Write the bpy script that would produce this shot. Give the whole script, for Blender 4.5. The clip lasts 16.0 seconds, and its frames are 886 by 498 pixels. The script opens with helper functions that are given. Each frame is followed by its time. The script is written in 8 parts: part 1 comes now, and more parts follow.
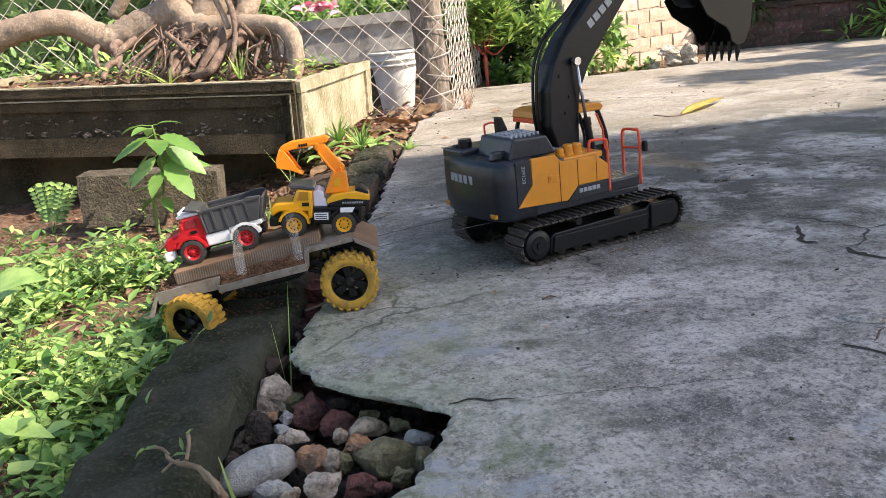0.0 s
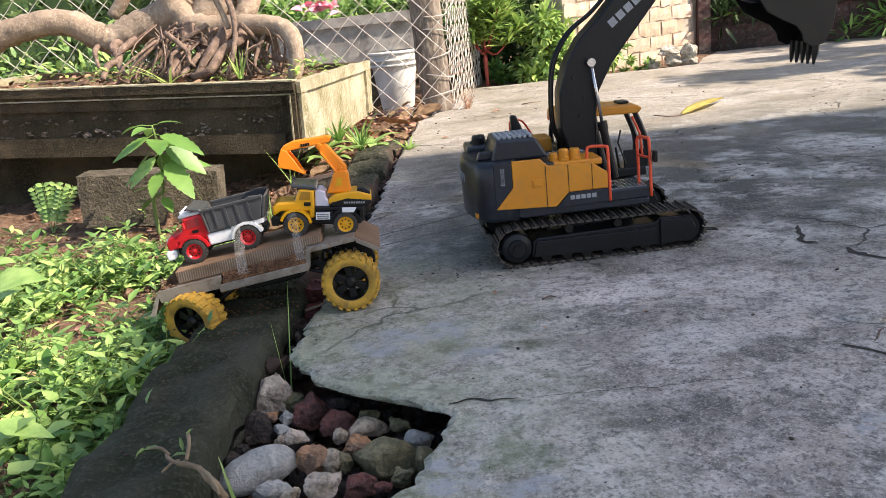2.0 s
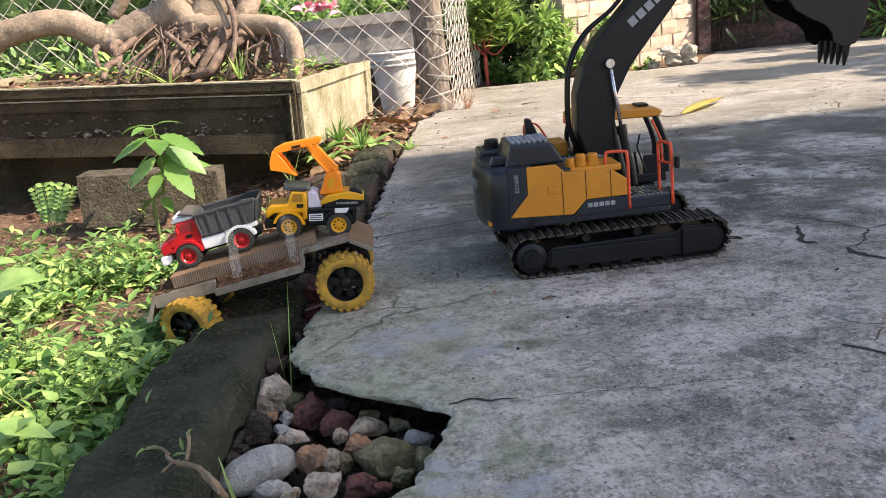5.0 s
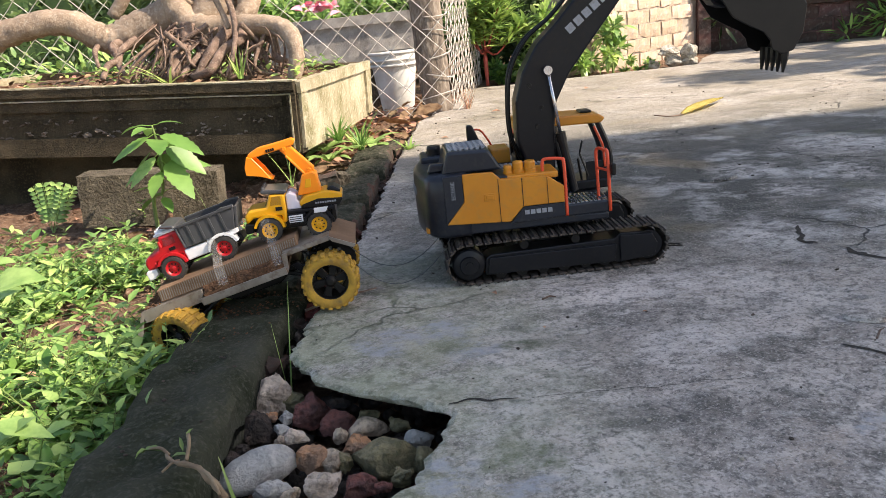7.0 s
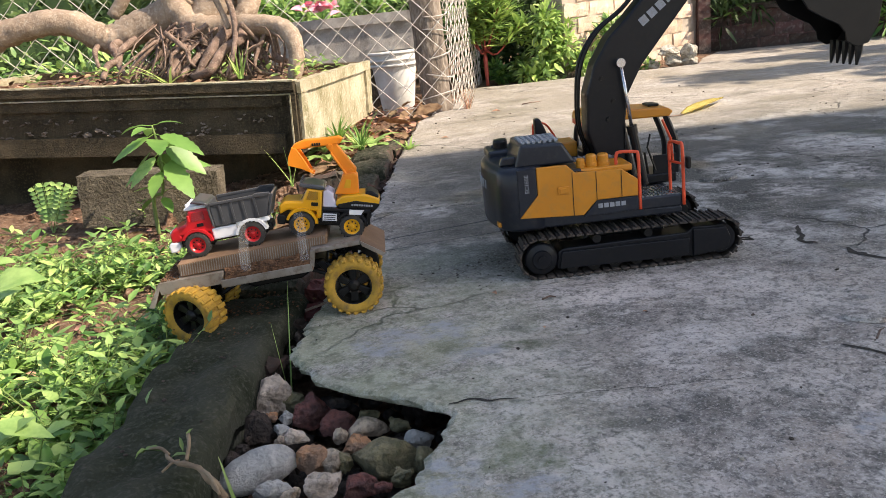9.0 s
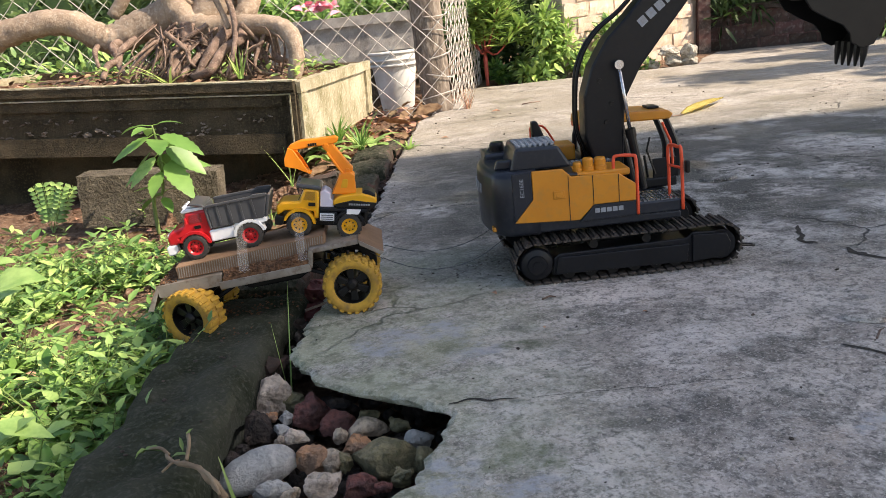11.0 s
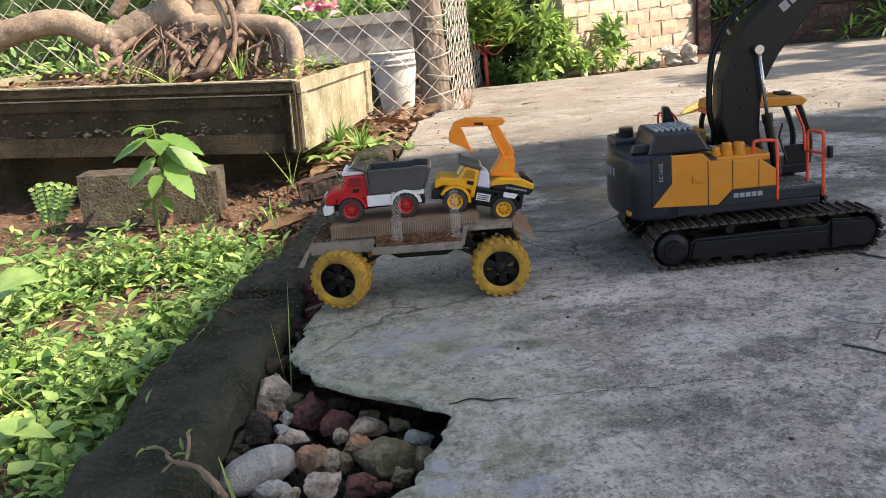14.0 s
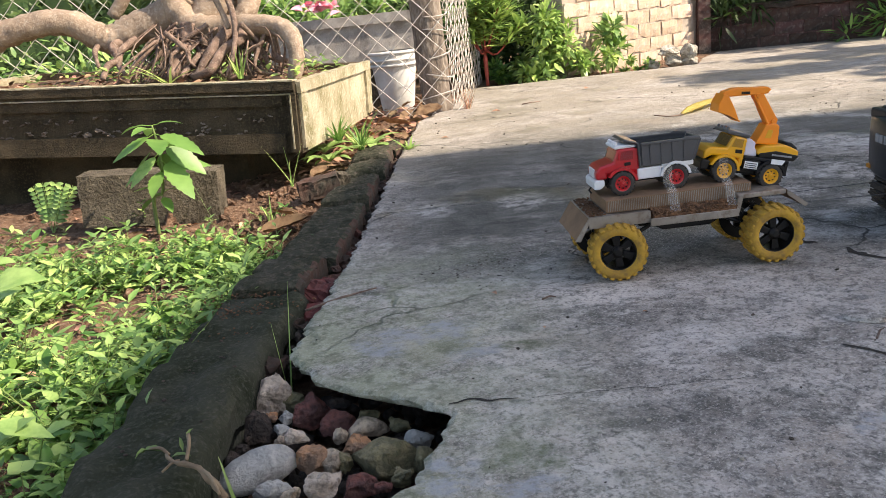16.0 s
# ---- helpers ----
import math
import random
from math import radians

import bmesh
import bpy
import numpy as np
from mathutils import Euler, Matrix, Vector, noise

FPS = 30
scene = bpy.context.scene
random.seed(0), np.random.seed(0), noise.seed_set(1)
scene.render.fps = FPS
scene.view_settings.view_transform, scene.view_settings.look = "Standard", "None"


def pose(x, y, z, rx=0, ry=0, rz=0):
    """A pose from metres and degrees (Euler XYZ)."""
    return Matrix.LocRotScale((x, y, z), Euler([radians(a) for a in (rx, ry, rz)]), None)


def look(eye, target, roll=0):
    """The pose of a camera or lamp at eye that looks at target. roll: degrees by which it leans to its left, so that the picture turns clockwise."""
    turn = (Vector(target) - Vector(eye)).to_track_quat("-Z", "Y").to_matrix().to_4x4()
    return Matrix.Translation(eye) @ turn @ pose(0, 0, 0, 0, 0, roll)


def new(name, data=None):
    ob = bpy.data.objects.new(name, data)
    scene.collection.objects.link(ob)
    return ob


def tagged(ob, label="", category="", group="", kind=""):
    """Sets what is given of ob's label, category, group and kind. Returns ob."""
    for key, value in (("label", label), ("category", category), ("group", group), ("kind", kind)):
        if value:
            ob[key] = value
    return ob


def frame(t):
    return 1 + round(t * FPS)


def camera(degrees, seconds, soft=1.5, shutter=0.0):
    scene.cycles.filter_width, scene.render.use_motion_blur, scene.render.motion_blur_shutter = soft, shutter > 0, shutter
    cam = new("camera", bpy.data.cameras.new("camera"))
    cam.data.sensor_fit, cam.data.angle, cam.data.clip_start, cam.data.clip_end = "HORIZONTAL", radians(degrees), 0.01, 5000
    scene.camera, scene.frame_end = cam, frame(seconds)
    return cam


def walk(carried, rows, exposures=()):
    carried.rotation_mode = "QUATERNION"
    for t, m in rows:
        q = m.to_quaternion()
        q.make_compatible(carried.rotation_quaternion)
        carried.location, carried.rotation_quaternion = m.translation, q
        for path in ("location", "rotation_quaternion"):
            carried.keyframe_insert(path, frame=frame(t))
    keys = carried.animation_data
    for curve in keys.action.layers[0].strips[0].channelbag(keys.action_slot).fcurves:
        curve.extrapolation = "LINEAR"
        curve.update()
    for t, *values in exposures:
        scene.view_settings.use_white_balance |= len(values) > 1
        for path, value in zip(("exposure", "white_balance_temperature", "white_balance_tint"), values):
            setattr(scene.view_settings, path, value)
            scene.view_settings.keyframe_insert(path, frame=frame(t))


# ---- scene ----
cam = camera(58.14, 16.0, soft=0.65)
EYE = (0.0, 0.0, 0.305)
CAM_POSE = look(EYE, (0.0, math.cos(radians(16.40)), 0.305 - math.sin(radians(16.40))), -6.21)
walk(cam, [(0.0, CAM_POSE), (16.0, CAM_POSE)], [(0.0, 0.92, 7250, 15), (4.0, 0.90, 7300, 15), (7.0, 0.85, 7450, 15), (9.0, 0.82, 7500, 15), (12.5, 0.80, 7550, 15), (16.0, 0.83, 7550, 15)])

# ---------------------------------------------------------------- light
SUN_EL, SUN_AZ = 42.0, 106.0     # elevation, compass angle from +y towards +x
world = bpy.data.worlds.new("sky")
scene.world = world
world.use_nodes = True
_n = world.node_tree.nodes
_sky = _n.new("ShaderNodeTexSky")
_sky.sky_type = "NISHITA"
_sky.sun_disc = False
_sky.sun_elevation = radians(SUN_EL)
_sky.sun_rotation = radians(SUN_AZ)
_n["Background"].inputs[1].default_value = 0.15
world.node_tree.links.new(_sky.outputs[0], _n["Background"].inputs[0])
sun = new("sun", bpy.data.lights.new("sun", "SUN"))
sun.data.energy, sun.data.angle, sun.data.color = 4.9, radians(0.6), (1.0, 0.94, 0.84)
SUN_DIR = Vector((math.cos(radians(SUN_EL)) * math.sin(radians(SUN_AZ)), math.cos(radians(SUN_EL)) * math.cos(radians(SUN_AZ)), math.sin(radians(SUN_EL))))
sun.matrix_world = look(SUN_DIR * 10, (0, 0, 0))


# ---------------------------------------------------------------- materials
def mat(name, c1, c2=None, scale=20.0, rough=0.6, metal=0.0, bump=0.0, bscale=None, fine=None, fscale=None, island=0.0, obj=0.0, coat=0.0, spec=0.5, lo=0.35, hi=0.65, stretch=None, rvar=0.0, thin=0.0, dist=0.002):
    """Two colours mixed by a large noise, a fine noise over it, optional variation by island or object, bump in metres."""
    m = bpy.data.materials.new(name)
    m.use_nodes = True
    nt = m.node_tree
    N, L = nt.nodes, nt.links
    b = N["Principled BSDF"]
    b.inputs["Roughness"].default_value = rough
    b.inputs["Metallic"].default_value = metal
    b.inputs["Coat Weight"].default_value = coat
    b.inputs["Specular IOR Level"].default_value = spec
    tc = N.new("ShaderNodeTexCoord")
    src = tc.outputs["Object"]
    if stretch:
        mp = N.new("ShaderNodeMapping")
        mp.inputs["Scale"].default_value = stretch
        L.new(src, mp.inputs["Vector"])
        src = mp.outputs["Vector"]

    def noise_tex(s, detail=6.0, r=0.6):
        t = N.new("ShaderNodeTexNoise")
        t.inputs["Scale"].default_value, t.inputs["Detail"].default_value, t.inputs["Roughness"].default_value = s, detail, r
        L.new(src, t.inputs["Vector"])
        return t.outputs["Fac"]

    def ramp(fac, p0, p1, a=(0, 0, 0, 1), z=(1, 1, 1, 1)):
        r = N.new("ShaderNodeValToRGB")
        r.color_ramp.elements[0].position, r.color_ramp.elements[1].position = p0, p1
        r.color_ramp.elements[0].color, r.color_ramp.elements[1].color = a, z
        L.new(fac, r.inputs["Fac"])
        return r.outputs["Color"]

    def mix(fac, a, c, mode="MIX"):
        x = N.new("ShaderNodeMix")
        x.data_type, x.blend_type = "RGBA", mode
        for sock, v in ((x.inputs[0], fac), (x.inputs[6], a), (x.inputs[7], c)):
            if isinstance(v, (int, float)):
                sock.default_value = v
            elif isinstance(v, tuple):
                sock.default_value = (*v, 1) if len(v) == 3 else v
            else:
                L.new(v, sock)
        return x.outputs[2]

    n1 = noise_tex(scale)
    col = mix(ramp(n1, lo, hi), c1, c2 or tuple(0.8 * v for v in c1))
    if fine:
        col = mix(ramp(noise_tex(fscale or scale * 9), 0.5, 0.75), col, fine)
    if island or obj:
        if island:
            g = N.new("ShaderNodeNewGeometry")
            rnd, amt = g.outputs["Random Per Island"], island
        else:
            g = N.new("ShaderNodeObjectInfo")
            rnd, amt = g.outputs["Random"], obj
        hsv = N.new("ShaderNodeHueSaturation")
        mr = N.new("ShaderNodeMapRange")
        mr.inputs["To Min"].default_value, mr.inputs["To Max"].default_value = 1 - amt, 1 + amt
        L.new(rnd, mr.inputs["Value"])
        L.new(mr.outputs[0], hsv.inputs["Value"])
        mh = N.new("ShaderNodeMapRange")
        mh.inputs["To Min"].default_value, mh.inputs["To Max"].default_value = 0.5 + 0.04 * amt, 0.5 - 0.06 * amt
        L.new(rnd, mh.inputs["Value"])
        L.new(mh.outputs[0], hsv.inputs["Hue"])
        L.new(col, hsv.inputs["Color"])
        col = hsv.outputs["Color"]
    L.new(col, b.inputs["Base Color"])
    if rvar:
        mr = N.new("ShaderNodeMapRange")
        mr.inputs["To Min"].default_value, mr.inputs["To Max"].default_value = max(0.02, rough - rvar), min(1, rough + rvar)
        L.new(noise_tex(scale * 2.3), mr.inputs["Value"])
        L.new(mr.outputs[0], b.inputs["Roughness"])
    if bump:
        bp = N.new("ShaderNodeBump")
        bp.inputs["Strength"].default_value, bp.inputs["Distance"].default_value = bump, dist
        L.new(noise_tex(bscale or scale * 6, 8.0, 0.65), bp.inputs["Height"])
        L.new(bp.outputs[0], b.inputs["Normal"])
    if thin:
        # thin leaves let part of the light through
        tr = N.new("ShaderNodeBsdfTranslucent")
        L.new(col, tr.inputs["Color"])
        ms = N.new("ShaderNodeMixShader")
        ms.inputs[0].default_value = thin
        L.new(b.outputs[0], ms.inputs[1])
        L.new(tr.outputs[0], ms.inputs[2])
        L.new(ms.outputs[0], N["Material Output"].inputs["Surface"])
    return m


def concrete_mat():
    """Old cement slab: grey with pale dusty patches, dark damp stains, cracks, green algae near the broken edge, a belt
    with shade painted in.
    """
    m = mat("slab_cement", (0.415, 0.365, 0.320), (0.56, 0.50, 0.445), scale=4.5, rough=0.82, bump=1.0, bscale=110, rvar=0.15, lo=0.40, hi=0.62, dist=0.004)
    nt = m.node_tree
    N, L = nt.nodes, nt.links
    b = N["Principled BSDF"]
    base = b.inputs["Base Color"].links[0].from_socket
    tc = N.new("ShaderNodeTexCoord")

    def node(kind, **inputs):
        n = N.new(kind)
        for k, v in inputs.items():
            n.inputs[k].default_value = v
        return n

    def mapped(stretch, offset):
        mp = N.new("ShaderNodeMapping")
        mp.inputs["Scale"].default_value = stretch
        mp.inputs["Location"].default_value = (offset, offset * 0.7, 0)
        mp.inputs["Rotation"].default_value = (0, 0, offset)
        L.new(tc.outputs["Object"], mp.inputs["Vector"])
        return mp.outputs[0]

    def ramp(fac, p0, p1, amount):
        r = N.new("ShaderNodeValToRGB")
        r.color_ramp.elements[0].position, r.color_ramp.elements[1].position = p0, p1
        r.color_ramp.elements[1].color = (amount, amount, amount, 1)
        L.new(fac, r.inputs["Fac"])
        return r.outputs["Color"]

    def blend(col, colour, fac):
        x = N.new("ShaderNodeMix")
        x.data_type = "RGBA"
        L.new(fac, x.inputs[0])
        L.new(col, x.inputs[6])
        x.inputs[7].default_value = (*colour, 1)
        return x.outputs[2]

    def layer(col, colour, s, p0, p1, amount, stretch=(1, 1, 1), detail=12.0, rough=0.7, offset=0.0, mask=None):
        t = node("ShaderNodeTexNoise", Scale=s, Detail=detail, Roughness=rough)
        L.new(mapped(stretch, offset), t.inputs["Vector"])
        f = ramp(t.outputs["Fac"], p0, p1, amount)
        if mask is not None:
            mu = N.new("ShaderNodeMath")
            mu.operation = "MULTIPLY"
            L.new(f, mu.inputs[0])
            L.new(mask, mu.inputs[1])
            f = mu.outputs[0]
        return blend(col, colour, f)

    def band(axis, a0, a1, b0, b1):
        """One between a1 and b0 along the axis, fading to nothing at a0 and b1."""
        sp = N.new("ShaderNodeSeparateXYZ")
        L.new(tc.outputs["Object"], sp.inputs[0])
        out = []
        for lo, hi in ((a0, a1), (b1, b0)):
            mr_ = N.new("ShaderNodeMapRange")
            mr_.inputs["From Min"].default_value, mr_.inputs["From Max"].default_value = lo, hi
            L.new(sp.outputs[axis], mr_.inputs["Value"])
            out.append(mr_.outputs[0])
        mu = N.new("ShaderNodeMath")
        mu.operation = "MULTIPLY"
        L.new(out[0], mu.inputs[0])
        L.new(out[1], mu.inputs[1])
        return mu.outputs[0]

    # one warp and one grain serve all the single stains
    wn = node("ShaderNodeTexNoise", Scale=16.0, Detail=8.0, Roughness=0.66)
    L.new(tc.outputs["Object"], wn.inputs["Vector"])
    warped = N.new("ShaderNodeVectorMath")
    warped.operation = "MULTIPLY_ADD"
    L.new(wn.outputs["Color"], warped.inputs[0])
    warped.inputs[1].default_value = (0.11, 0.11, 0)
    L.new(tc.outputs["Object"], warped.inputs[2])
    gn = node("ShaderNodeTexNoise", Scale=42.0, Detail=10.0, Roughness=0.72)
    L.new(mapped((0.9, 1.2, 1), 1.3), gn.inputs["Vector"])
    grain = ramp(gn.outputs["Fac"], 0.42, 0.57, 1.0)

    def spot(col, colour, cx, cy, rx, ry, amount):
        """One stain of its own shape: a warped oval broken up by grain."""
        mp = N.new("ShaderNodeVectorMath")
        mp.operation = "MULTIPLY_ADD"
        L.new(warped.outputs[0], mp.inputs[0])
        mp.inputs[1].default_value = (1 / rx, 1 / ry, 0)
        mp.inputs[2].default_value = (-(cx + 0.055) / rx, -(cy + 0.055) / ry, 0)
        ln = N.new("ShaderNodeVectorMath")
        ln.operation = "LENGTH"
        L.new(mp.outputs[0], ln.inputs[0])
        mr_ = N.new("ShaderNodeMapRange")
        mr_.inputs["From Min"].default_value, mr_.inputs["From Max"].default_value = 1.15, 0.60
        mr_.inputs["To Max"].default_value = amount
        L.new(ln.outputs["Value"], mr_.inputs["Value"])
        return blend(col, colour, both(mr_.outputs[0], grain))

    def both(a, b_):
        mu = N.new("ShaderNodeMath")
        mu.operation = "MULTIPLY"
        L.new(a, mu.inputs[0])
        L.new(b_, mu.inputs[1])
        return mu.outputs[0]

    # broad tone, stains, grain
    # belt and right fade out about where the roof's shade ends
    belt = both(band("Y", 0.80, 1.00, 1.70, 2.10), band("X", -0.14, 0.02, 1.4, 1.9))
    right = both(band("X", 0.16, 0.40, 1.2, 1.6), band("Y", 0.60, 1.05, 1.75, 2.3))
    c = layer(base, (0.28, 0.25, 0.222), 2.6, 0.45, 0.58, 0.75, (1, 1.3, 1), offset=5.2)
    c = layer(c, (0.70, 0.645, 0.595), 5.0, 0.49, 0.60, 0.75, (1, 1.1, 1), offset=7.7)
    c = layer(c, (0.18, 0.16, 0.138), 8, 0.51, 0.62, 0.80, (1, 1.1, 1), offset=1.9)
    c = layer(c, (0.69, 0.64, 0.585), 19, 0.52, 0.60, 0.65, (0.9, 1.2, 1), offset=0.9)
    c = layer(c, (0.12, 0.115, 0.10), 26, 0.52, 0.60, 0.60, (0.9, 1.2, 1), offset=0.2)
    c = layer(c, (0.60, 0.56, 0.51), 48, 0.54, 0.61, 0.50, (0.9, 1.1, 1), offset=3.7)
    c = layer(c, (0.080, 0.078, 0.072), 85, 0.52, 0.61, 0.62, offset=2.3)
    c = layer(c, (0.69, 0.64, 0.585), 170, 0.54, 0.63, 0.50, offset=8.1)
    c = layer(c, (0.40, 0.27, 0.17), 6, 0.58, 0.72, 0.35, offset=9.6)
    # dark belt of algae and painted roof shade, stains, with scoured patches showing through
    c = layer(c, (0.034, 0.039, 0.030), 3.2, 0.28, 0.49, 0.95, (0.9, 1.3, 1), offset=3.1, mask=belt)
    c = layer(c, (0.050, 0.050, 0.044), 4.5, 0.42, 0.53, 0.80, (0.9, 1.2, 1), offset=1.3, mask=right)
    for k, (cx, cy, rx, ry) in enumerate(((0.159, 0.523, 0.050, 0.036), (0.262, 0.532, 0.024, 0.020), (0.470, 0.906, 0.045, 0.060), (0.381, 1.693, 0.14, 0.15), (0.093, 0.756, 0.035, 0.019), (0.184, 0.729, 0.060, 0.033), (0.264, 0.625, 0.035, 0.022), (0.058, 1.587, 0.09, 0.07), (0.10, 1.02, 0.15, 0.10), (0.22, 1.92, 0.10, 0.09), (0.55, 1.65, 0.2, 0.12))):
        c = spot(c, (0.055, 0.054, 0.047), cx, cy, rx * 1.3, ry * 1.3, 0.70)
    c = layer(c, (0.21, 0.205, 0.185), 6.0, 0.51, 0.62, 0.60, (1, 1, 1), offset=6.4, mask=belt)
    c = layer(c, (0.52, 0.51, 0.485), 6.0, 0.51, 0.61, 0.80, (1, 0.9, 1), offset=0.4, mask=right)
    for k, (cx, cy, rx, ry) in enumerate(((0.032, 0.530, 0.040, 0.044), (0.523, 1.314, 0.050, 0.060), (0.527, 1.152, 0.045, 0.050), (0.656, 1.237, 0.045, 0.075), (0.404, 0.959, 0.060, 0.060), (0.142, 1.264, 0.048, 0.048), (0.244, 0.813, 0.090, 0.032), (0.100, 0.470, 0.045, 0.024), (0.223, 0.661, 0.052, 0.025), (-0.015, 1.277, 0.040, 0.049), (0.62, 1.02, 0.05, 0.07), (0.75, 1.45, 0.09, 0.09), (0.02, 0.86, 0.10, 0.03))):
        c = spot(c, (0.69, 0.65, 0.61), cx, cy, rx * 1.2, ry * 1.2, 0.60)
    c = layer(c, (0.045, 0.044, 0.040), 60, 0.54, 0.62, 0.60, (0.9, 1.2, 1), offset=2.0)
    c = layer(c, (0.27, 0.238, 0.182), 2.2, 0.32, 0.58, 0.85, offset=2.7, mask=band("Y", 1.5, 2.1, 9.0, 10.0))
    c = layer(c, (0.055, 0.053, 0.05), 210, 0.52, 0.60, 0.65, offset=4.4)
    c = layer(c, (0.67, 0.62, 0.565), 420, 0.54, 0.62, 0.55, offset=5.5)
    # smoother damp spots that mirror the sky
    gl = node("ShaderNodeTexNoise", Scale=5.0, Detail=5.0)
    L.new(mapped((0.8, 1.4, 1), 4.9), gl.inputs["Vector"])
    gr = N.new("ShaderNodeMapRange")
    gr.inputs["From Min"].default_value, gr.inputs["From Max"].default_value = 0.54, 0.62
    gr.inputs["To Min"].default_value, gr.inputs["To Max"].default_value = 0.85, 0.36
    L.new(gl.outputs["Fac"], gr.inputs["Value"])
    L.new(gr.outputs[0], b.inputs["Roughness"])
    # hair cracks, broken off here and there
    warp = node("ShaderNodeTexNoise", Scale=9.0, Detail=6.0)
    L.new(tc.outputs["Object"], warp.inputs["Vector"])
    add = N.new("ShaderNodeVectorMath")
    add.operation = "MULTIPLY_ADD"
    L.new(warp.outputs["Color"], add.inputs[0])
    add.inputs[1].default_value = (0.16, 0.16, 0.0)
    L.new(mapped((1, 1.6, 0.0), 0.35), add.inputs[2])
    vor = node("ShaderNodeTexVoronoi", Scale=3.1)
    vor.feature = "DISTANCE_TO_EDGE"
    L.new(add.outputs[0], vor.inputs["Vector"])
    line = N.new("ShaderNodeMapRange")
    line.inputs["From Min"].default_value, line.inputs["From Max"].default_value = 0.010, 0.003
    L.new(vor.outputs["Distance"], line.inputs["Value"])
    gate = node("ShaderNodeTexNoise", Scale=4.0, Detail=2.0)
    L.new(mapped((1, 1, 1), 6.6), gate.inputs["Vector"])
    gm = N.new("ShaderNodeMath")
    gm.operation = "MULTIPLY"
    L.new(line.outputs[0], gm.inputs[0])
    L.new(ramp(gate.outputs["Fac"], 0.50, 0.58, 0.9), gm.inputs[1])
    c = blend(c, (0.03, 0.028, 0.026), gm.outputs[0])
    # algae close to the broken edge
    sep = N.new("ShaderNodeSeparateXYZ")
    L.new(tc.outputs["Object"], sep.inputs[0])
    mr = N.new("ShaderNodeMapRange")
    mr.inputs["From Min"].default_value, mr.inputs["From Max"].default_value = 0.16, -0.06
    L.new(sep.outputs["X"], mr.inputs["Value"])
    edge = both(mr.outputs[0], band("Y", 0.0, 0.3, 0.86, 1.10))
    c = layer(c, (0.37, 0.39, 0.26), 11, 0.36, 0.58, 0.7, offset=2.9, mask=edge)
    c = layer(c, (0.13, 0.15, 0.075), 14, 0.50, 0.62, 0.65, offset=6.1, mask=edge)
    c = layer(c, (0.10, 0.115, 0.065), 60, 0.52, 0.60, 0.6, offset=1.7, mask=edge)
    c = layer(c, (0.46, 0.46, 0.37), 150, 0.54, 0.62, 0.65, (1, 1, 1), offset=6.9, mask=edge)
    # smooth bare patches in the algae, the sky's bluish reflection painted in
    for k, (cx, cy, rx, ry) in enumerate(((-0.062, 0.740, 0.034, 0.030), (-0.014, 0.749, 0.030, 0.024), (0.019, 0.693, 0.022, 0.025), (0.286, 0.495, 0.014, 0.010), (-0.015, 0.486, 0.030, 0.018), (0.03, 0.455, 0.03, 0.012))):
        c = spot(c, (0.36, 0.375, 0.40), cx, cy, rx * 1.15, ry * 1.15, 0.85)
    c = spot(c, (0.085, 0.11, 0.05), 0.065, 0.694, 0.030, 0.016, 0.8)
    c = spot(c, (0.10, 0.13, 0.05), 0.045, 0.50, 0.024, 0.03, 0.7)
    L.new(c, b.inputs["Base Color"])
    # the cracks are sunk
    bump = b.inputs["Normal"].links[0].from_node
    b2 = N.new("ShaderNodeBump")
    b2.invert = True
    b2.inputs["Strength"].default_value, b2.inputs["Distance"].default_value = 0.8, 0.003
    L.new(gm.outputs[0], b2.inputs["Height"])
    L.new(bump.outputs[0], b2.inputs["Normal"])
    L.new(b2.outputs[0], b.inputs["Normal"])
    return m


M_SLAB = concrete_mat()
M_SOIL = mat("garden_soil", (0.26, 0.155, 0.10), (0.09, 0.052, 0.034), scale=22, rough=0.97, bump=1.0, bscale=90, fine=(0.40, 0.29, 0.21), fscale=110, dist=0.016, spec=0.2)
M_KERB = mat("mossy_cement", (0.024, 0.031, 0.015), (0.066, 0.068, 0.048), scale=18, rough=0.95, bump=1.0, bscale=100, fine=(0.105, 0.10, 0.08), fscale=240, dist=0.008, spec=0.2)
M_KERBL = mat("grey_kerb_cement", (0.075, 0.073, 0.052), (0.030, 0.035, 0.020), scale=16, rough=0.95, bump=1.0, bscale=90, fine=(0.17, 0.14, 0.11), fscale=110, dist=0.012, spec=0.2)
M_KERBF = mat("damp_kerb_brick", (0.085, 0.040, 0.028), (0.035, 0.034, 0.025), scale=26, rough=0.9, bump=1.0, bscale=120, dist=0.003)
M_BRICK = mat("red_brick", (0.14, 0.046, 0.032), (0.06, 0.030, 0.024), scale=30, rough=0.9, bump=0.8, bscale=150, obj=0.3)
M_WALLB = mat("old_wall_brick", (0.66, 0.50, 0.37), (0.46, 0.33, 0.24), scale=9, rough=0.9, bump=0.9, bscale=70, fine=(0.56, 0.52, 0.46), fscale=40, obj=0.18, dist=0.004)
M_MORTAR = mat("wall_mortar", (0.45, 0.38, 0.31), (0.30, 0.25, 0.20), scale=20, rough=0.95, bump=0.8, bscale=120)
# low wall and pier: the trees' deep shade put into dark brick
M_DARKWALL = mat("shaded_wall_brick", (0.085, 0.042, 0.033), (0.028, 0.024, 0.021), scale=12, rough=0.9, bump=0.9, bscale=80, fine=(0.13, 0.11, 0.095), fscale=60, obj=0.45)
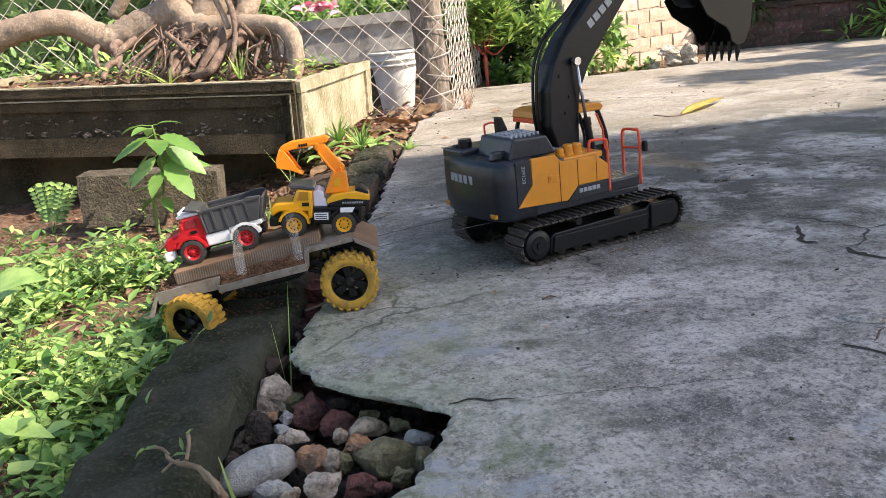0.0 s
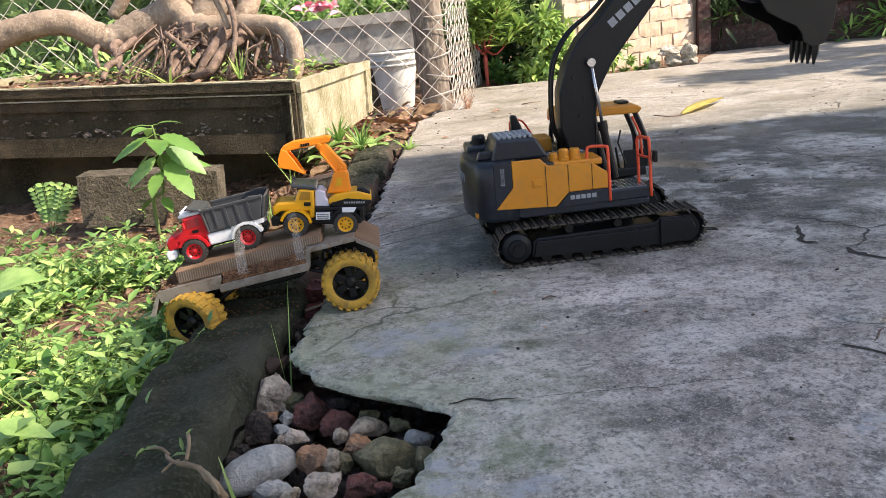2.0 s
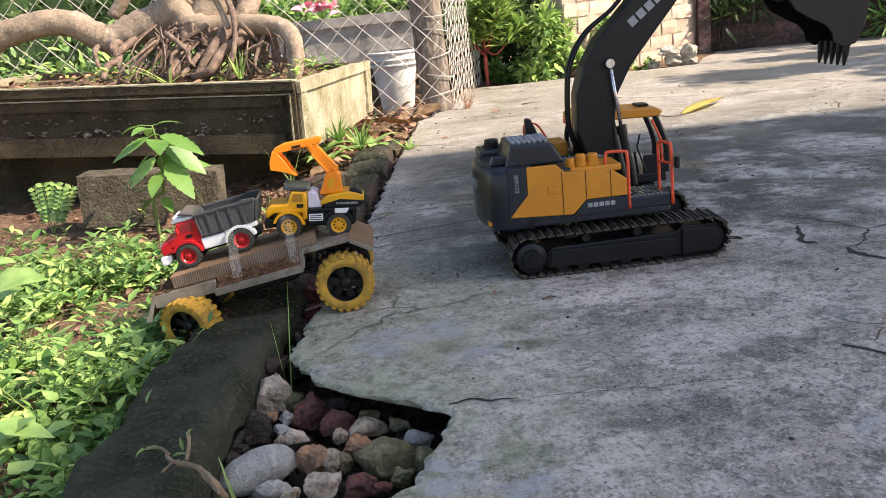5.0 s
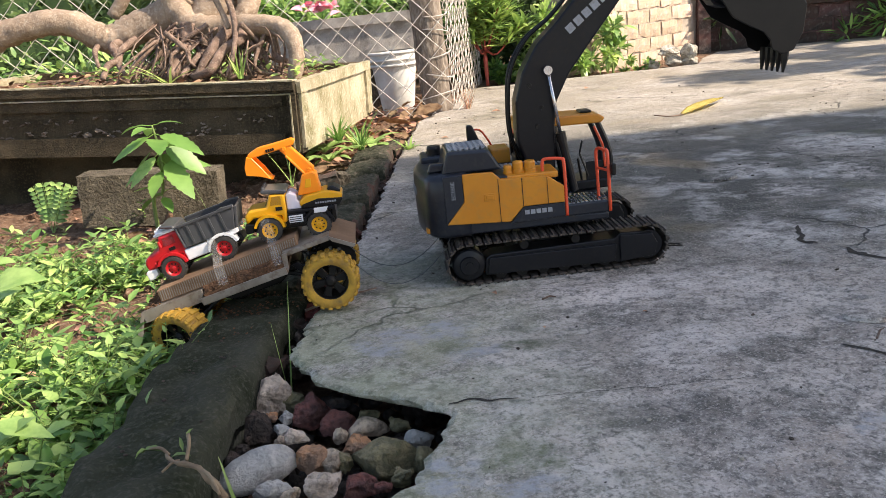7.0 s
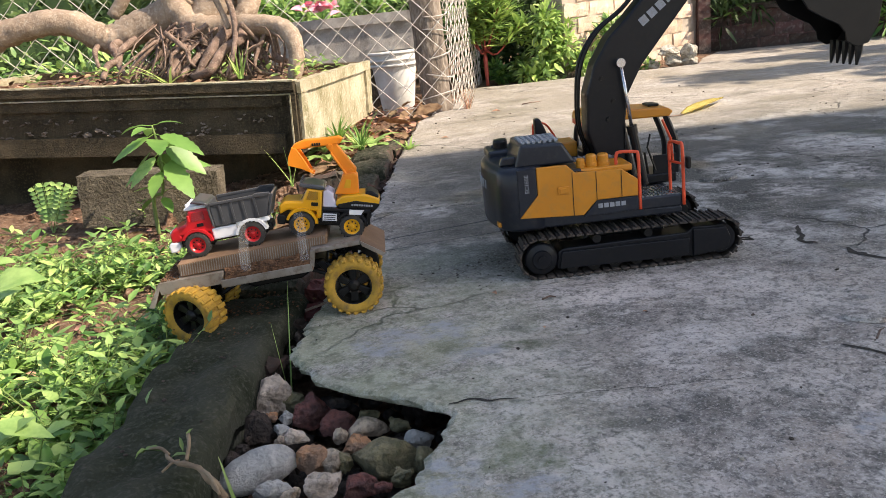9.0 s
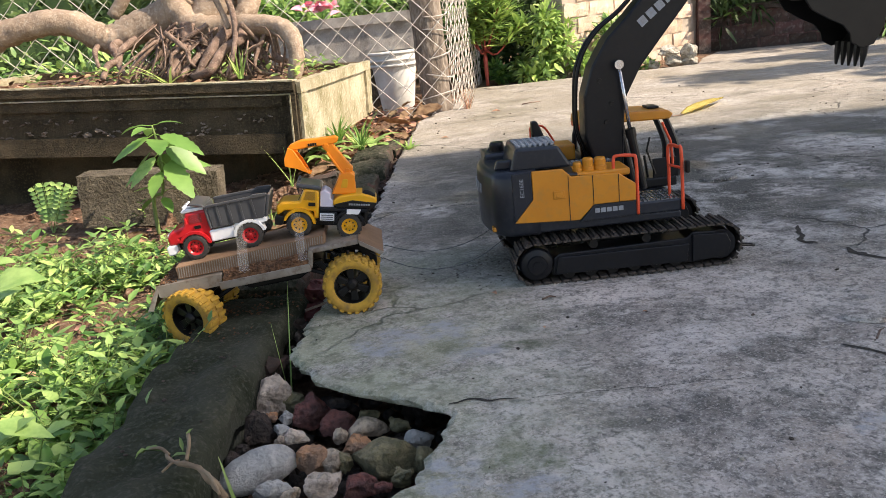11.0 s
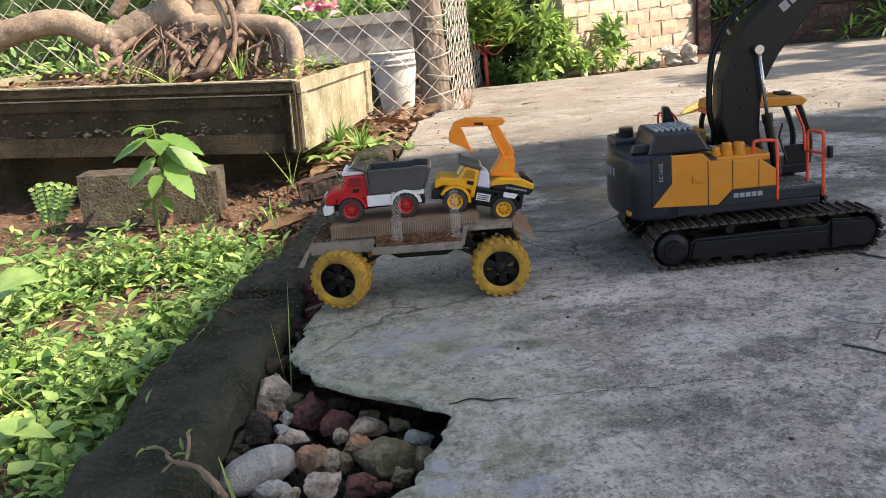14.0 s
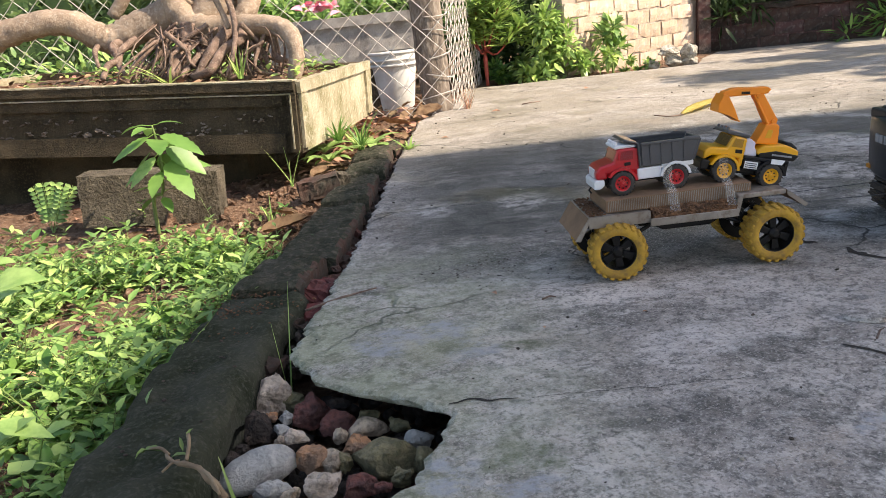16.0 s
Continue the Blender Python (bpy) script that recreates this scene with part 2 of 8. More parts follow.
# sun and shade painted into the tray's cement: algae-dark front, pale side
M_PLANTER = mat("algae_shaded_cement", (0.115, 0.088, 0.055), (0.042, 0.034, 0.022), scale=9, rough=0.95, bump=1.0, bscale=210, fine=(0.13, 0.105, 0.062), fscale=170, dist=0.008, spec=0.2)
M_PLANTERS = mat("sunlit_planter_cement", (0.50, 0.43, 0.31), (0.20, 0.18, 0.085), scale=11, rough=0.92, bump=1.0, bscale=120, fine=(0.58, 0.52, 0.40), fscale=90, dist=0.006)
M_BLOCK = mat("cement_block", (0.20, 0.17, 0.125), (0.10, 0.085, 0.062), scale=18, rough=0.97, bump=1.0, bscale=150, fine=(0.035, 0.03, 0.022), fscale=150, dist=0.012, spec=0.2)
M_BARK = mat("root_bark", (0.38, 0.285, 0.205), (0.22, 0.155, 0.105), scale=22, rough=0.75, bump=0.9, bscale=110, fine=(0.47, 0.40, 0.32), fscale=140, dist=0.004)
M_BARKD = mat("aerial_root_bark", (0.27, 0.18, 0.135), (0.09, 0.055, 0.04), scale=50, rough=0.85, bump=1.0, bscale=160, fine=(0.36, 0.28, 0.22), fscale=200, dist=0.004)
M_ROOT = mat("dry_root", (0.30, 0.22, 0.14), (0.19, 0.13, 0.08), scale=60, rough=0.85, bump=0.8, bscale=260)
M_CRACK = mat("crack_dark", (0.022, 0.02, 0.017), (0.035, 0.03, 0.025), scale=80, rough=1.0, bump=0.6, bscale=300)
M_WIRE = mat("galvanised_wire", (0.66, 0.63, 0.58), (0.46, 0.40, 0.34), scale=30, rough=0.6, metal=0.1)
M_POST = mat("fence_post_bark", (0.24, 0.19, 0.15), (0.085, 0.068, 0.055), scale=14, rough=0.9, bump=1.0, bscale=60, stretch=(1, 1, 0.35), fine=(0.40, 0.35, 0.29), fscale=90, dist=0.006)
M_WHITEPOT = mat("white_pot_paint", (0.72, 0.72, 0.70), (0.50, 0.49, 0.46), scale=12, rough=0.7, bump=0.4, bscale=60)
M_GREYPOT = mat("pale_cement_pot", (0.40, 0.38, 0.35), (0.24, 0.22, 0.20), scale=12, rough=0.9, bump=0.8, bscale=80)
M_WEED = mat("weed_leaf", (0.34, 0.52, 0.17), (0.16, 0.32, 0.085), scale=45, rough=0.45, island=0.55, thin=0.30)
M_LEAF = mat("shrub_leaf", (0.18, 0.36, 0.085), (0.09, 0.22, 0.045), scale=12, rough=0.45, island=0.5, thin=0.3)
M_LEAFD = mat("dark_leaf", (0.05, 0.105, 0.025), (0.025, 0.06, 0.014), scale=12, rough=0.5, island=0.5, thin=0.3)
M_LIME = mat("bright_leaf", (0.40, 0.55, 0.18), (0.22, 0.40, 0.10), scale=15, rough=0.40, island=0.45, thin=0.3)
M_STEM = mat("green_stem", (0.16, 0.24, 0.06), (0.12, 0.17, 0.05), scale=40, rough=0.6)
M_DRY = mat("dry_leaf", (0.46, 0.29, 0.165), (0.24, 0.13, 0.075), scale=40, rough=0.8, island=0.6)
M_YLEAF = mat("yellow_leaf", (0.72, 0.60, 0.20), (0.60, 0.50, 0.15), scale=30, rough=0.6, thin=0.2, fine=(0.42, 0.33, 0.10), fscale=120)
M_PINK = mat("pink_petal", (0.75, 0.22, 0.32), (0.85, 0.45, 0.5), scale=60, rough=0.6, island=0.2)
M_REDSTEM = mat("red_stem", (0.42, 0.07, 0.05), (0.25, 0.05, 0.04), scale=40, rough=0.6)
# toy plastics
M_XGREY = mat("slate_plastic", (0.016, 0.020, 0.029), (0.012, 0.015, 0.022), scale=30, rough=0.32, bump=0.05, bscale=600, fine=(0.030, 0.031, 0.034), fscale=160, rvar=0.08, spec=0.38)
M_XDARK = mat("charcoal_plastic", (0.0090, 0.0100, 0.0130), (0.0065, 0.0072, 0.0092), scale=30, rough=0.34, fine=(0.013, 0.0125, 0.012), fscale=200, rvar=0.08, spec=0.25)
M_XBLACK = mat("black_plastic", (0.005, 0.005, 0.0055), (0.009, 0.0085, 0.008), scale=40, rough=0.38, rvar=0.1, spec=0.3)
M_XYEL = mat("amber_plastic", (0.60, 0.232, 0.014), (0.54, 0.20, 0.012), scale=20, rough=0.38, bump=0.04, bscale=500, rvar=0.06, fine=(0.46, 0.20, 0.03), fscale=130)
M_XRED = mat("coral_red_plastic", (0.75, 0.085, 0.03), (0.68, 0.07, 0.025), scale=40, rough=0.4)
M_TRACK = mat("dusty_track_rubber", (0.020, 0.018, 0.017), (0.055, 0.043, 0.034), scale=45, rough=0.8, bump=0.4, bscale=300, fine=(0.10, 0.076, 0.06), fscale=220)
M_LGREY = mat("pale_grey_plastic", (0.30, 0.32, 0.35), (0.24, 0.26, 0.29), scale=60, rough=0.45, fine=(0.20, 0.19, 0.18), fscale=200)
M_SILVER = mat("steel_rod", (0.55, 0.56, 0.58), (0.45, 0.46, 0.48), scale=50, rough=0.25, metal=0.9)
M_PRINT = mat("white_print", (0.72, 0.74, 0.76), (0.6, 0.62, 0.64), scale=90, rough=0.5)
M_TYREY = mat("yellow_foam_tyre", (0.52, 0.30, 0.035), (0.30, 0.17, 0.030), scale=55, rough=0.85, bump=0.6, bscale=200, fine=(0.17, 0.11, 0.045), fscale=90)
M_CARD = mat("cardboard", (0.25, 0.15, 0.088), (0.16, 0.095, 0.055), scale=30, rough=0.9, bump=0.3, bscale=300)
M_TIN = mat("tin_sheet", (0.30, 0.27, 0.235), (0.20, 0.17, 0.14), scale=30, rough=0.42, metal=0.3, rvar=0.12, fine=(0.15, 0.10, 0.07), fscale=120)
M_DIRT = mat("loose_dirt", (0.22, 0.11, 0.055), (0.075, 0.038, 0.02), scale=160, rough=1.0, bump=1.0, bscale=500, dist=0.002)
M_RED = mat("glossy_red_plastic", (0.50, 0.014, 0.02), (0.44, 0.012, 0.017), scale=30, rough=0.28, coat=0.2)
M_WHITE = mat("white_plastic", (0.75, 0.76, 0.78), (0.68, 0.69, 0.71), scale=40, rough=0.35)
M_GREYP = mat("dark_grey_plastic", (0.065, 0.068, 0.074), (0.048, 0.050, 0.055), scale=40, rough=0.30, coat=0.6)
M_YEL = mat("warm_yellow_plastic", (0.76, 0.37, 0.012), (0.68, 0.32, 0.01), scale=30, rough=0.32, coat=0.1)
M_ORANGE = mat("orange_plastic", (0.90, 0.27, 0.012), (0.82, 0.23, 0.01), scale=30, rough=0.36)
M_TOYTYRE = mat("toy_tyre_rubber", (0.022, 0.021, 0.020), (0.035, 0.03, 0.027), scale=60, rough=0.7, bump=0.3, bscale=400)
M_LILAC = mat("pale_lilac_plastic", (0.62, 0.60, 0.70), (0.55, 0.53, 0.63), scale=40, rough=0.4)
M_ROOF = mat("roof_sheet", (0.35, 0.34, 0.33), (0.28, 0.27, 0.26), scale=4, rough=0.7)


def glass_mat(name, tint, rough, alpha):
    m = bpy.data.materials.new(name)
    m.use_nodes = True
    N, L = m.node_tree.nodes, m.node_tree.links
    b = N["Principled BSDF"]
    b.inputs["Base Color"].default_value = (*tint, 1)
    b.inputs["Roughness"].default_value = rough
    b.inputs["Alpha"].default_value = alpha
    return m


M_TAPE = glass_mat("clear_tape", (0.70, 0.67, 0.61), 0.15, 0.17)
M_PANE = glass_mat("dark_cab_glass", (0.05, 0.06, 0.07), 0.06, 0.35)


# ---------------------------------------------------------------- mesh helpers
def finish(bm, name, material, smooth=False):
    bmesh.ops.recalc_face_normals(bm, faces=bm.faces)
    me = bpy.data.meshes.new(name)
    bm.to_mesh(me)
    bm.free()
    for mt in material if isinstance(material, (list, tuple)) else [material]:
        me.materials.append(mt)
    if smooth:
        for p in me.polygons:
            p.use_smooth = True
    return me


def part(name, bm, material, parent=None, label="", smooth=False, at=None):
    ob = new(name, finish(bm, name, material, smooth))
    if parent is not None:
        ob.parent = parent
    if at is not None:
        ob.matrix_basis = at
    return tagged(ob, label)


def thing(name, label, category, group="", kind="", at=None):
    ob = new(name)
    ob.empty_display_size = 0.02
    if at is not None:
        ob.matrix_basis = at
    return tagged(ob, label, category, group, kind)


def join(bm, other, m=None):
    """Adds the mesh of other to bm at the pose m; frees other."""
    if m is not None:
        other.transform(m)
    me = bpy.data.meshes.new("tmp")
    other.to_mesh(me)
    other.free()
    bm.from_mesh(me)
    bpy.data.meshes.remove(me)
    return bm


def box(x0, x1, y0, y1, z0, z1, bev=0.0, seg=2, taper=None):
    bm = bmesh.new()
    vs = [bm.verts.new((x, y, z)) for z in (z0, z1) for y in (y0, y1) for x in (x0, x1)]
    for f in ((0, 2, 3, 1), (4, 5, 7, 6), (0, 1, 5, 4), (2, 6, 7, 3), (0, 4, 6, 2), (1, 3, 7, 5)):
        bm.faces.new([vs[i] for i in f])
    if taper:
        cx, cy = (x0 + x1) / 2, (y0 + y1) / 2
        for v in vs[4:]:
            v.co.x, v.co.y = cx + (v.co.x - cx) * taper, cy + (v.co.y - cy) * taper
    if bev:
        bmesh.ops.bevel(bm, geom=list(bm.edges), offset=bev, segments=seg, affect="EDGES", profile=0.5)
    return bm


def prism(pts, y0, y1, bev=0.0, seg=2):
    """A side profile of (x, z) points, drawn from y0 to y1."""
    bm = bmesh.new()
    a = [bm.verts.new((x, y0, z)) for x, z in pts]
    b = [bm.verts.new((x, y1, z)) for x, z in pts]
    n = len(pts)
    bm.faces.new(a)
    bm.faces.new(b[::-1])
    for i in range(n):
        bm.faces.new((a[i], b[i], b[(i + 1) % n], a[(i + 1) % n]))
    bmesh.ops.recalc_face_normals(bm, faces=bm.faces)
    if bev:
        bmesh.ops.bevel(bm, geom=list(bm.edges), offset=bev, segments=seg, affect="EDGES", profile=0.5)
    return bm


def tube(pts, radii, sides=8, caps=True, wob=0.0):
    """A round bar along the points."""
    bm = bmesh.new()
    P = [Vector(p) for p in pts]
    if isinstance(radii, (int, float)):
        radii = [radii] * len(P)
    rings, u = [], None
    for i, p in enumerate(P):
        d = (P[min(i + 1, len(P) - 1)] - P[max(i - 1, 0)]).normalized()
        if u is None:
            u = d.orthogonal().normalized()
        u = (u - d * u.dot(d)).normalized()
        w = d.cross(u)
        ring = []
        for k in range(sides):
            a = 2 * math.pi * k / sides
            r = radii[i] * (1 + (wob * noise.noise(p * 30 + Vector((k * 1.7, i * 0.6, 0))) if wob else 0))
            ring.append(bm.verts.new(p + (u * math.cos(a) + w * math.sin(a)) * r))
        rings.append(ring)
    for A, B in zip(rings, rings[1:]):
        for k in range(sides):
            bm.faces.new((A[k], A[(k + 1) % sides], B[(k + 1) % sides], B[k]))
    if caps:
        bm.faces.new(rings[0][::-1])
        bm.faces.new(rings[-1])
    return bm


def smooth_path(pts, n=6):
    """Catmull-Rom through the points."""
    P = [Vector(p) for p in pts]
    out = []
    for i in range(len(P) - 1):
        a, b, c, d = P[max(i - 1, 0)], P[i], P[i + 1], P[min(i + 2, len(P) - 1)]
        for k in range(n):
            t = k / n
            out.append(0.5 * ((2 * b) + (c - a) * t + (2 * a - 5 * b + 4 * c - d) * t * t + (3 * b - a - 3 * c + d) * t ** 3))
    return out + [P[-1]]


def lathe(profile, sides=24, axis="y"):
    """A turned body: profile of (radius, along-axis) points."""
    bm = bmesh.new()
    rings = []
    for r, h in profile:
        ring = []
        for k in range(sides):
            a = 2 * math.pi * k / sides
            c, s = r * math.cos(a), r * math.sin(a)
            ring.append(bm.verts.new({"y": (c, h, s), "z": (c, s, h), "x": (h, c, s)}[axis]))
        rings.append(ring)
    for A, B in zip(rings, rings[1:]):
        for k in range(sides):
            bm.faces.new((A[k], A[(k + 1) % sides], B[(k + 1) % sides], B[k]))
    bmesh.ops.remove_doubles(bm, verts=bm.verts, dist=1e-6)
    return bm


def rough_up(bm, amount, freq, seed=0.0):
    for v in bm.verts:
        p = v.co * freq + Vector((seed, seed * 1.3, seed * 0.7))
        v.co += Vector((noise.noise(p), noise.noise(p + Vector((9, 0, 0))), noise.noise(p + Vector((0, 9, 0))))) * amount
    return bm


def grid_box(x0, x1, y0, y1, z0, z1, cell):
    bm = box(x0, x1, y0, y1, z0, z1)
    for _ in range(6):
        es = [e for e in bm.edges if e.calc_length() > cell]
        if not es:
            break
        bmesh.ops.subdivide_edges(bm, edges=es, cuts=1, use_grid_fill=True)
    return bm


def stone_bm(a, b, c, seed, lumpy=0.28, sub=3):
    bm = bmesh.new()
    bmesh.ops.create_icosphere(bm, subdivisions=sub, radius=1)
    for v in bm.verts:
        n = v.co.copy()
        k = 1 + lumpy * noise.noise(n * 1.3 + Vector((seed, seed * 2, 0))) + 0.1 * lumpy * noise.noise(n * 5 + Vector((seed, 0, 0)))
        v.co = Vector((n.x * a, n.y * b, n.z * c)) * k
    return bm


def leaf_fan(verts, faces, base, direction, normal, length, width, fold=0.25, tip=0.35):
    """One pointed leaf of six triangles, folded on its midrib, appended to verts and faces."""
    d = direction.normalized()
    s = d.cross(normal).normalized()
    n = s.cross(d)
    i = len(verts)
    for along, across, up in ((0, 0, 0), (0.35, 0.5, fold), (0.35, 0, 0.05), (0.35, -0.5, fold), (0.72, 0.33, fold * 0.6), (0.72, 0, 0.02), (0.72, -0.33, fold * 0.6), (1, 0, -tip * 0.4)):
        verts.append(tuple(base + d * (along * length) + s * (across * width) + n * (up * width)))
    faces += [(i, i + 1, i + 2), (i, i + 2, i + 3), (i + 1, i + 4, i + 5, i + 2), (i + 2, i + 5, i + 6, i + 3), (i + 4, i + 7, i + 5), (i + 5, i + 7, i + 6)]


def toothed_leaf(verts, faces, base, direction, normal, length, width, droop=0.5, fold=0.2, teeth=7):
    """A broad leaf with a saw-toothed edge that bends down towards its tip."""
    d = direction.normalized()
    side = d.cross(normal).normalized()
    p = Vector(base)
    i = len(verts)
    n = teeth * 2
    for k in range(n + 1):
        t = k / n
        up = side.cross(d).normalized()
        w = width * 0.5 * (math.sin(math.pi * t ** 0.75) ** 0.85 + 0.02) * (1.0 if k % 2 else 0.84)
        verts.append(tuple(p + side * w + up * (fold * w)))
        verts.append(tuple(p))
        verts.append(tuple(p - side * w + up * (fold * w)))
        p = p + d * (length / n)
        d = (d + Vector((0, 0, -droop / n))).normalized()
    for k in range(n):
        a = i + 3 * k
        faces += [(a, a + 1, a + 4, a + 3), (a + 1, a + 2, a + 5, a + 4)]


def leaf_object(name, verts, faces, material, parent=None, label="", smooth=True):
    me = bpy.data.meshes.new(name)
    me.from_pydata(verts, [], faces)
    me.materials.append(material)
    me.update()
    if smooth:
        for p in me.polygons:
            p.use_smooth = True
    ob = new(name, me)
    if parent is not None:
        ob.parent = parent
    return tagged(ob, label)


# ---------------------------------------------------------------- setting
def axis_points(a, b, fine0, fine1, step, coarse):
    """Grid lines from a to b, fine between fine0 and fine1, growing outside."""
    xs = list(np.arange(fine0, fine1 + 1e-6, step))
    s, x = step, fine0
    while x > a:
        s = min(s * 1.5, coarse)
        x -= s
        xs.insert(0, max(x, a))
    s, x = step, fine1
    while x < b:
        s = min(s * 1.5, coarse)
        x += s
        xs.append(min(x, b))
    return xs


def smoothstep(e0, e1, x):
    t = min(1.0, max(0.0, (x - e0) / (e1 - e0)))
    return t * t * (3 - 2 * t)


def kerb_mid(y):
    """x of the kerb's middle line at y."""
    return np.interp(y, [0.3, 0.55, 0.71, 0.86, 1.03, 1.40, 1.97, 2.3], [-0.252, -0.248, -0.243, -0.224, -0.198, -0.168, -0.130, -0.11])


def soil_height(x, y):
    k = kerb_mid(y)
    bed = -0.046 + 0.012 * noise.noise(Vector((x * 6, y * 6, 1))) + 0.006 * noise.noise(Vector((x * 22, y * 22, 4)))
    low = -0.085 + 0.008 * noise.noise(Vector((x * 18, y * 18, 2)))
    far = -0.015 + 0.02 * noise.noise(Vector((x * 4, y * 4, 7)))
    s = smoothstep(k - 0.02, k + 0.05, x) * (1 - smoothstep(2.1, 2.4, y))
    h = bed * (1 - s) + low * s
    f = smoothstep(2.0, 2.6, y) * smoothstep(-0.5, -0.1, x)
    h = h * (1 - f) + far * f
    if y > 2.3 and x > 0.0:
        h = min(h, -0.045) if y < 3.25 else h
    return h


def build_ground():
    xs = axis_points(-60, 60, -1.25, 0.35, 0.016, 8.0)
    ys = axis_points(-40, 90, 0.25, 2.7, 0.016, 8.0)
    verts = [(x, y, soil_height(x, y) if -3 < x < 3 and -1 < y < 6 else -0.05) for y in ys for x in xs]
    w = len(xs)
    faces = [(j * w + i, j * w + i + 1, (j + 1) * w + i + 1, (j + 1) * w + i) for j in range(len(ys) - 1) for i in range(w - 1)]
    ob = leaf_object("ground", verts, faces, M_SOIL)
    tagged(ob, "reddish-brown garden soil, crumbly and bare in patches", "ground", kind="structure")


def slab_edge(y):
    """x of the slab's broken left edge at y; it bites in where the corner has fallen away."""
    x = np.interp(y, [-2.5, 0.20, 0.36, 0.43, 0.472, 0.480, 0.500, 0.518, 0.536, 0.561, 0.577, 0.598, 0.621, 0.635, 0.653, 0.683, 0.721, 0.785, 0.865, 1.05, 1.21, 1.61, 1.88, 2.45, 2.72, 3.15, 3.6],
                  [-0.15, -0.150, -0.130, -0.075, -0.052, -0.035, -0.032, -0.029, -0.018, -0.010, -0.011, -0.034, -0.060, -0.096, -0.120, -0.137, -0.158, -0.156, -0.147, -0.127, -0.114, -0.092, -0.074, -0.03, 0.085, 0.14, 0.30])
    k = 1.0 if y > 0.66 else 0.7
    return x + k * (0.007 * noise.noise(Vector((y * 38, 0.3, 0))) + 0.005 * noise.noise(Vector((y * 110, 2.3, 0))) + 0.0028 * noise.noise(Vector((y * 260, 4.3, 0))))


def build_slab():
    ys = [-2.5, -1.2, -0.5, 0.0, 0.2] + list(np.arange(0.3, 1.3, 0.0022)) + list(np.arange(1.3, 2.2, 0.007)) + list(np.arange(2.2, 3.40, 0.03))
    us = [0.0, 0.001, 0.003, 0.006, 0.010, 0.016, 0.024, 0.034] + list(np.arange(0.05, 1.05, 0.025)) + [1.2, 1.5, 2.0, 3.0, 4.5, 6.2]
    verts, faces = [], []
    w = len(us) + 2
    far_y = ys[-1]
    for y in ys:
        e = slab_edge(y)
        low = -0.006 - 0.003 * noise.noise(Vector((y * 30, 5, 0)))
        verts.append((e + 0.085, y, -0.034))
        verts.append((e + 0.002 + 0.006 * noise.noise(Vector((y * 70, 9, 0))), y, low))
        for u in us:
            x = e + u
            yy = y + (0.03 * noise.noise(Vector((x * 2, 3, 0))) + 0.55 * smoothstep(1.10, 1.40, x) if y == far_y else 0)
            p = Vector((x, y, 0))
            z = 0.0016 * noise.noise(p * 9) + 0.0010 * noise.noise(p * 30 + Vector((3, 3, 3)))
            if u < 0.006:
                z -= (0.006 - u) * (0.5 + 0.5 * noise.noise(p * 60))
            if y < 0.3 or x > 1.3:
                z = 0
            verts.append((x, yy, z - (0.0 if y < 3.3 else 0.01)))
    for j in range(len(ys) - 1):
        for i in range(w - 1):
            faces.append((j * w + i, j * w + i + 1, (j + 1) * w + i + 1, (j + 1) * w + i))
    n = len(verts)
    last = (len(ys) - 1) * w
    for i in range(2, w):
        x, y, z = verts[last + i]
        verts.append((x, y + 0.01, -0.06))
    for i in range(2, w - 1):
        faces.append((last + i, last + i + 1, n + i - 1, n + i - 2))
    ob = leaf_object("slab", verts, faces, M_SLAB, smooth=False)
    tagged(ob, "weathered grey cement slab with a broken edge", "pavement", kind="structure")
    # open cracks, the gaps' darkness laid on as thin dark strips
    for k, (pts, width) in enumerate(((((0.452, 0.967, 0.000), (0.430, 0.909, 0.000), (0.440, 0.891, 0.000)), 0.0075), (((0.458, 0.862, 0.000), (0.461, 0.832, 0.000), (0.484, 0.812, 0.000)), 0.0085), (((0.328, 0.617, 0.000), (0.338, 0.604, 0.000), (0.354, 0.586, 0.000)), 0.0055), (((-0.009, 0.584, 0.000), (0.010, 0.589, 0.000), (0.048, 0.585, 0.000)), 0.0030), (((0.053, 0.583, 0.000), (0.082, 0.582, 0.000), (0.160, 0.581, 0.000), (0.231, 0.577, 0.000), (0.252, 0.584, 0.000)), 0.0007))):
        path = smooth_path([Vector(p) for p in pts], 12)
        V, F = [], []
        for i, p in enumerate(path):
            t = i / (len(path) - 1)
            d = (path[min(i + 1, len(path) - 1)] - path[max(i - 1, 0)]).normalized()
            side = Vector((-d.y, d.x, 0))
            wob = 0.006 * noise.noise(p * 60 + Vector((k, 0, 0)))
            half = width * 0.5 * (0.15 + math.sin(math.pi * t) ** 0.6) * (0.65 + 0.9 * abs(noise.noise(p * 140)))
            for s in (-1, 1):
                q = p + side * (wob + s * half)
                V.append((q.x, q.y, 0.0016 * noise.noise(Vector((q.x, q.y, 0)) * 9) + 0.0010 * noise.noise(Vector((q.x, q.y, 0)) * 30 + Vector((3, 3, 3))) + 0.0007))
        for i in range(len(path) - 1):
            F.append((2 * i, 2 * i + 2, 2 * i + 3, 2 * i + 1))
        leaf_object("crack", V, F, M_CRACK, ob)


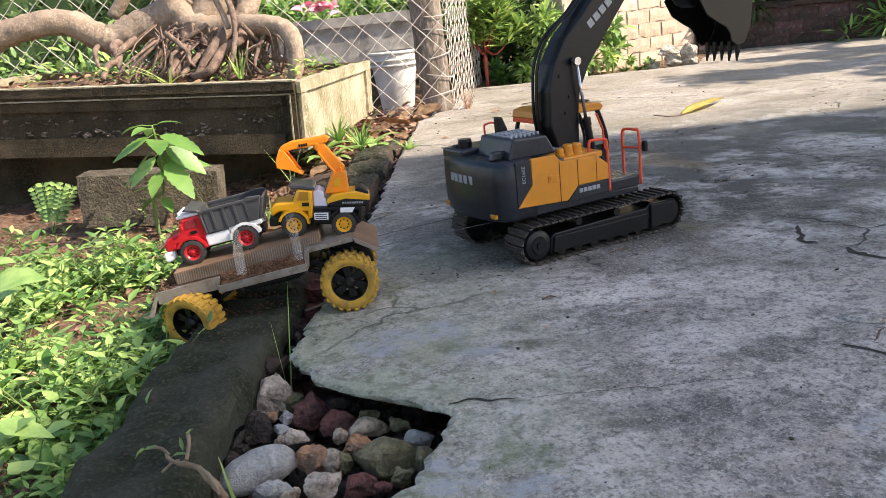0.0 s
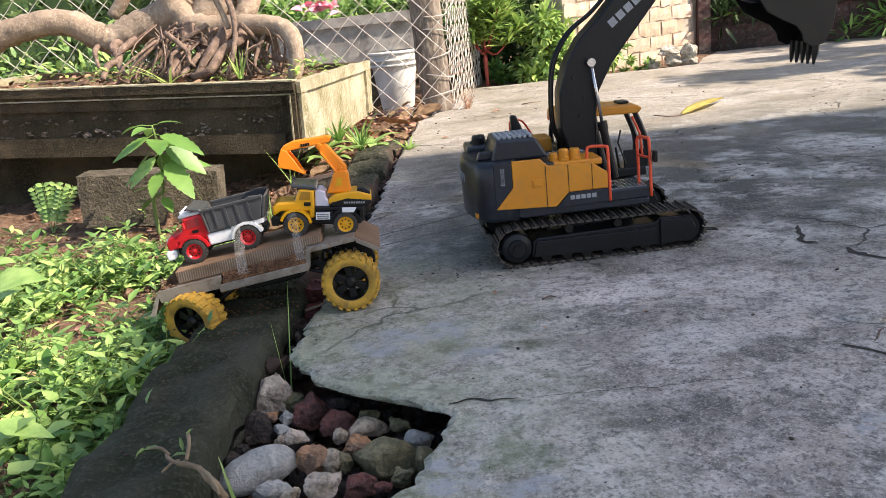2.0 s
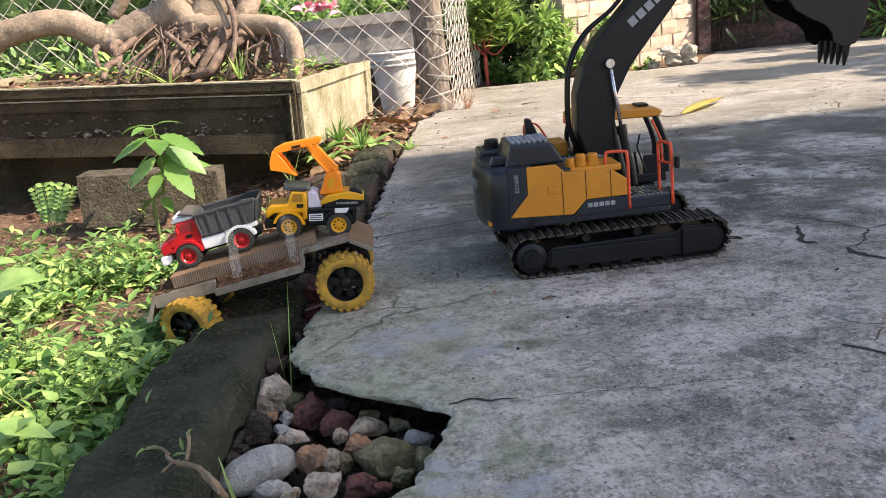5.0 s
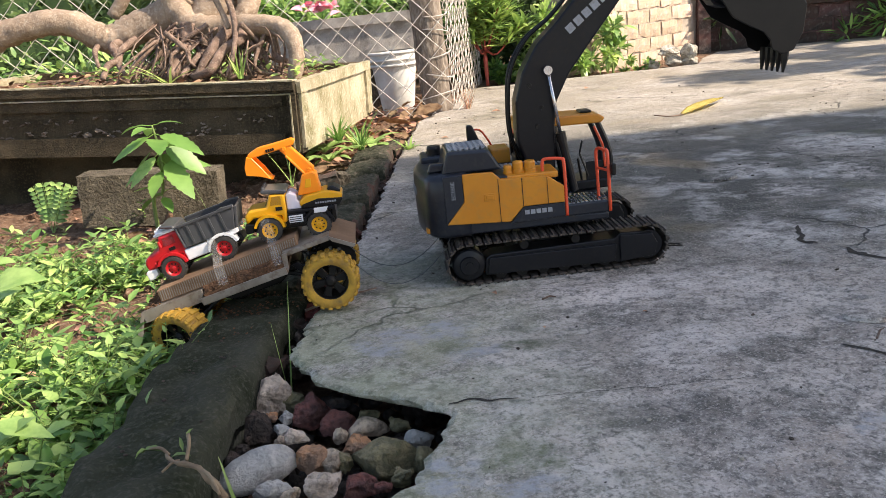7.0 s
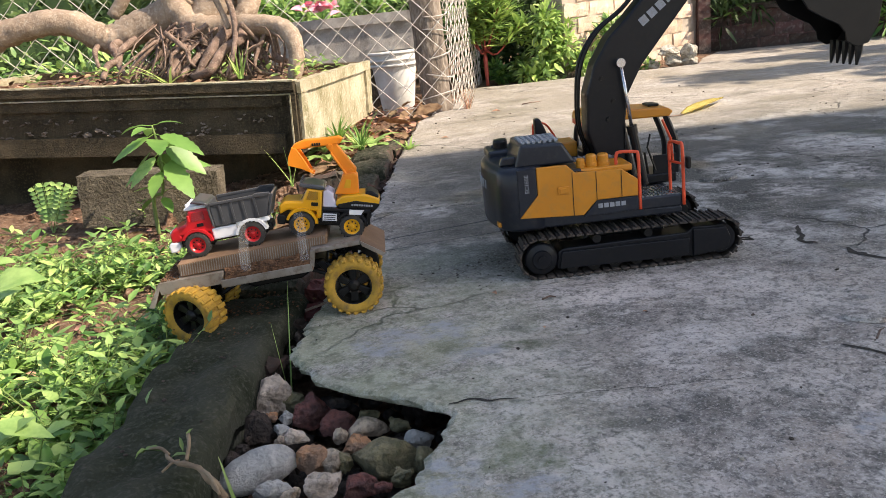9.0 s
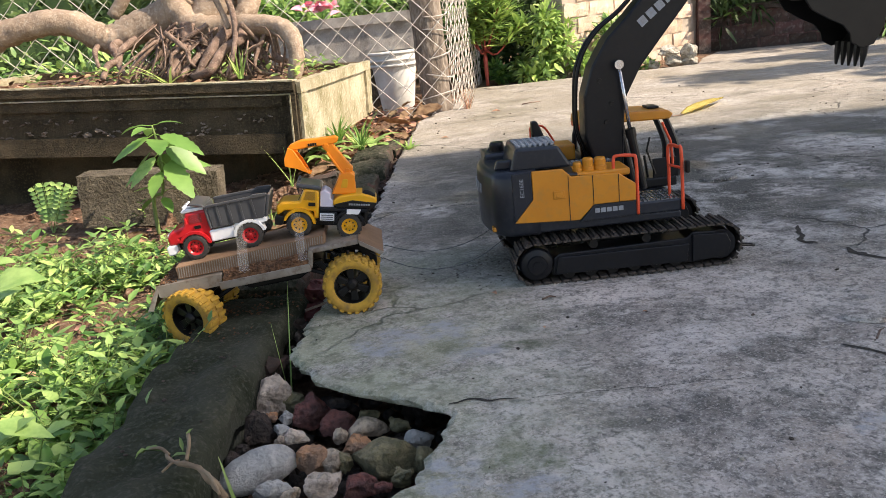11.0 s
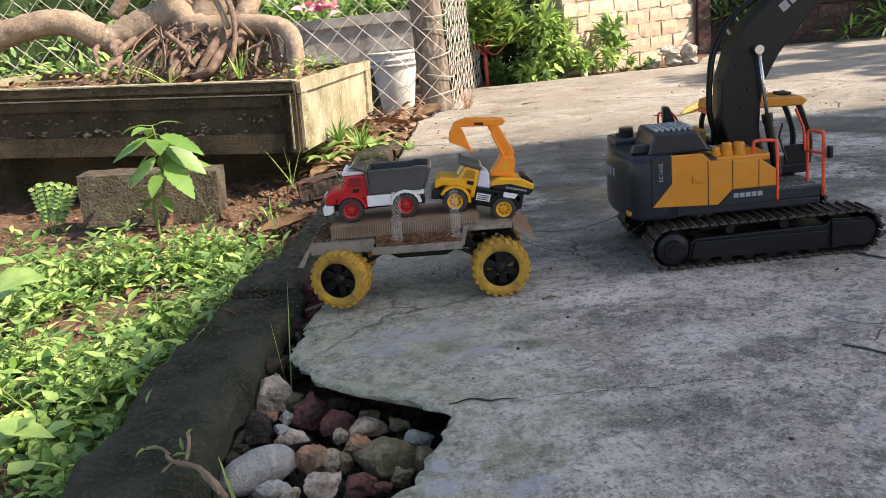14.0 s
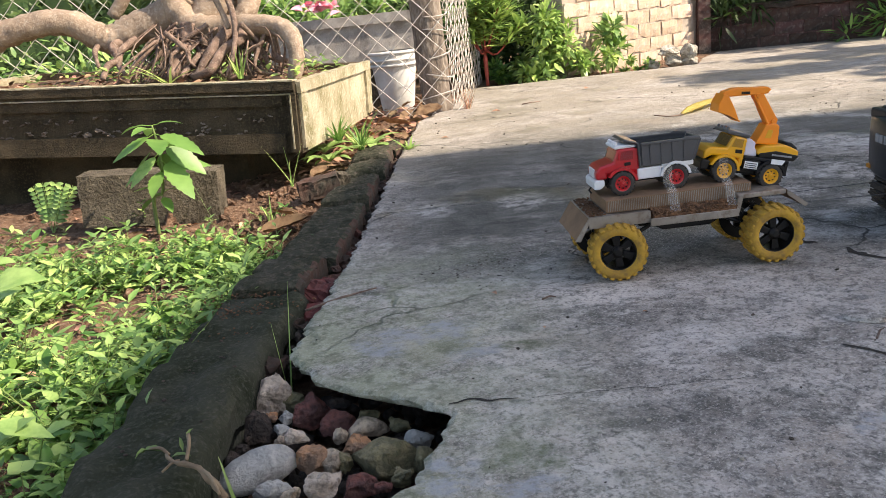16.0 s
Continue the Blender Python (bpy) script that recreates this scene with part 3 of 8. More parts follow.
def build_kerb():
    kerb = thing("kerb", "dark mossy cement and brick edging along the garden bed", "kerb", kind="structure")
    cuts = [0.34, 0.915, 1.048, 1.310, 1.392, 1.514, 1.66, 1.79, 1.93, 2.08]
    tops = [0.006, 0.013, 0.007, 0.000, 0.011, -0.003, 0.008, 0.014, 0.004]
    shifts = [0.0, -0.006, 0.005, -0.003, 0.004, -0.008, 0.003, -0.004, 0.0]
    for i, (a, b) in enumerate(zip(cuts, cuts[1:])):
        a, b = a + 0.0045, b - 0.0045
        w = 0.050 if i == 0 else 0.043
        L = b - a
        bm = grid_box(-w, w, -L / 2, L / 2, -0.085, 0.0, 0.008)
        tilt, skew = random.uniform(-0.10, 0.10), random.uniform(-0.12, 0.12)
        rough = 0.0095 if i == 0 else 0.0042
        for v in bm.verts:
            u = v.co.copy()
            v.co.z += tops[i] + (tilt * u.x + 0.03 * tilt * u.y if i else 0)
            y = (a + b) / 2 + u.y + (skew * u.x if i else 0)
            edge = max(0, abs(u.x) / w - 0.80) / 0.20
            end = max(0, abs(u.y) - (L / 2 - 0.010)) / 0.010
            if u.z > -0.03:
                v.co.z -= (0.011 if i == 0 else 0.005) * edge ** 2 + 0.004 * end ** 2
            if i:
                # chipped corners and worn hollows
                chip = max(0.0, noise.noise(Vector((u.x * 30, y * 30, i * 5.0))) - 0.12)
                v.co.z -= 0.030 * chip * max(edge, end) + 0.007 * max(0.0, noise.noise(Vector((u.x * 45, y * 45, 3.0))))
            v.co.x += kerb_mid(y) + shifts[i]
            v.co.y = y
            v.co += Vector((noise.noise(v.co * 22), noise.noise(v.co * 22 + Vector((4, 4, 4))), noise.noise(v.co * 26 + Vector((8, 1, 2))))) * rough
            v.co += Vector((0, 0, noise.noise(v.co * 90))) * 0.0030
        ob = part("kerb_stone", bm, [M_KERB if i < 1 else M_KERBL, M_KERBF], kerb, smooth=i == 0)
        for p in ob.data.polygons:
            if i and p.normal.x > 0.6:
                p.material_index = 1
    # broken brick ends that show between the edging and the slab
    for x, y, z, s, r in ((-0.152, 0.90, -0.030, 0.022, 20), (-0.160, 0.955, -0.022, 0.026, 75), (-0.138, 1.00, -0.028, 0.020, 40), (-0.118, 1.22, -0.020, 0.018, 15), (-0.172, 0.86, -0.04, 0.02, 50), (-0.124, 1.12, -0.022, 0.016, 70)):
        bm = rough_up(rough_up(grid_box(-s, s, -s * 0.7, s * 0.7, -s * 0.6, s * 0.6, 0.006), 0.010, 60, x * 40), 0.003, 200, x * 9)
        part("brick", bm, M_BRICK, kerb, smooth=False, at=pose(x, y, z, 8, 5, r))


def build_roof():
    """An unseen roof sheet placed over the yard so its edge throws the shade."""
    h = 4.2
    k = h / SUN_DIR.z
    c = Vector((-0.10, 1.80, 0)) + SUN_DIR * k
    e1, e2 = Vector((0.185, 0.98, 0)).normalized(), Vector((1, -0.015, 0)).normalized()
    p = [c, c + e2 * 1.75, c + e2 * 1.75 - e1 * 2.0, c - e1 * 2.0]
    bm = bmesh.new()
    a = [bm.verts.new((v.x, v.y, h)) for v in p]
    b = [bm.verts.new((v.x, v.y, h + 0.04)) for v in p]
    bm.faces.new(a)
    bm.faces.new(b[::-1])
    for i in range(4):
        bm.faces.new((a[i], b[i], b[(i + 1) % 4], a[(i + 1) % 4]))
    tagged(part("porch_roof", bm, M_ROOF), "grey sheet awning placed out of view to shade the yard", "roof", kind="structure")
    # four thin props at its corners, outside the view
    for v in p[1:3]:
        tagged(part("awning_prop", tube([(v.x, v.y, -0.05), (v.x, v.y, h)], 0.02, 10), M_WIRE), "thin steel prop added under the unseen awning", "post", "awning props")


build_ground()
build_slab()
build_kerb()
build_roof()


# ---------------------------------------------------------------- planter, block, fence, background
def build_planter():
    p = thing("bonsai_planter", "long weathered cement bonsai tray with a moulded rim", "planter", at=pose(*(-0.273, 1.740, 0.194), 0, 3.4, -10.5))
    L, D, H, t = 1.05, 0.63, 0.150, 0.035
    # walls, each a moulded slab
    def wall(name, x0, x1, y0, y1):
        bm = grid_box(x0, x1, y0, y1, -H, 0, 0.03)
        rough_up(bm, 0.002, 40, x0)
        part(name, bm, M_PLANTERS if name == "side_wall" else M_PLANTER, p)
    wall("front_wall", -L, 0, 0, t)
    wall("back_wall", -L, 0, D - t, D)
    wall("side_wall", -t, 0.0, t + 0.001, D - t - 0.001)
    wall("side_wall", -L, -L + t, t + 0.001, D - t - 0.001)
    # raised bands framing the sunk panel of the front
    for x0, x1, z0, z1 in ((-L, -0.003, -0.020, -0.003), (-0.022, -0.003, -H + 0.004, -0.0205), (-L, -0.003, -0.012, 0.006)):
        y0 = -0.010 if z1 < 0 else -0.018
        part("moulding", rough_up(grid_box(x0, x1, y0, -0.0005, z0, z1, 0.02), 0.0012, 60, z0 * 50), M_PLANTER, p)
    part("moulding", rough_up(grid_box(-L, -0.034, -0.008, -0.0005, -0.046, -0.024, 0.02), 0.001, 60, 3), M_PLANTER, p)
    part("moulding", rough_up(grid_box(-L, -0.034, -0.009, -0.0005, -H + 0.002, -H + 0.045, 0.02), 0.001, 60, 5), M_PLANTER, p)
    # thin ridges that frame the front, caught sunlight painted in as pale cement
    part("ridge", rough_up(grid_box(-L, -0.012, -0.0135, -0.0102, -0.0225, -0.0195, 0.015), 0.0006, 70, 1), M_PLANTERS, p)
    part("ridge", rough_up(grid_box(-0.0150, -0.0120, -0.0135, -0.0102, -H + 0.012, -0.0230, 0.015), 0.0006, 70, 2), M_PLANTERS, p)
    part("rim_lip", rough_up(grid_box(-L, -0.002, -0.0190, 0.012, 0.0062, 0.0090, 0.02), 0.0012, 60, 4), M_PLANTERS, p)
    # crusts of old plaster on the sunk panel
    bm = bmesh.new()
    for _ in range(90):
        x, z = random.uniform(-0.85, -0.06), -0.098 + random.gauss(0, 0.006) + (0.026 if random.random() < 0.3 else 0)
        join(bm, stone_bm(random.uniform(0.002, 0.007), 0.006, random.uniform(0.0010, 0.0034), random.random() * 50, 1.4, 2), pose(x, -0.003, z, 0, random.uniform(-30, 30), 0))
    tagged(part("crust", bm, M_POST, p), "crusts of flaking plaster", kind="stuff")
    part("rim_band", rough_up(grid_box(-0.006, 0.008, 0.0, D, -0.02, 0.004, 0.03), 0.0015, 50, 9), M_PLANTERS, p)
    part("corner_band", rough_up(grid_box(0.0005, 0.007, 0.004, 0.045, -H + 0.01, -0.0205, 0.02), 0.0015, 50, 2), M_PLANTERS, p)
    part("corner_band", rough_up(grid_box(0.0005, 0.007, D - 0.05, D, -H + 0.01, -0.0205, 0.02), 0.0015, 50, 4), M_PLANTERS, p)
    bm = grid_box(-L + t, -t, t, D - t, -0.08, -0.015, 0.03)
    rough_up(bm, 0.014, 14, 1)
    part("soil", bm, M_SOIL, p, "brown potting soil with dead leaves", smooth=True)
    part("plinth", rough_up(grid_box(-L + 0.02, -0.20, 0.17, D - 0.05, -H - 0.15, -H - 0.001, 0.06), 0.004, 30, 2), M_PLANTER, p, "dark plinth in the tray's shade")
    return p


def build_block():
    bm = grid_box(-0.272, 0, 0, 0.08, -0.105, 0, 0.010)
    bmesh.ops.remove_doubles(bm, verts=bm.verts, dist=1e-5)
    rough_up(bm, 0.0022, 30, 1)
    rough_up(bm, 0.0014, 130, 2)
    ob = part("cement_block", bm, M_BLOCK, at=pose(*(-0.434, 1.585, 0.051), 0, 4.3, 3))
    tagged(ob, "rough grey cement block on the soil under the planter", "block")


def chain_link(name, p0, p1, z0, z1, cell, label):
    """Diamond mesh of woven wires between two posts."""
    f = thing(name, label, "fence")
    P0, P1 = Vector((*p0, 0)), Vector((*p1, 0))
    L = (P1 - P0).length
    d = (P1 - P0).normalized()
    n = Vector((-d.y, d.x, 0))
    Hh = z1 - z0
    k = 0
    for sgn in (1, -1):
        s = -Hh if sgn > 0 else 0.0
        while s < (L if sgn > 0 else L + Hh):
            pts = []
            m = int(Hh / (cell / 2)) + 1
            for i in range(m + 1):
                z = min(i * cell / 2, Hh)
                a = s + sgn * z
                if 0 <= a <= L:
                    wob = 0.004 * noise.noise(Vector((a * 5, z * 5, k)))
                    pts.append(P0 + d * (a + wob) + n * (0.0022 * (1 if (i + k) % 2 else -1)) + Vector((0, 0, z0 + z + wob)))
            if len(pts) > 1:
                part("wire", tube(pts, 0.0013, 5), M_WIRE, f, smooth=True)
            s += cell
            k += 1
    return f


def build_post():
    pts = [(0.046 + 0.01 * noise.noise(Vector((0, 0, z * 4))), 2.66, z) for z in np.arange(-0.12, 1.3, 0.035)]
    bm = tube(pts, [0.050 + 0.005 * noise.noise(Vector((1, 0, z * 9))) for _, _, z in pts], 20, wob=0.05)
    ob = part("fence_post", bm, M_POST, smooth=True, at=pose(-0.012, 0.0, 0, 0, -1.5, 0))
    tagged(ob, "weathered round timber fence post set in the soil", "post")
    for z in (0.05, 0.115, 0.18, 0.25, 0.31):
        ring = [(0.04 + 0.054 * math.cos(a), 2.66 + 0.054 * math.sin(a), z + 0.012 * math.sin(a + z * 40)) for a in np.linspace(0, 2 * math.pi, 25)]
        tagged(part("wire_tie", tube(ring, 0.0018, 5), M_WIRE, smooth=True), "thin wire tied round the timber fence post", "wire", "wire ties of the post")


def build_pots():
    p = thing("stone_trough", "pale cement flower trough behind the wire fence", "planter")
    a, b = (-0.560, 3.020, 0.316), (0.03, 3.020, 0.295)
    bm = grid_box(a[0], b[0], 2.98, 3.30, a[2] - 0.15, a[2], 0.03)
    for v in bm.verts:
        v.co.x += (a[2] - v.co.z) * (0.15 if v.co.x < (a[0] + b[0]) / 2 else -0.12)
    part("trough_body", rough_up(bm, 0.004, 25, 1), M_GREYPOT, p)
    part("trough_rim", rough_up(grid_box(a[0] - 0.015, b[0] + 0.012, 2.965, 3.315, a[2] - 0.022, a[2] + 0.012, 0.03), 0.003, 25, 2), M_GREYPOT, p)
    part("stand", rough_up(grid_box(a[0] + 0.06, b[0] - 0.1, 3.04, 3.24, -0.06, a[2] - 0.15, 0.04), 0.003, 25, 3), M_BLOCK, p)
    w = (-0.103, 2.860, 0.199)
    pot = thing("flower_pot", "white painted ribbed flower pot behind the fence", "flower pot", at=pose(w[0], 2.90, 0))
    h = w[2]
    part("pot_body", lathe([(0.045, -0.05), (0.058, 0.0), (0.072, h * 0.5), (0.082, h - 0.02), (0.082, h - 0.005), (0.074, h - 0.005), (0.07, h - 0.03)], 28, "z"), M_WHITEPOT, pot, smooth=True)
    for z in (h - 0.008, h - 0.032, h - 0.05):
        part("rib", lathe([(0.072, z - 0.006), (0.086, z - 0.004), (0.088, z), (0.086, z + 0.004), (0.072, z + 0.006)], 28, "z"), M_WHITEPOT, pot, smooth=True)
    part("potting_soil", lathe([(0.0, h - 0.03), (0.073, h - 0.03)], 20, "z"), M_SOIL, pot)


def brick_wall(name, x0, x1, y, z0, z1, material, mortar, label, bw=0.15, bh=0.062, at=None):
    """A wall with mortar core and single bricks set proud of it."""
    w = tagged(part(name, box(x0, x1, y, y + 0.12, z0 - 0.2, z1), mortar), label, "wall", kind="structure")
    if at is not None:
        w.matrix_basis = at
    shapes = []
    for k in range(6):
        bm = rough_up(grid_box(-bw / 2 + 0.005, bw / 2 - 0.005, -0.005, 0.02, -bh / 2 + 0.003, bh / 2 - 0.003, 0.03), 0.007, 26, k * 3.3)
        shapes.append(finish(bm, "brick", material))
    row, z = 0, z0
    while z + bh <= z1 + 0.001:
        x = x0 + bw / 2 - (bw / 2 if row % 2 else 0)
        while x < x1 + bw / 2 - 0.01:
            xx = min(max(x, x0 + bw / 2), x1 - bw / 2)
            if abs(xx - x) < 0.01:
                ob = new("brick", random.choice(shapes))
                ob.parent = w
                ob.matrix_basis = pose(xx, y + random.uniform(-0.002, 0.002), z + bh / 2, 0, random.uniform(-1.2, 1.2), random.uniform(-0.8, 0.8))
            x += bw
        z += bh
        row += 1
    return w


def build_walls():
    brick_wall("wall_north", 0.0, 0.86, 0.0, -0.02, 0.56, M_WALLB, M_MORTAR, "old sunlit wall of pale brown bricks", at=pose(0.60, 3.44, 0, 0, 0, 33))
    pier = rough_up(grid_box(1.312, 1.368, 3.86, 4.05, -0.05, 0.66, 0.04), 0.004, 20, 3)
    tagged(part("pier", pier, M_DARKWALL), "weathered cement pier at the wall's end, coloured dark for shade", "pier", kind="structure")
    brick_wall("wall_low", 0.0, 1.25, 0.0, -0.02, 0.165, M_DARKWALL, M_DARKWALL, "low brick wall behind the slab, its shade painted dark", 0.13, 0.06, at=pose(1.37, 3.98, 0, 0, 0, -14))
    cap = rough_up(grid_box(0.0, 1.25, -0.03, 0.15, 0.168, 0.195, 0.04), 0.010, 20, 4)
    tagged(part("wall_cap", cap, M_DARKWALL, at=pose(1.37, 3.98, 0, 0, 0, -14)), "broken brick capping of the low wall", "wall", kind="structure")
    bank = rough_up(grid_box(-4, 5, 5.6, 5.9, -0.2, 3.2, 0.4), 0.15, 1.5, 2)
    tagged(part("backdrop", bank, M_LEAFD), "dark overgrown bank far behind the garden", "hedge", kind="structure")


build_planter()
build_block()
build_post()
chain_link("chain_link_fence", (0.115, 2.600), (-2.1, 2.640), -0.06, 0.62, 0.079, "rusty galvanised chain-link fence behind the planter")
chain_link("chain_link_fence", (0.085, 2.70), (0.265, 3.75), -0.03, 0.62, 0.060, "galvanised chain-link fence running back from the post")
build_pots()
build_walls()


# ---------------------------------------------------------------- toy excavator
def belt_path(x0, x1, z0, z1, n):
    """Points and tangent angles evenly spaced on a stadium-shaped belt."""
    r = (z1 - z0) / 2
    zc = (z0 + z1) / 2
    straight = (x1 - x0) - 2 * r
    total = 2 * straight + 2 * math.pi * r
    out = []
    for k in range(n):
        s = total * k / n
        if s < straight:
            out.append((x0 + r + s, z0, 0.0))
        elif s < straight + math.pi * r:
            a = (s - straight) / r
            out.append((x1 - r + r * math.sin(a), zc - r * math.cos(a), a))
        elif s < 2 * straight + math.pi * r:
            out.append((x1 - r - (s - straight - math.pi * r), z1, math.pi))
        else:
            a = (s - 2 * straight - math.pi * r) / r
            out.append((x0 + r - r * math.sin(a), zc + r * math.cos(a), math.pi + a))
    return out


def letter_bars(parent, x0, x1, z0, z1, y, n, name="print_bar", tilt=0.0):
    """A printed word as plain bars."""
    bm = bmesh.new()
    w = (x1 - x0) / n
    for i in range(n):
        join(bm, box(x0 + i * w, x0 + (i + 0.78) * w, y - 0.0006, y + 0.0004, z0, z1))
    if tilt:
        c = Vector(((x0 + x1) / 2, 0, (z0 + z1) / 2))
        bm.transform(Matrix.Translation(c) @ Matrix.Rotation(radians(tilt), 4, "Y") @ Matrix.Translation(-c))
    return part(name, bm, M_LGREY if name == "print_bar" else M_PRINT, parent, "pale printed bars")


def type_mesh(text, size, depth=0.0003):
    """Letters of the built-in font as a mesh lying in x and y."""
    cu = bpy.data.curves.new("type", "FONT")
    cu.body, cu.size, cu.extrude = text, size, depth
    ob = bpy.data.objects.new("type", cu)
    scene.collection.objects.link(ob)
    dg = bpy.context.evaluated_depsgraph_get()
    me = bpy.data.meshes.new_from_object(ob.evaluated_get(dg))
    bm = bmesh.new()
    bm.from_mesh(me)
    bpy.data.objects.remove(ob)
    bpy.data.curves.remove(cu)
    bpy.data.meshes.remove(me)
    return bm


def build_excavator():
    ex = thing("toy_excavator", "dark grey and amber plastic tracked toy excavator, dusty", "toy excavator")
    # undercarriage
    for side in (-1, 1):
        y0, y1 = side * 0.088, side * 0.050
        lo, hi = min(y0, y1), max(y0, y1)
        track = part("track_frame", prism([(-0.088, 0.010), (0.062, 0.010), (0.068, 0.006), (0.112, 0.010), (0.116, 0.026), (0.110, 0.040), (0.072, 0.042), (0.064, 0.036), (-0.080, 0.034), (-0.086, 0.030)], lo + 0.004, hi - 0.004, 0.0015), M_XDARK, ex)
        part("roller_guard", prism([(-0.086, 0.011), (0.064, 0.009), (0.066, 0.030), (-0.082, 0.031)], lo + 0.0005 if side < 0 else hi - 0.006, lo + 0.006 if side < 0 else hi - 0.0005, 0.001), M_XDARK, track)
        part("idler_cover", prism([(0.070, 0.008), (0.110, 0.012), (0.114, 0.026), (0.108, 0.038), (0.070, 0.040)], lo + 0.0002 if side < 0 else hi - 0.006, lo + 0.006 if side < 0 else hi - 0.0002, 0.001), M_XDARK, track)
        for x in (-0.070, -0.045, -0.02, 0.005, 0.03, 0.052):
            part("road_roller", lathe([(0.0, lo + 0.006), (0.007, lo + 0.006), (0.007, hi - 0.006), (0.0, hi - 0.006)], 12), M_XBLACK, track, smooth=False, at=pose(x, 0, 0.0105))
        for x in (-0.04, 0.02):
            part("return_roller", lathe([(0.0, lo + 0.008), (0.005, lo + 0.008), (0.005, hi - 0.008), (0.0, hi - 0.008)], 12), M_XBLACK, track, at=pose(x, 0, 0.040))
        yo = y0
        sgn = side
        hub = part("sprocket", lathe([(0.0, yo * 1.0 + sgn * 0.003), (0.005, yo + sgn * 0.003), (0.005, yo + sgn * 0.001), (0.0105, yo + sgn * 0.001), (0.0115, yo - sgn * 0.001), (0.0175, yo - sgn * 0.003), (0.0195, yo - sgn * 0.006), (0.0195, yo - sgn * 0.03), (0.0, yo - sgn * 0.03)], 24), M_XDARK, track, smooth=False, at=pose(-0.106, 0, 0.0245))
        part("idler", lathe([(0.0, yo - sgn * 0.004), (0.017, yo - sgn * 0.004), (0.018, yo - sgn * 0.03), (0.0, yo - sgn * 0.03)], 20), M_XDARK, track, at=pose(0.103, 0, 0.0245))
        belt = part("track_belt", bmesh.new(), M_TRACK, ex, "dusty black rubber track")
        bm = bmesh.new()
        inner = belt_path(-0.128, 0.123, 0.003, 0.047, 60)
        a = [bm.verts.new((x, lo + 0.003, z)) for x, z, _ in inner]
        b = [bm.verts.new((x, hi - 0.003, z)) for x, z, _ in inner]
        for i in range(60):
            j = (i + 1) % 60
            bm.faces.new((a[i], a[j], b[j], b[i]))
        bmesh.ops.solidify(bm, geom=list(bm.faces), thickness=0.0025)
        belt.data = finish(bm, "track_belt", M_TRACK)
        shoe = finish(join(box(-0.0046, 0.0046, lo, hi, -0.0012, 0.0010, 0.0004, 1), box(-0.0016, 0.0012, lo, hi, -0.0034, -0.0010)), "track_shoe", M_TRACK)
        for x, z, ang in belt_path(-0.130, 0.125, 0.0025, 0.0485, 52):
            so = new("track_shoe", shoe)
            so.parent = belt
            so.matrix_basis = pose(x, 0, z) @ Matrix.Rotation(-ang, 4, "Y")
    part("centre_frame", prism([(-0.055, 0.022), (0.055, 0.022), (0.040, 0.050), (-0.040, 0.050)], -0.052, 0.052, 0.003), M_XDARK, ex)
    part("slew_ring", lathe([(0.0, 0.048), (0.046, 0.048), (0.046, 0.060), (0.0, 0.060)], 32, "z"), M_XBLACK, ex, smooth=False)
    # upper structure
    body = part("upper_body", prism([(-0.100, 0.058), (0.062, 0.058), (0.062, 0.066), (0.012, 0.068), (0.011, 0.092), (-0.012, 0.116), (-0.100, 0.128)], -0.0745, -0.020, 0.002), M_XGREY, ex, "slate grey plastic body")
    part("deck_floor", box(-0.100, 0.075, -0.019, 0.074, 0.058, 0.072, 0.003), M_XGREY, body)
    part("left_body", prism([(-0.100, 0.0725), (-0.030, 0.0725), (-0.030, 0.118), (-0.100, 0.124)], 0.020, 0.0745, 0.003), M_XGREY, body)
    part("centre_deck", box(-0.100, -0.035, -0.0195, 0.0195, 0.0725, 0.118, 0.002), M_XGREY, body)
    # rounded counterweight
    bm = bmesh.new()
    half, back, rc = 0.0772, -0.157, 0.024
    prof = [(-half, -0.098), (-half, back + 0.012 + rc)]
    prof += [(-half + rc - rc * math.cos(a), back + 0.009 + rc - rc * math.sin(a)) for a in np.linspace(0.2, 1.45, 7)]
    prof += [(y, back + 0.009 * (y / 0.056) ** 2) for y in np.linspace(-0.048, 0.048, 13)]
    prof += [(half - rc + rc * math.sin(a), back + 0.009 + rc - rc * math.cos(a)) for a in np.linspace(0.12, 1.37, 7)]
    prof += [(half, back + 0.012 + rc), (half, -0.098)]
    rows = [(0.0555, 0.010), (0.0562, 0.005), (0.0580, 0.0018), (0.0610, 0.0), (0.080, -0.0006), (0.104, -0.0008), (0.1225, 0.0), (0.1262, 0.0014), (0.1290, 0.0045), (0.1302, 0.0090)]
    rings = [[bm.verts.new((x + o * min(1, max(0, (-0.100 - x) / 0.03)), y * (1 - o / half), z)) for y, x in prof] for z, o in rows]
    for A, B in zip(rings, rings[1:]):
        for k in range(len(prof) - 1):
            bm.faces.new((A[k], A[k + 1], B[k + 1], B[k]))
        bm.faces.new((A[-1], A[0], B[0], B[-1]))
    bm.faces.new(rings[0])
    bm.faces.new(rings[-1])
    cw = part("counterweight", bm, M_XGREY, ex, "slate grey rounded counterweight", smooth=True)
    for p in cw.data.polygons:
        p.use_smooth = len(p.vertices) == 4 and abs(p.normal.z) < 0.98
    bars = bmesh.new()
    for i in range(5):
        y = -0.026 + i * 0.0108
        join(bars, box(back - 0.0016 + 0.009 * (y / 0.056) ** 2, back + 0.002 + 0.009 * (y / 0.056) ** 2, y, y + 0.0082, 0.101, 0.111))
    part("print_bar", bars, M_LGREY, cw, "pale raised bars in place of lettering")
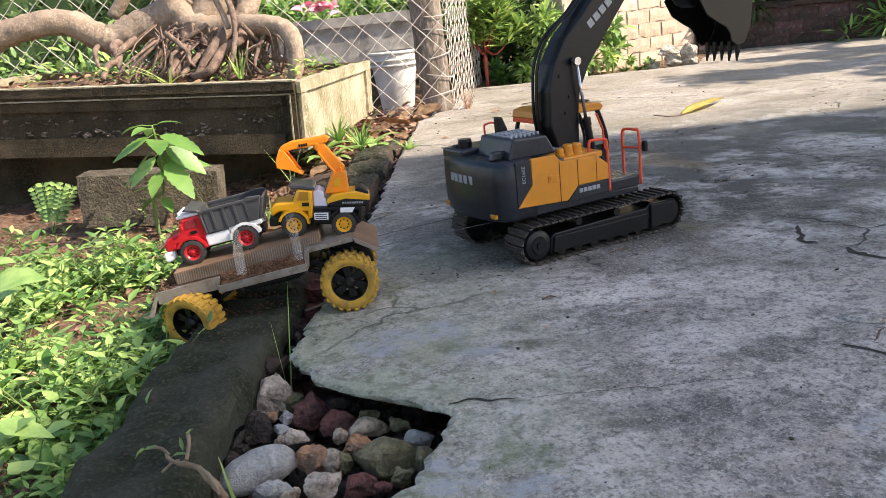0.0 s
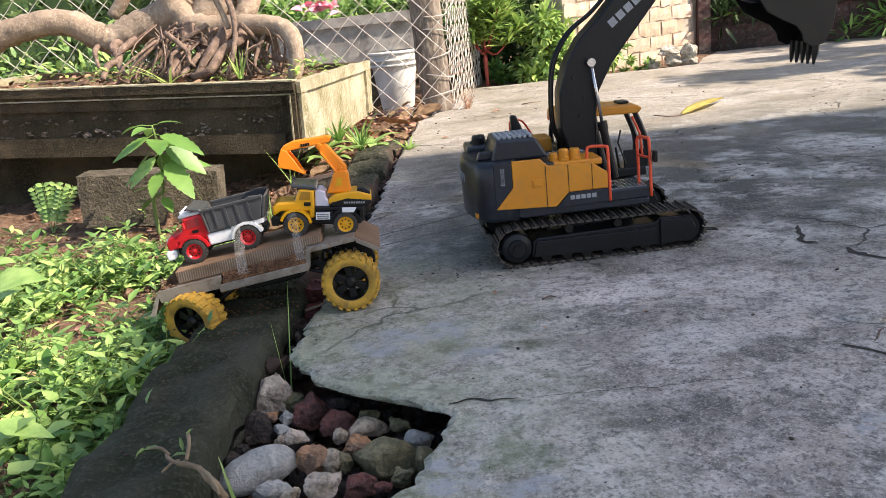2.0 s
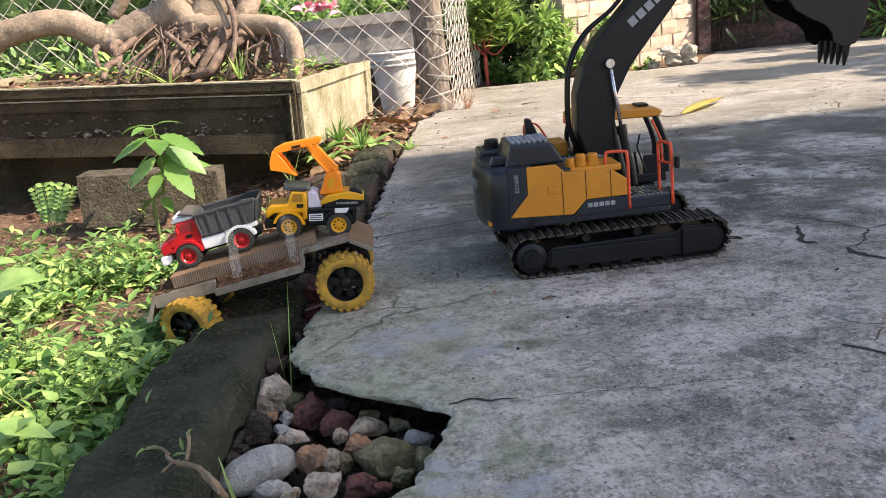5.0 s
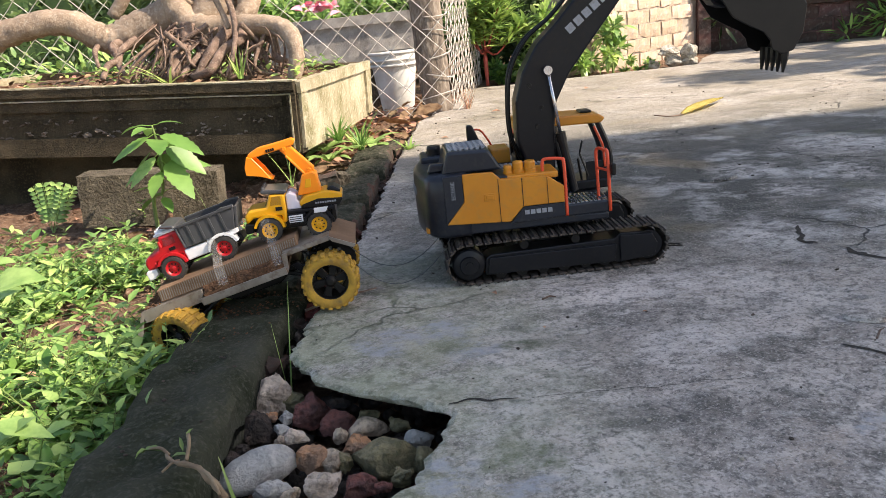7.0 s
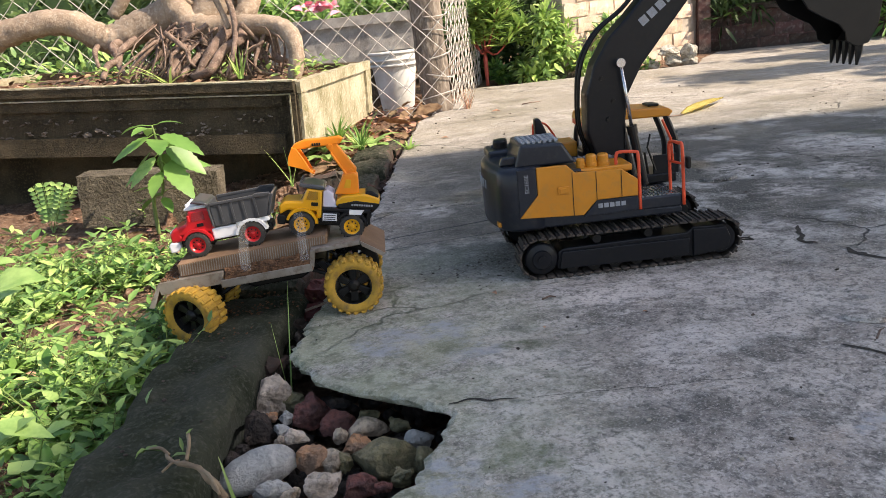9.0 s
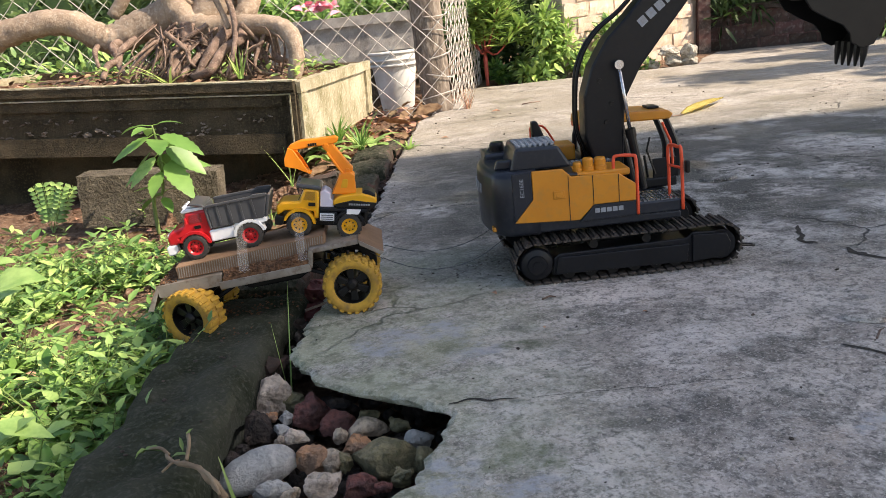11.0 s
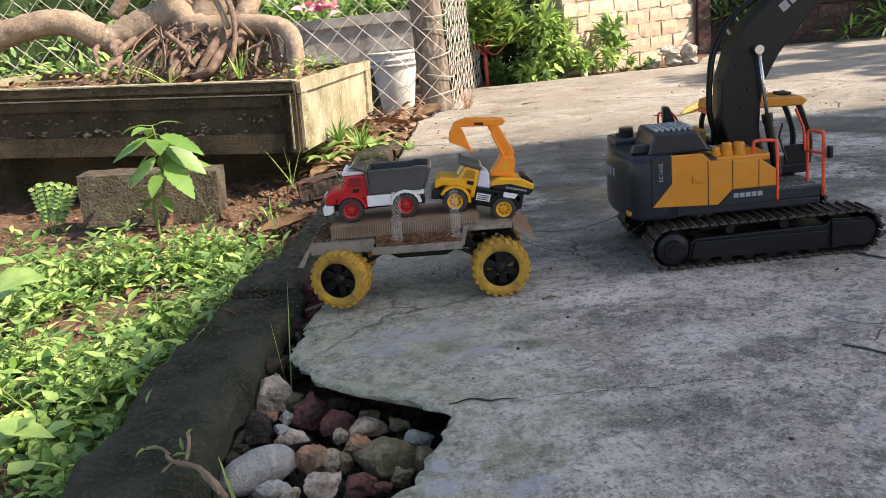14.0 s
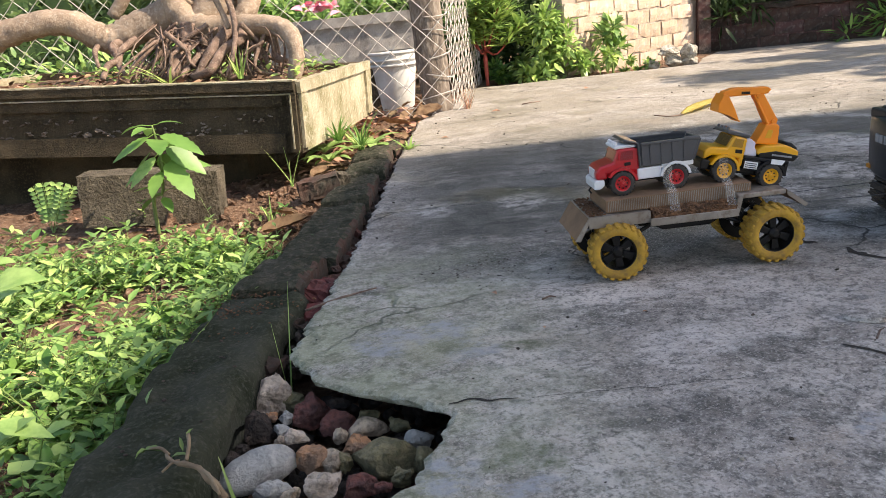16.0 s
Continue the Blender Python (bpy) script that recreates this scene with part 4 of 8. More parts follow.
    for s in (-1, 1):
        part("tail_lamp", box(-0.1500, -0.1440, s * 0.057 - 0.006, s * 0.057 + 0.006, 0.0615, 0.0670, 0.001), M_XYEL, cw, "amber tail lamp")
        part("lift_eye", prism([(-0.142, 0.130), (-0.118, 0.130), (-0.122, 0.140), (-0.138, 0.140)], s * 0.048 - 0.005, s * 0.048 + 0.005, 0.002), M_XGREY, cw)
    # top details
    hood = part("engine_hood", prism([(-0.126, 0.128), (-0.056, 0.128), (-0.070, 0.152), (-0.118, 0.154)], -0.066, 0.010, 0.003), M_XGREY, ex)
    part("hood_lid", box(-0.146, -0.060, 0.014, 0.066, 0.124, 0.137, 0.003), M_XGREY, ex)
    for i in range(7):
        part("grille_slat", box(-0.115 + i * 0.0063, -0.1115 + i * 0.0063, -0.056, -0.006, 0.1525, 0.1555, 0.0004, 1), M_LGREY, hood)
    part("filter_cap", lathe([(0.0, 0.148), (0.008, 0.148), (0.009, 0.145), (0.009, 0.132), (0.0, 0.132)], 18, "z"), M_XDARK, ex, at=pose(-0.128, 0.035, 0.0))
    part("exhaust", prism([(-0.086, 0.136), (-0.066, 0.136), (-0.074, 0.158), (-0.079, 0.170), (-0.086, 0.170)], 0.018, 0.030, 0.002), M_XDARK, ex, "dark exhaust fin")
    # amber side panels
    panel = part("side_panel", prism([(-0.126, 0.073), (-0.053, 0.069), (-0.037, 0.085), (0.0105, 0.085), (0.0105, 0.104), (-0.008, 0.1175), (-0.060, 0.119), (-0.070, 0.129), (-0.104, 0.1295), (-0.104, 0.098)], -0.0792, -0.0748, 0.0010), M_XYEL, ex, "amber plastic side panel")
    part("seam", box(-0.0645, -0.0638, -0.0796, -0.0790, 0.070, 0.120), M_XDARK, panel)
    part("seam", box(-0.0375, -0.0368, -0.0796, -0.0790, 0.0855, 0.118), M_XDARK, panel)
    part("seam", box(-0.0088, -0.0082, -0.0796, -0.0790, 0.0855, 0.1165), M_XDARK, panel)
    latch = part("latch", box(-0.0815, -0.0685, -0.0806, -0.0790, 0.096, 0.105, 0.0006, 1), M_XYEL, panel)
    part("latch_pull", box(-0.079, -0.071, -0.0812, -0.0800, 0.098, 0.103, 0.0004, 1), M_XYEL, latch)
    part("label_plate", prism([(-0.053, 0.067), (0.0105, 0.0685), (0.0105, 0.0845), (-0.0370, 0.0845)], -0.0788, -0.0748, 0.0006), M_XGREY, ex)
    letter_bars(ex, -0.036, -0.003, 0.0755, 0.0805, -0.0790, 5)
    part("rear_label", prism([(-0.126, 0.0735), (-0.1045, 0.098), (-0.1045, 0.1285), (-0.126, 0.1285)], -0.0790, -0.0748, 0.0006), M_XGREY, ex)
    mark = type_mesh("EC160E", 0.0066)
    mark.transform(pose(-0.1136, -0.0793, 0.1015) @ Matrix.Rotation(radians(-90), 4, "Y") @ Matrix.Rotation(radians(90), 4, "X"))
    part("type_mark", mark, M_LGREY, ex, "pale printed type mark")
    part("tank_top", box(-0.062, 0.006, -0.0745, -0.030, 0.1135, 0.1215, 0.002), M_XYEL, ex)
    for x, r, h in ((-0.050, 0.0050, 0.010), (-0.038, 0.0062, 0.0135), (-0.0245, 0.0066, 0.0130)):
        part("filler_cap", lathe([(0.0, h), (r * 0.8, h), (r, h - 0.002), (r, h * 0.35), (r * 1.15, h * 0.3), (r * 1.15, 0.0), (0.0, 0.0)], 16, "z"), M_XYEL, ex, at=pose(x, -0.062, 0.1215), smooth=False)
    part("step_plate", box(0.0125, 0.062, -0.0770, -0.022, 0.0665, 0.0805, 0.002), M_XGREY, ex)
    bm = bmesh.new()
    for i in range(9):
        for j in range(6):
            join(bm, box(0.0155 + i * 0.005, 0.0185 + i * 0.005, -0.073 + j * 0.008, -0.068 + j * 0.008, 0.0800, 0.0815))
    part("tread", bm, M_SILVER, ex)
    part("walkway", box(-0.060, 0.0, -0.028, -0.005, 0.1185, 0.1225, 0.001), M_GREYP, ex)
    bm = bmesh.new()
    for i in range(10):
        for j in range(3):
            join(bm, box(-0.058 + i * 0.0056, -0.0545 + i * 0.0056, -0.0265 + j * 0.007, -0.022 + j * 0.007, 0.1224, 0.1234))
    part("walkway_tread", bm, M_LGREY, ex)
    part("battery_box", box(-0.058, -0.034, 0.022, 0.060, 0.1180, 0.1370, 0.002), M_XYEL, ex, "amber plastic box")
    grid = bmesh.new()
    for j in range(5):
        join(grid, box(-0.1160, -0.0720, -0.052 + j * 0.0105, -0.0505 + j * 0.0105, 0.1540, 0.1558))
    part("grille_bar", grid, M_LGREY, hood)
    # red hand rails
    def rail(pts, r=0.0019):
        part("hand_rail", tube(smooth_path(pts, 4), r, 8), M_XRED, ex, "coral red hand rail", smooth=True)
    rail([(-0.0115, -0.070, 0.117), (-0.0110, -0.070, 0.131), (-0.0075, -0.070, 0.135), (0.0095, -0.072, 0.134), (0.0128, -0.074, 0.130), (0.0130, -0.076, 0.100), (0.0128, -0.077, 0.068)])
    rail([(0.0560, -0.054, 0.070), (0.0555, -0.054, 0.110), (0.0550, -0.054, 0.132), (0.0565, -0.057, 0.138), (0.0600, -0.072, 0.138), (0.0625, -0.077, 0.132), (0.0630, -0.078, 0.068)])
    rail([(0.0553, -0.054, 0.115), (0.0627, -0.0775, 0.115)], 0.0016)
    rail([(-0.0815, 0.062, 0.124), (-0.0815, 0.062, 0.153), (-0.0790, 0.062, 0.157), (-0.0660, 0.062, 0.157), (-0.0560, 0.062, 0.143), (-0.0500, 0.062, 0.130)], 0.0014)
    part("mirror", box(0.0645, 0.0700, -0.086, -0.078, 0.110, 0.124, 0.002), M_XBLACK, ex)
    # cab
    cab = part("cab_floor", box(-0.026, 0.090, 0.022, 0.0745, 0.0722, 0.084, 0.002), M_XDARK, ex)
    part("cab_back", box(-0.026, -0.018, 0.0225, 0.074, 0.0842, 0.122, 0.002), M_XDARK, cab)
    def post(a, b, c, r=0.0032):
        part("cab_post", tube(smooth_path([a, b, c], 4), r, 6), M_XDARK, cab)
    for y in (0.024, 0.072):
        post((-0.024, y, 0.118), (-0.024, y, 0.140), (-0.018, y, 0.160))
        post((0.008, y, 0.084), (0.010, y, 0.125), (0.014, y, 0.160), 0.0026)
        post((0.090, y, 0.084), (0.091, y, 0.118), (0.076, y, 0.160), 0.0036)
    part("cab_roof", prism([(-0.028, 0.158), (0.082, 0.155), (0.087, 0.161), (0.080, 0.166), (-0.012, 0.171), (-0.026, 0.168)], 0.020, 0.077, 0.002), M_XYEL, cab, "amber cab roof")
    part("roof_trim", box(-0.0275, -0.024, 0.021, 0.076, 0.152, 0.158, 0.001), M_XRED, cab)
    part("roof_lamp", box(0.060, 0.074, 0.036, 0.060, 0.167, 0.170, 0.001), M_XBLACK, cab)
    part("door_lower", box(0.060, 0.0905, 0.0215, 0.0235, 0.084, 0.108, 0.0008), M_XDARK, cab)
    part("cab_rail", tube([(0.084, 0.019, 0.100), (0.082, 0.019, 0.128), (0.072, 0.019, 0.152)], 0.0016, 6), M_XRED, cab)
    part("cab_seat", join(box(0.010, 0.036, 0.036, 0.062, 0.084, 0.098, 0.003), box(0.006, 0.014, 0.036, 0.062, 0.0985, 0.128, 0.003)), M_XBLACK, cab)
    part("lever", tube([(0.056, 0.030, 0.084), (0.052, 0.030, 0.112)], 0.0016, 6), M_XBLACK, cab)
    part("wiper", tube([(0.062, 0.018, 0.090), (0.052, 0.018, 0.120), (0.056, 0.018, 0.136)], 0.0012, 5), M_XBLACK, cab)
    # boom
    outline = [(-0.012, 0.098), (-0.029, 0.150), (-0.028, 0.196), (-0.018, 0.229), (0.001, 0.259), (0.026, 0.282), (0.060, 0.318), (0.130, 0.362), (0.168, 0.372), (0.176, 0.360), (0.162, 0.346), (0.130, 0.328), (0.100, 0.297), (0.067, 0.258), (0.038, 0.223), (0.021, 0.192), (0.017, 0.165), (0.014, 0.098)]
    boom = part("boom", prism(outline, -0.017, 0.017, 0.0025), M_XDARK, ex, "charcoal plastic boom")
    letters = bmesh.new()
    for i in range(5):
        join(letters, box(i * 0.0125, i * 0.0125 + 0.0095, -0.0178, -0.0168, -0.0048, 0.0048))
    letters.transform(pose(0.038, 0, 0.2705) @ Matrix.Rotation(radians(-38), 4, "Y"))
    part("print_bar", letters, M_LGREY, boom, "pale printed bars")
    for x, z in ((-0.010, 0.213), (-0.004, 0.165), (0.003, 0.186)):
        part("boom_pin", lathe([(0.0, -0.0185), (0.0025, -0.0185), (0.0028, -0.0168), (0.0, -0.0168)], 10), M_XBLACK, boom, at=pose(x, 0, z))
    for s in (-1, 1):
        y = s * 0.0245
        cyl = part("boom_cylinder", tube([(0.034, y, 0.084), (0.0215, y, 0.152)], 0.0052, 12), M_XDARK, ex, smooth=False)
        part("cylinder_collar", tube([(0.0225, y, 0.146), (0.0208, y, 0.156)], 0.0062, 12), M_XBLACK, cyl)
        part("piston_rod", tube([(0.0213, y, 0.153), (0.0113, y, 0.228)], 0.0021, 10), M_SILVER, cyl, "steel piston rod", smooth=True)
        part("rod_eye", lathe([(0.0, y - 0.0035), (0.0052, y - 0.0035), (0.0052, y + 0.0035), (0.0, y + 0.0035)], 14), M_SILVER, cyl, at=pose(0.0108, 0, 0.2295))
    part("cross_pin", tube([(0.0108, -0.026, 0.2295), (0.0108, 0.026, 0.2295)], 0.003, 10), M_XBLACK, ex)
    for k, y in enumerate((0.004, 0.010)):
        off = 0.006 + 0.003 * k
        part("hydraulic_hose", tube(smooth_path([(-0.014, y, 0.105), (-0.031 - off * 0.3, y, 0.150), (-0.031 - off * 0.4, y, 0.200), (-0.022 - off * 0.7, y, 0.236), (-0.003 - off * 0.6, y, 0.266), (0.024, y, 0.289), (0.054, y, 0.320)], 5), 0.0021, 8), M_XBLACK, ex, "black rubber hose", smooth=True)
    # stick and bucket
    part("arm_cylinder", tube([(0.060, 0, 0.334), (0.150, 0, 0.394)], 0.006, 10), M_XDARK, ex)
    stick = part("stick", prism([(0.150, 0.392), (0.172, 0.398), (0.198, 0.372), (0.232, 0.290), (0.226, 0.276), (0.212, 0.282), (0.168, 0.346)], -0.013, 0.013, 0.002), M_XDARK, ex, "charcoal plastic stick")
    part("bucket_link", prism([(0.205, 0.300), (0.214, 0.306), (0.262, 0.300), (0.262, 0.291)], -0.016, 0.016, 0.001), M_XDARK, ex)
    b_out = [(0.212, 0.288), (0.226, 0.266), (0.246, 0.254), (0.262, 0.246), (0.270, 0.236), (0.272, 0.226), (0.284, 0.219), (0.298, 0.222), (0.309, 0.242), (0.313, 0.272), (0.296, 0.300), (0.262, 0.306), (0.228, 0.300)]
    bucket = part("bucket", prism(b_out, -0.034, -0.0315, 0.0006, 1), M_XBLACK, ex, "black plastic digging bucket")
    part("bucket_side", prism(b_out, 0.0315, 0.034, 0.0006, 1), M_XBLACK, bucket)
    shell = bmesh.new()
    spine = smooth_path([(0.214, 0, 0.290), (0.230, 0, 0.302), (0.262, 0, 0.306), (0.296, 0, 0.300), (0.312, 0, 0.272), (0.308, 0, 0.242), (0.292, 0, 0.218)], 4)
    va = [shell.verts.new((p.x, -0.0314, p.z)) for p in spine]
    vb = [shell.verts.new((p.x, 0.0314, p.z)) for p in spine]
    for i in range(len(spine) - 1):
        shell.faces.new((va[i], va[i + 1], vb[i + 1], vb[i]))
    bmesh.ops.solidify(shell, geom=list(shell.faces), thickness=0.0025)
    part("bucket_shell", shell, M_XBLACK, bucket)
    for i in range(5):
        y = -0.028 + i * 0.014
        part("tooth", tube([(0.291, y, 0.224), (0.290, y, 0.212), (0.288, y, 0.197)], [0.0046, 0.0040, 0.0014], 6), M_XBLACK, bucket)
    # hook dragging at the front
    part("front_hook", tube(smooth_path([(0.120, -0.060, 0.014), (0.140, -0.062, 0.012), (0.152, -0.060, 0.010), (0.150, -0.052, 0.010), (0.138, -0.052, 0.012)], 4), 0.0011, 6), M_XBLACK, ex)
    return ex


# ---------------------------------------------------------------- trailer truck
def build_wheel(parent, x, y, z, side):
    """A knobbly yellow wheel; its own space turns about y."""
    R, w = 0.0325, 0.0145
    wheel = part("wheel", lathe([(0.0178, side * 0.002), (0.0195, side * w * 0.8), (0.0215, side * w * 0.86), (0.0215, -side * w * 0.9), (0.0172, -side * w * 0.9), (0.0178, side * 0.002)], 28), M_XBLACK, parent, "black plastic wheel rim", smooth=False, at=pose(x, y, z))
    tyre = part("tyre", lathe([(0.0195, side * w * 0.78), (0.0225, side * w), (0.0275, side * w * 1.02), (0.0305, side * w * 0.86), (0.0308, 0.0), (0.0305, -side * w * 0.86), (0.0275, -side * w), (0.0195, -side * w * 0.9)], 36), M_TYREY, wheel, "knobbly yellow foam tyre, muddy", smooth=True)
    lug = finish(rough_up(join(box(-0.0026, 0.0026, -0.0125, -0.001, 0.0295, 0.0324, 0.0007, 1), box(-0.0022, 0.0026, -0.0146, -0.0105, 0.0288, 0.0318, 0.0007, 1)), 0.0004, 300, 1), "lug", M_TYREY)
    lug2 = finish(rough_up(join(box(-0.0026, 0.0026, 0.001, 0.0125, 0.0295, 0.0324, 0.0007, 1), box(-0.0022, 0.0026, 0.0105, 0.0146, 0.0288, 0.0318, 0.0007, 1)), 0.0004, 300, 2), "lug", M_TYREY)
    n = 22
    for i in range(n):
        for shape, off in ((lug, 0), (lug2, 0.5)):
            lo = new("lug", shape)
            lo.parent = tyre
            lo.matrix_basis = Matrix.Rotation(2 * math.pi * (i + off) / n, 4, "Y")
    part("inner_disc", lathe([(0.0165, -side * w * 1.10), (0.027, -side * w * 1.10), (0.0285, -side * w * 1.02), (0.0285, -side * w * 0.86), (0.0165, -side * w * 0.86), (0.0165, -side * w * 1.10)], 28), M_XBLACK, wheel, "black inner wheel disc")
    for i in range(6):
        bm = prism([(-0.0030, 0.004), (0.0030, 0.004), (0.0046, 0.0184), (-0.0046, 0.0184)], side * 0.0000, side * 0.0060, 0.0008)
        sp = part("spoke", bm, M_XBLACK, wheel)
        sp.matrix_basis = Matrix.Rotation(2 * math.pi * i / 6, 4, "Y")
    part("hub_cap", lathe([(0.0, side * 0.0115), (0.0035, side * 0.0112), (0.0068, side * 0.0080), (0.0068, -side * 0.008), (0.0, -side * 0.008)], 14), M_XBLACK, wheel)
    return wheel


WHEELS = []


def build_trailer():
    tr = thing("toy_trailer_truck", "home-made toy flatbed of tin and cardboard on yellow wheels", "toy truck")
    part("left_deck", box(-0.118, -0.048, -0.045, 0.045, 0.0665, 0.0725, 0.0008, 1), M_TIN, tr, "tin deck plate")
    part("edge_strip", box(-0.118, -0.049, -0.0475, -0.0455, 0.0600, 0.0730), M_TIN, tr)
    part("sill", box(-0.051, 0.048, -0.0540, -0.0515, 0.0570, 0.0655, 0.0006, 1), M_TIN, tr, "tin side sill")
    part("sill", box(-0.051, 0.048, 0.0515, 0.0540, 0.0570, 0.0655, 0.0006, 1), M_TIN, tr)
    part("centre_deck", box(-0.0475, 0.0485, -0.0512, 0.0512, 0.0580, 0.0630), M_CARD, tr)
    part("end_plate", prism([(0.0445, 0.0600), (0.0500, 0.0600), (0.0545, 0.0790), (0.0490, 0.0790)], -0.0505, -0.0460, 0.0005), M_TIN, tr)
    part("right_deck", box(0.0495, 0.104, -0.047, 0.047, 0.0745, 0.0800, 0.0008, 1), M_TIN, tr, "tin deck plate")
    part("front_flap", prism([(0.1042, 0.0800), (0.1048, 0.0745), (0.1250, 0.0585), (0.1290, 0.0610)], -0.047, 0.047, 0.0006), M_CARD, tr, "folded cardboard flap")
    part("front_flap_edge", prism([(0.1042, 0.0795), (0.1048, 0.0735), (0.1250, 0.0580), (0.1290, 0.0605)], -0.0488, -0.0472, 0.0003), M_TIN, tr)
    part("rear_flap", prism([(-0.1182, 0.0725), (-0.1182, 0.0665), (-0.1290, 0.0470), (-0.1340, 0.0480)], -0.046, 0.046, 0.0006), M_CARD, tr, "folded cardboard flap")
    part("rear_flap_edge", prism([(-0.1180, 0.0730), (-0.1180, 0.0660), (-0.1285, 0.0465), (-0.1345, 0.0478)], -0.0478, -0.0462, 0.0003), M_TIN, tr)
    # raised corrugated board
    board = part("raised_board", prism([(-0.096, 0.0735), (-0.096, 0.0875), (0.068, 0.0905), (0.068, 0.0805), (0.050, 0.0805), (0.0495, 0.0735)], -0.038, 0.038, 0.0006), M_CARD, tr, "raised corrugated cardboard board")
    bm = bmesh.new()
    for i in range(62):
        x = -0.0945 + i * 0.0026
        join(bm, prism([(x, 0.0748 if x < 0.049 else 0.0815), (x + 0.0009, 0.0748 if x < 0.049 else 0.0815), (x + 0.0024, 0.0866 + 0.003 * i / 62), (x + 0.0015, 0.0866 + 0.003 * i / 62)], -0.0386, -0.0381))
    part("flute", bm, M_TIN, board, "pale corrugation edges")
    part("board_lining", box(-0.046, 0.048, -0.0380, 0.0380, 0.0652, 0.0733), M_CARD, tr)
    # loose dirt on the deck
    def dirt(x0, x1, y0, y1, z, n, seed):
        bm = bmesh.new()
        rnd = random.Random(seed)
        for _ in range(n):
            s = rnd.uniform(0.0004, 0.0014)
            join(bm, stone_bm(s * 1.3, s, s * 0.8, rnd.random() * 90, 0.5, 1), pose(rnd.uniform(x0, x1), rnd.uniform(y0, y1), z + rnd.uniform(0, 0.0022)))
        tagged(part("dirt", bm, M_DIRT, tr, "loose reddish dirt"), kind="stuff")
    bed = grid_box(-0.046, 0.047, -0.0510, -0.0384, 0.0632, 0.0680, 0.003)
    for v in bed.verts:
        if v.co.z > 0.0655:
            v.co.z += 0.42 * (v.co.y + 0.051) + 0.005 * noise.noise(v.co * 90) + 0.002 * noise.noise(v.co * 300)
    part("dirt_bed", rough_up(bed, 0.0016, 330, 3), M_DIRT, tr, "loose reddish dirt")
    rnd = random.Random(5)
    bm = bmesh.new()
    for _ in range(620):
        y = rnd.uniform(-0.0505, -0.0395)
        s = rnd.uniform(0.0004, 0.0018)
        join(bm, stone_bm(s * 1.3, s, s * 0.8, rnd.random() * 90, 0.5, 1), pose(rnd.uniform(-0.044, 0.046), y, 0.0678 + 0.45 * (y + 0.051) + rnd.uniform(-0.001, 0.0022)))
    tagged(part("dirt", bm, M_DIRT, tr, "loose reddish dirt"), kind="stuff")
    dirt(-0.116, -0.098, -0.042, 0.042, 0.0725, 420, 2)
    # chassis, axles, links
    ch = part("chassis", box(-0.055, 0.060, -0.020, 0.020, 0.048, 0.0595, 0.003), M_XBLACK, tr, "black plastic chassis")
    part("skid_plate", prism([(-0.040, 0.048), (0.045, 0.048), (0.030, 0.040), (-0.025, 0.040)], -0.016, 0.016, 0.002), M_XBLACK, ch)
    for x, s in ((-0.088, 1), (0.088, -1)):
        ax = part("axle", tube([(x, -0.040, 0.032), (x, 0.040, 0.032)], 0.0058, 12), M_XBLACK, tr)
        part("axle_housing", stone_bm(0.013, 0.015, 0.012, 3, 0.1, 2), M_XBLACK, ax, at=pose(x, 0.004, 0.033), smooth=True)
        for y in (-0.030, 0.030):
            part("suspension_link", tube([(x, y, 0.030), (x + s * 0.050, y * 0.7, 0.052)], 0.0024, 8), M_XBLACK, tr)
            part("suspension_link", tube([(x, y, 0.040), (x + s * 0.034, y * 0.8, 0.058)], 0.0020, 8), M_XBLACK, tr)
            shock = part("shock_absorber", tube([(x + s * 0.004, y, 0.034), (x + s * 0.016, y * 0.9, 0.066)], 0.0026, 8), M_XDARK, tr)
            pts = [Vector((x + s * 0.006, y, 0.040)).lerp(Vector((x + s * 0.015, y * 0.91, 0.064)), k / 48) + Vector((math.cos(k * 1.05), math.sin(k * 1.05), 0)) * 0.0042 for k in range(49)]
            part("coil_spring", tube(pts, 0.0007, 4), M_XBLACK, shock)
    part("bracket", prism([(0.050, 0.060), (0.058, 0.060), (0.074, 0.036), (0.066, 0.034)], -0.030, -0.022, 0.001), M_XDARK, tr)
    for x, steer in ((-0.088, "rear"), (0.088, "front")):
        for side in (-1, 1):
            WHEELS.append((build_wheel(tr, x, side * 0.047, 0.0325, side), x, side, steer))
    return tr


